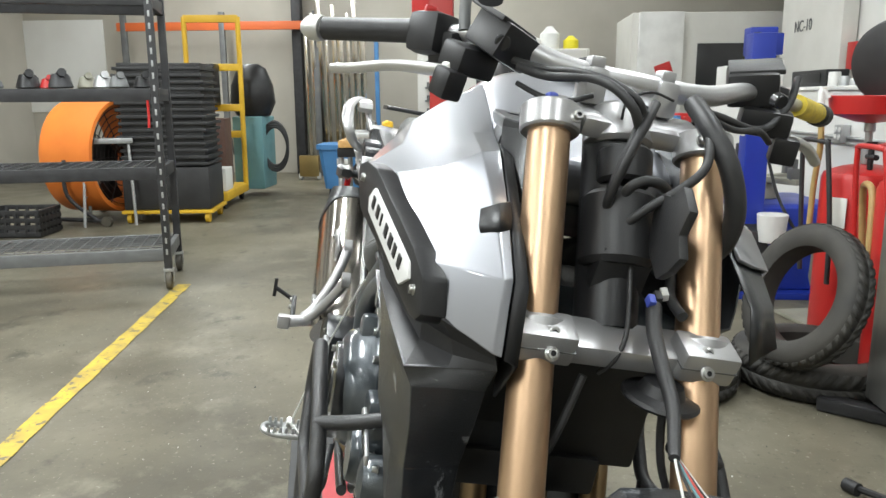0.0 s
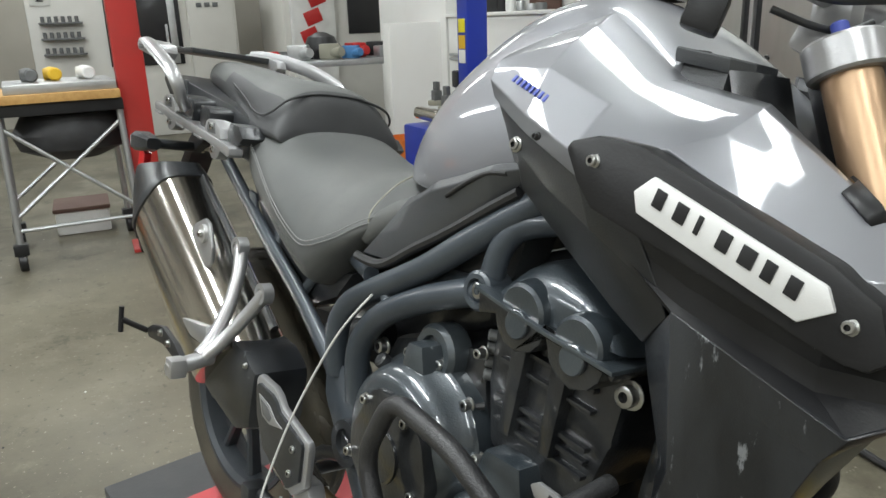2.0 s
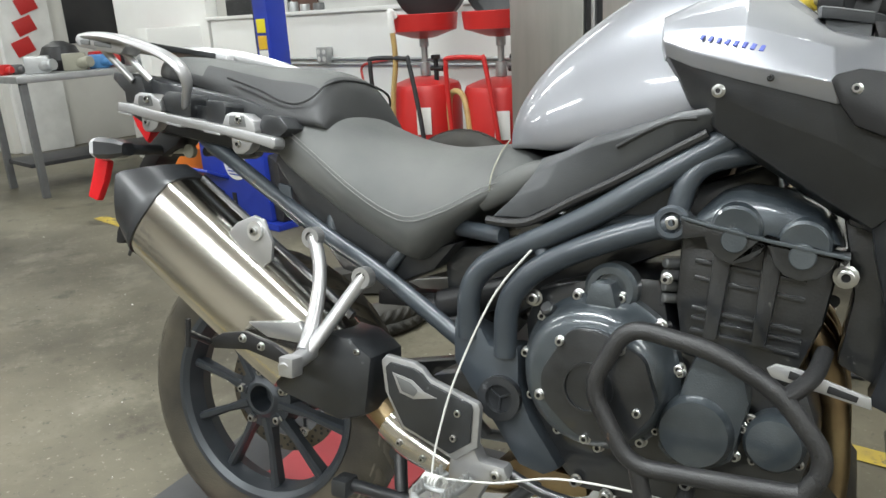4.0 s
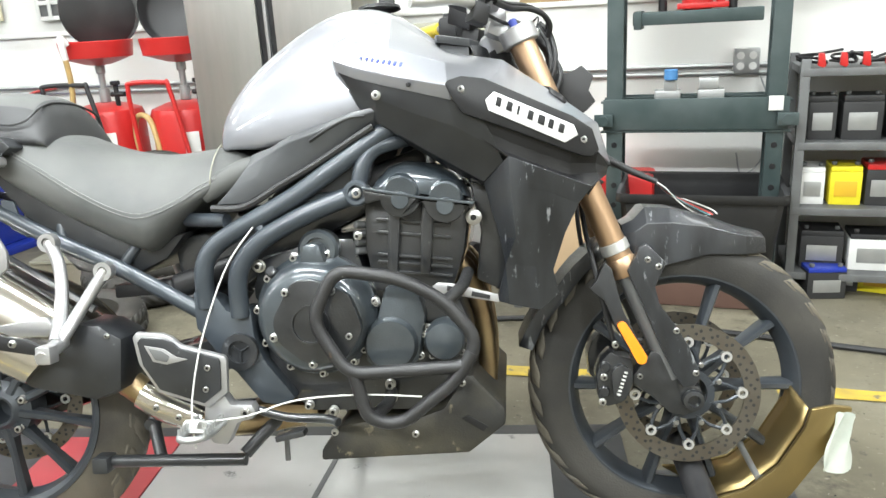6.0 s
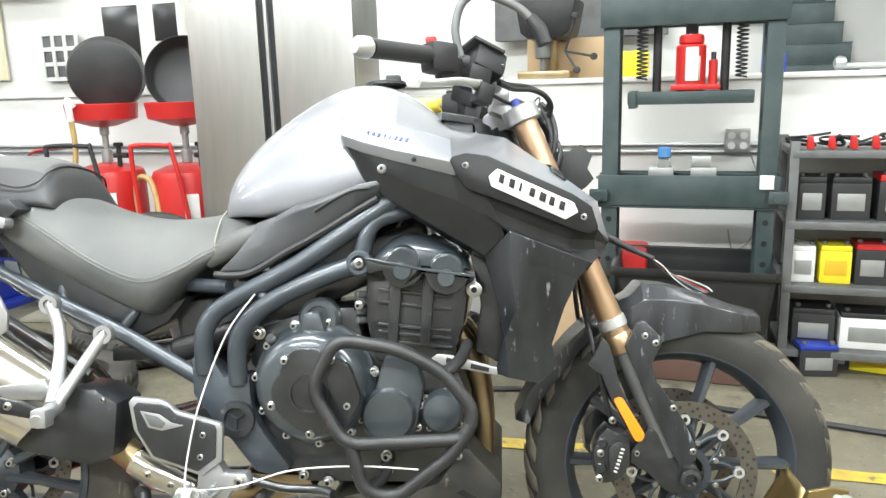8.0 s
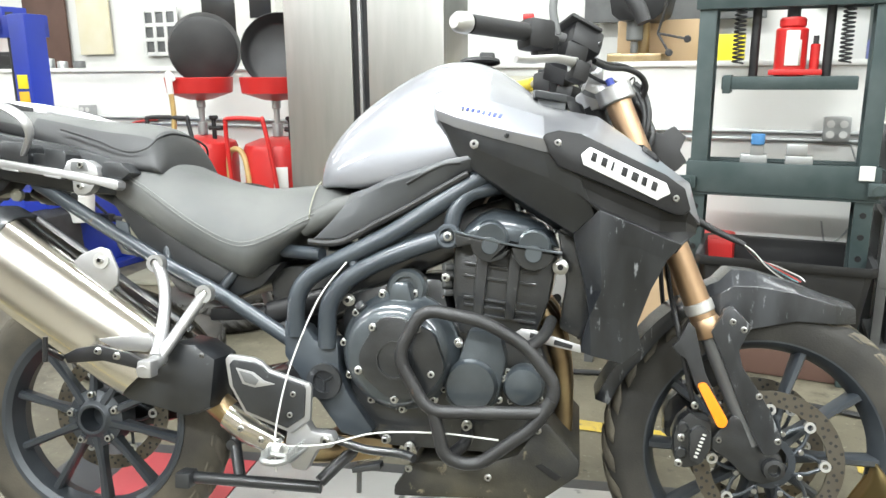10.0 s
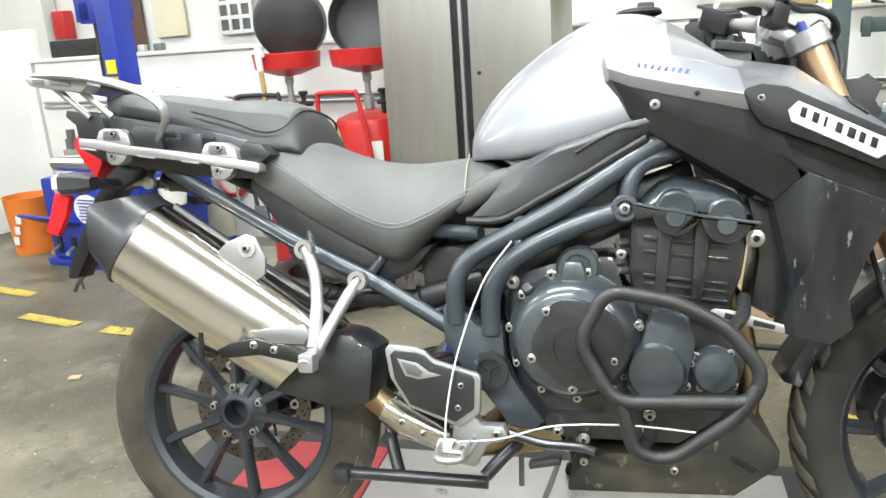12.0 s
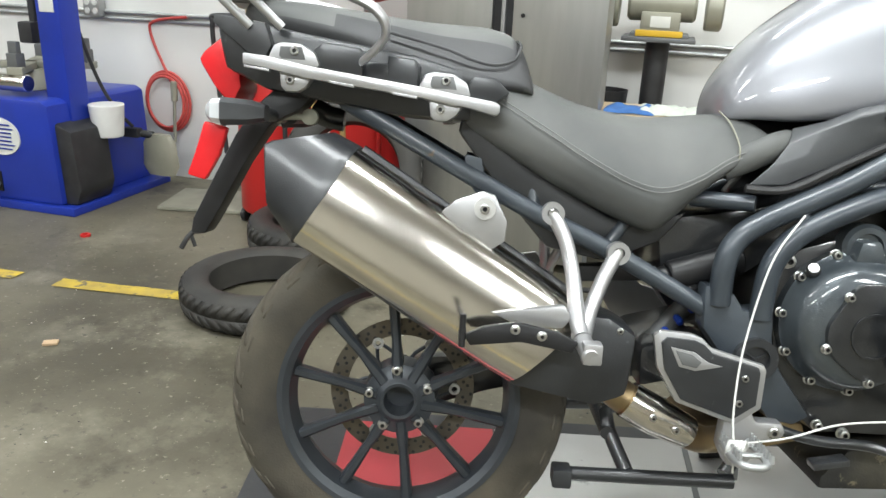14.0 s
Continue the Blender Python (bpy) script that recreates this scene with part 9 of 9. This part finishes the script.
ob5 = thing("orange_bucket", at(-3.45, 1.85), "orange plastic bucket with pale lettering bars", "bucket")
bm = bm_new()
lathe(bm, [(0, 0), (0.13, 0), (0.15, 0.36), (0.155, 0.37), (0.145, 0.37), (0.125, 0.02), (0, 0.015)], (0, 0, 0), seg=28)
part("shell", bm, "orange_fan", ob5)
bm = bm_new()
for k in range(3):
    box(bm, 0.02 + 0.03 * k, -0.146, 0.10 + 0.07 * k, 0.05, 0.006, 0.05, 0.002)
part("lettering_bars", bm, "paper", ob5)

# framed panel and red boxes on the white wall beyond
board("wall_box", -3.55, -3.0, 1.95, 2.5, "machine_white", "white cabinet on the wall", "cabinet", 3.5, 0.16)
nc = thing("control_cabinet", at(-5.9, 3.52, 1.22), "white machine control cabinet marked NC-10", "cabinet")
bm = bm_new()
box(bm, 0, 0, -0.10, 1.5, 0.14, 2.24, 0.01)
part("panel", bm, "machine_white", nc)
lettering(nc, "NC-10", 0.16, Matrix.Translation((-0.15, -0.073, 0.62)) @ pose(0, 0, 0, 90, 0, 0), "grey_steel")
for u, z in ((-5.02, 1.5),):
    bm = bm_new()
    box(bm, 0, 0, 0, 0.16, 0.1, 0.24, 0.01)
    single("red_box", bm, "red", at(u, 3.54, z), "small red enamelled box on the wall", "box")
bm = bm_new()
box(bm, 0, 0, 0.06, 0.62, 0.16, 0.12, 0.008)
box(bm, 0.02, -0.082, 0.06, 0.42, 0.006, 0.07, 0.003)
single("long_tool_case", bm, "gloss_black", at(-3.72, 2.72, 1.215), "long black tool case on the end of the ledge", "case")

# grit and scraps on the floor
bm = bm_new()
box(bm, 0, 0, 0.006, 0.045, 0.03, 0.008, 0.002)
single("wood_chip", bm, "card", at(-1.36, 0.53, 0, 30), "brown wood chip on the floor", "chip")
bm = bm_new()
ring(bm, 0.012, 0.022, 0.0, 0.01, (0, 0, 0), (0, 0, 1), 20)
single("red_ring", bm, "red", at(-1.99, 1.43), "small red plastic ring on the floor", "ring")
rng = random.Random(21)
verts, faces = [], []
for k in range(900):
    u, v = rng.uniform(-4.6, 2.6), rng.uniform(-2.6, 2.3)
    s = rng.uniform(0.0012, 0.004) * (2.2 if k % 23 == 0 else 1.0)
    a = rng.uniform(0, 3.1)
    b = len(verts)
    for q in range(4):
        verts.append((u + s * math.cos(a + q * 1.5708), v + 0.6 * s * math.sin(a + q * 1.5708), 0.0005))
    verts.append((u + rng.uniform(-s, s) * 0.3, v, s * 0.8))
    faces += [(b, b + 1, b + 4), (b + 1, b + 2, b + 4), (b + 2, b + 3, b + 4), (b + 3, b, b + 4)]
for name, mt, pick in (("pale_grit", "paper", 0), ("dark_grit", "black_metal", 1)):
    me = bpy.data.meshes.new(name)
    mine = [f for i, f in enumerate(faces) if (i // 4) % 2 == pick]
    me.from_pydata(verts, [], mine)
    me.materials.append(M[mt])
    ob = new(name, me)
    ob.matrix_world = ROOM
    tagged(ob, "scattered grit and swarf on the concrete", "grit", kind="stuff")
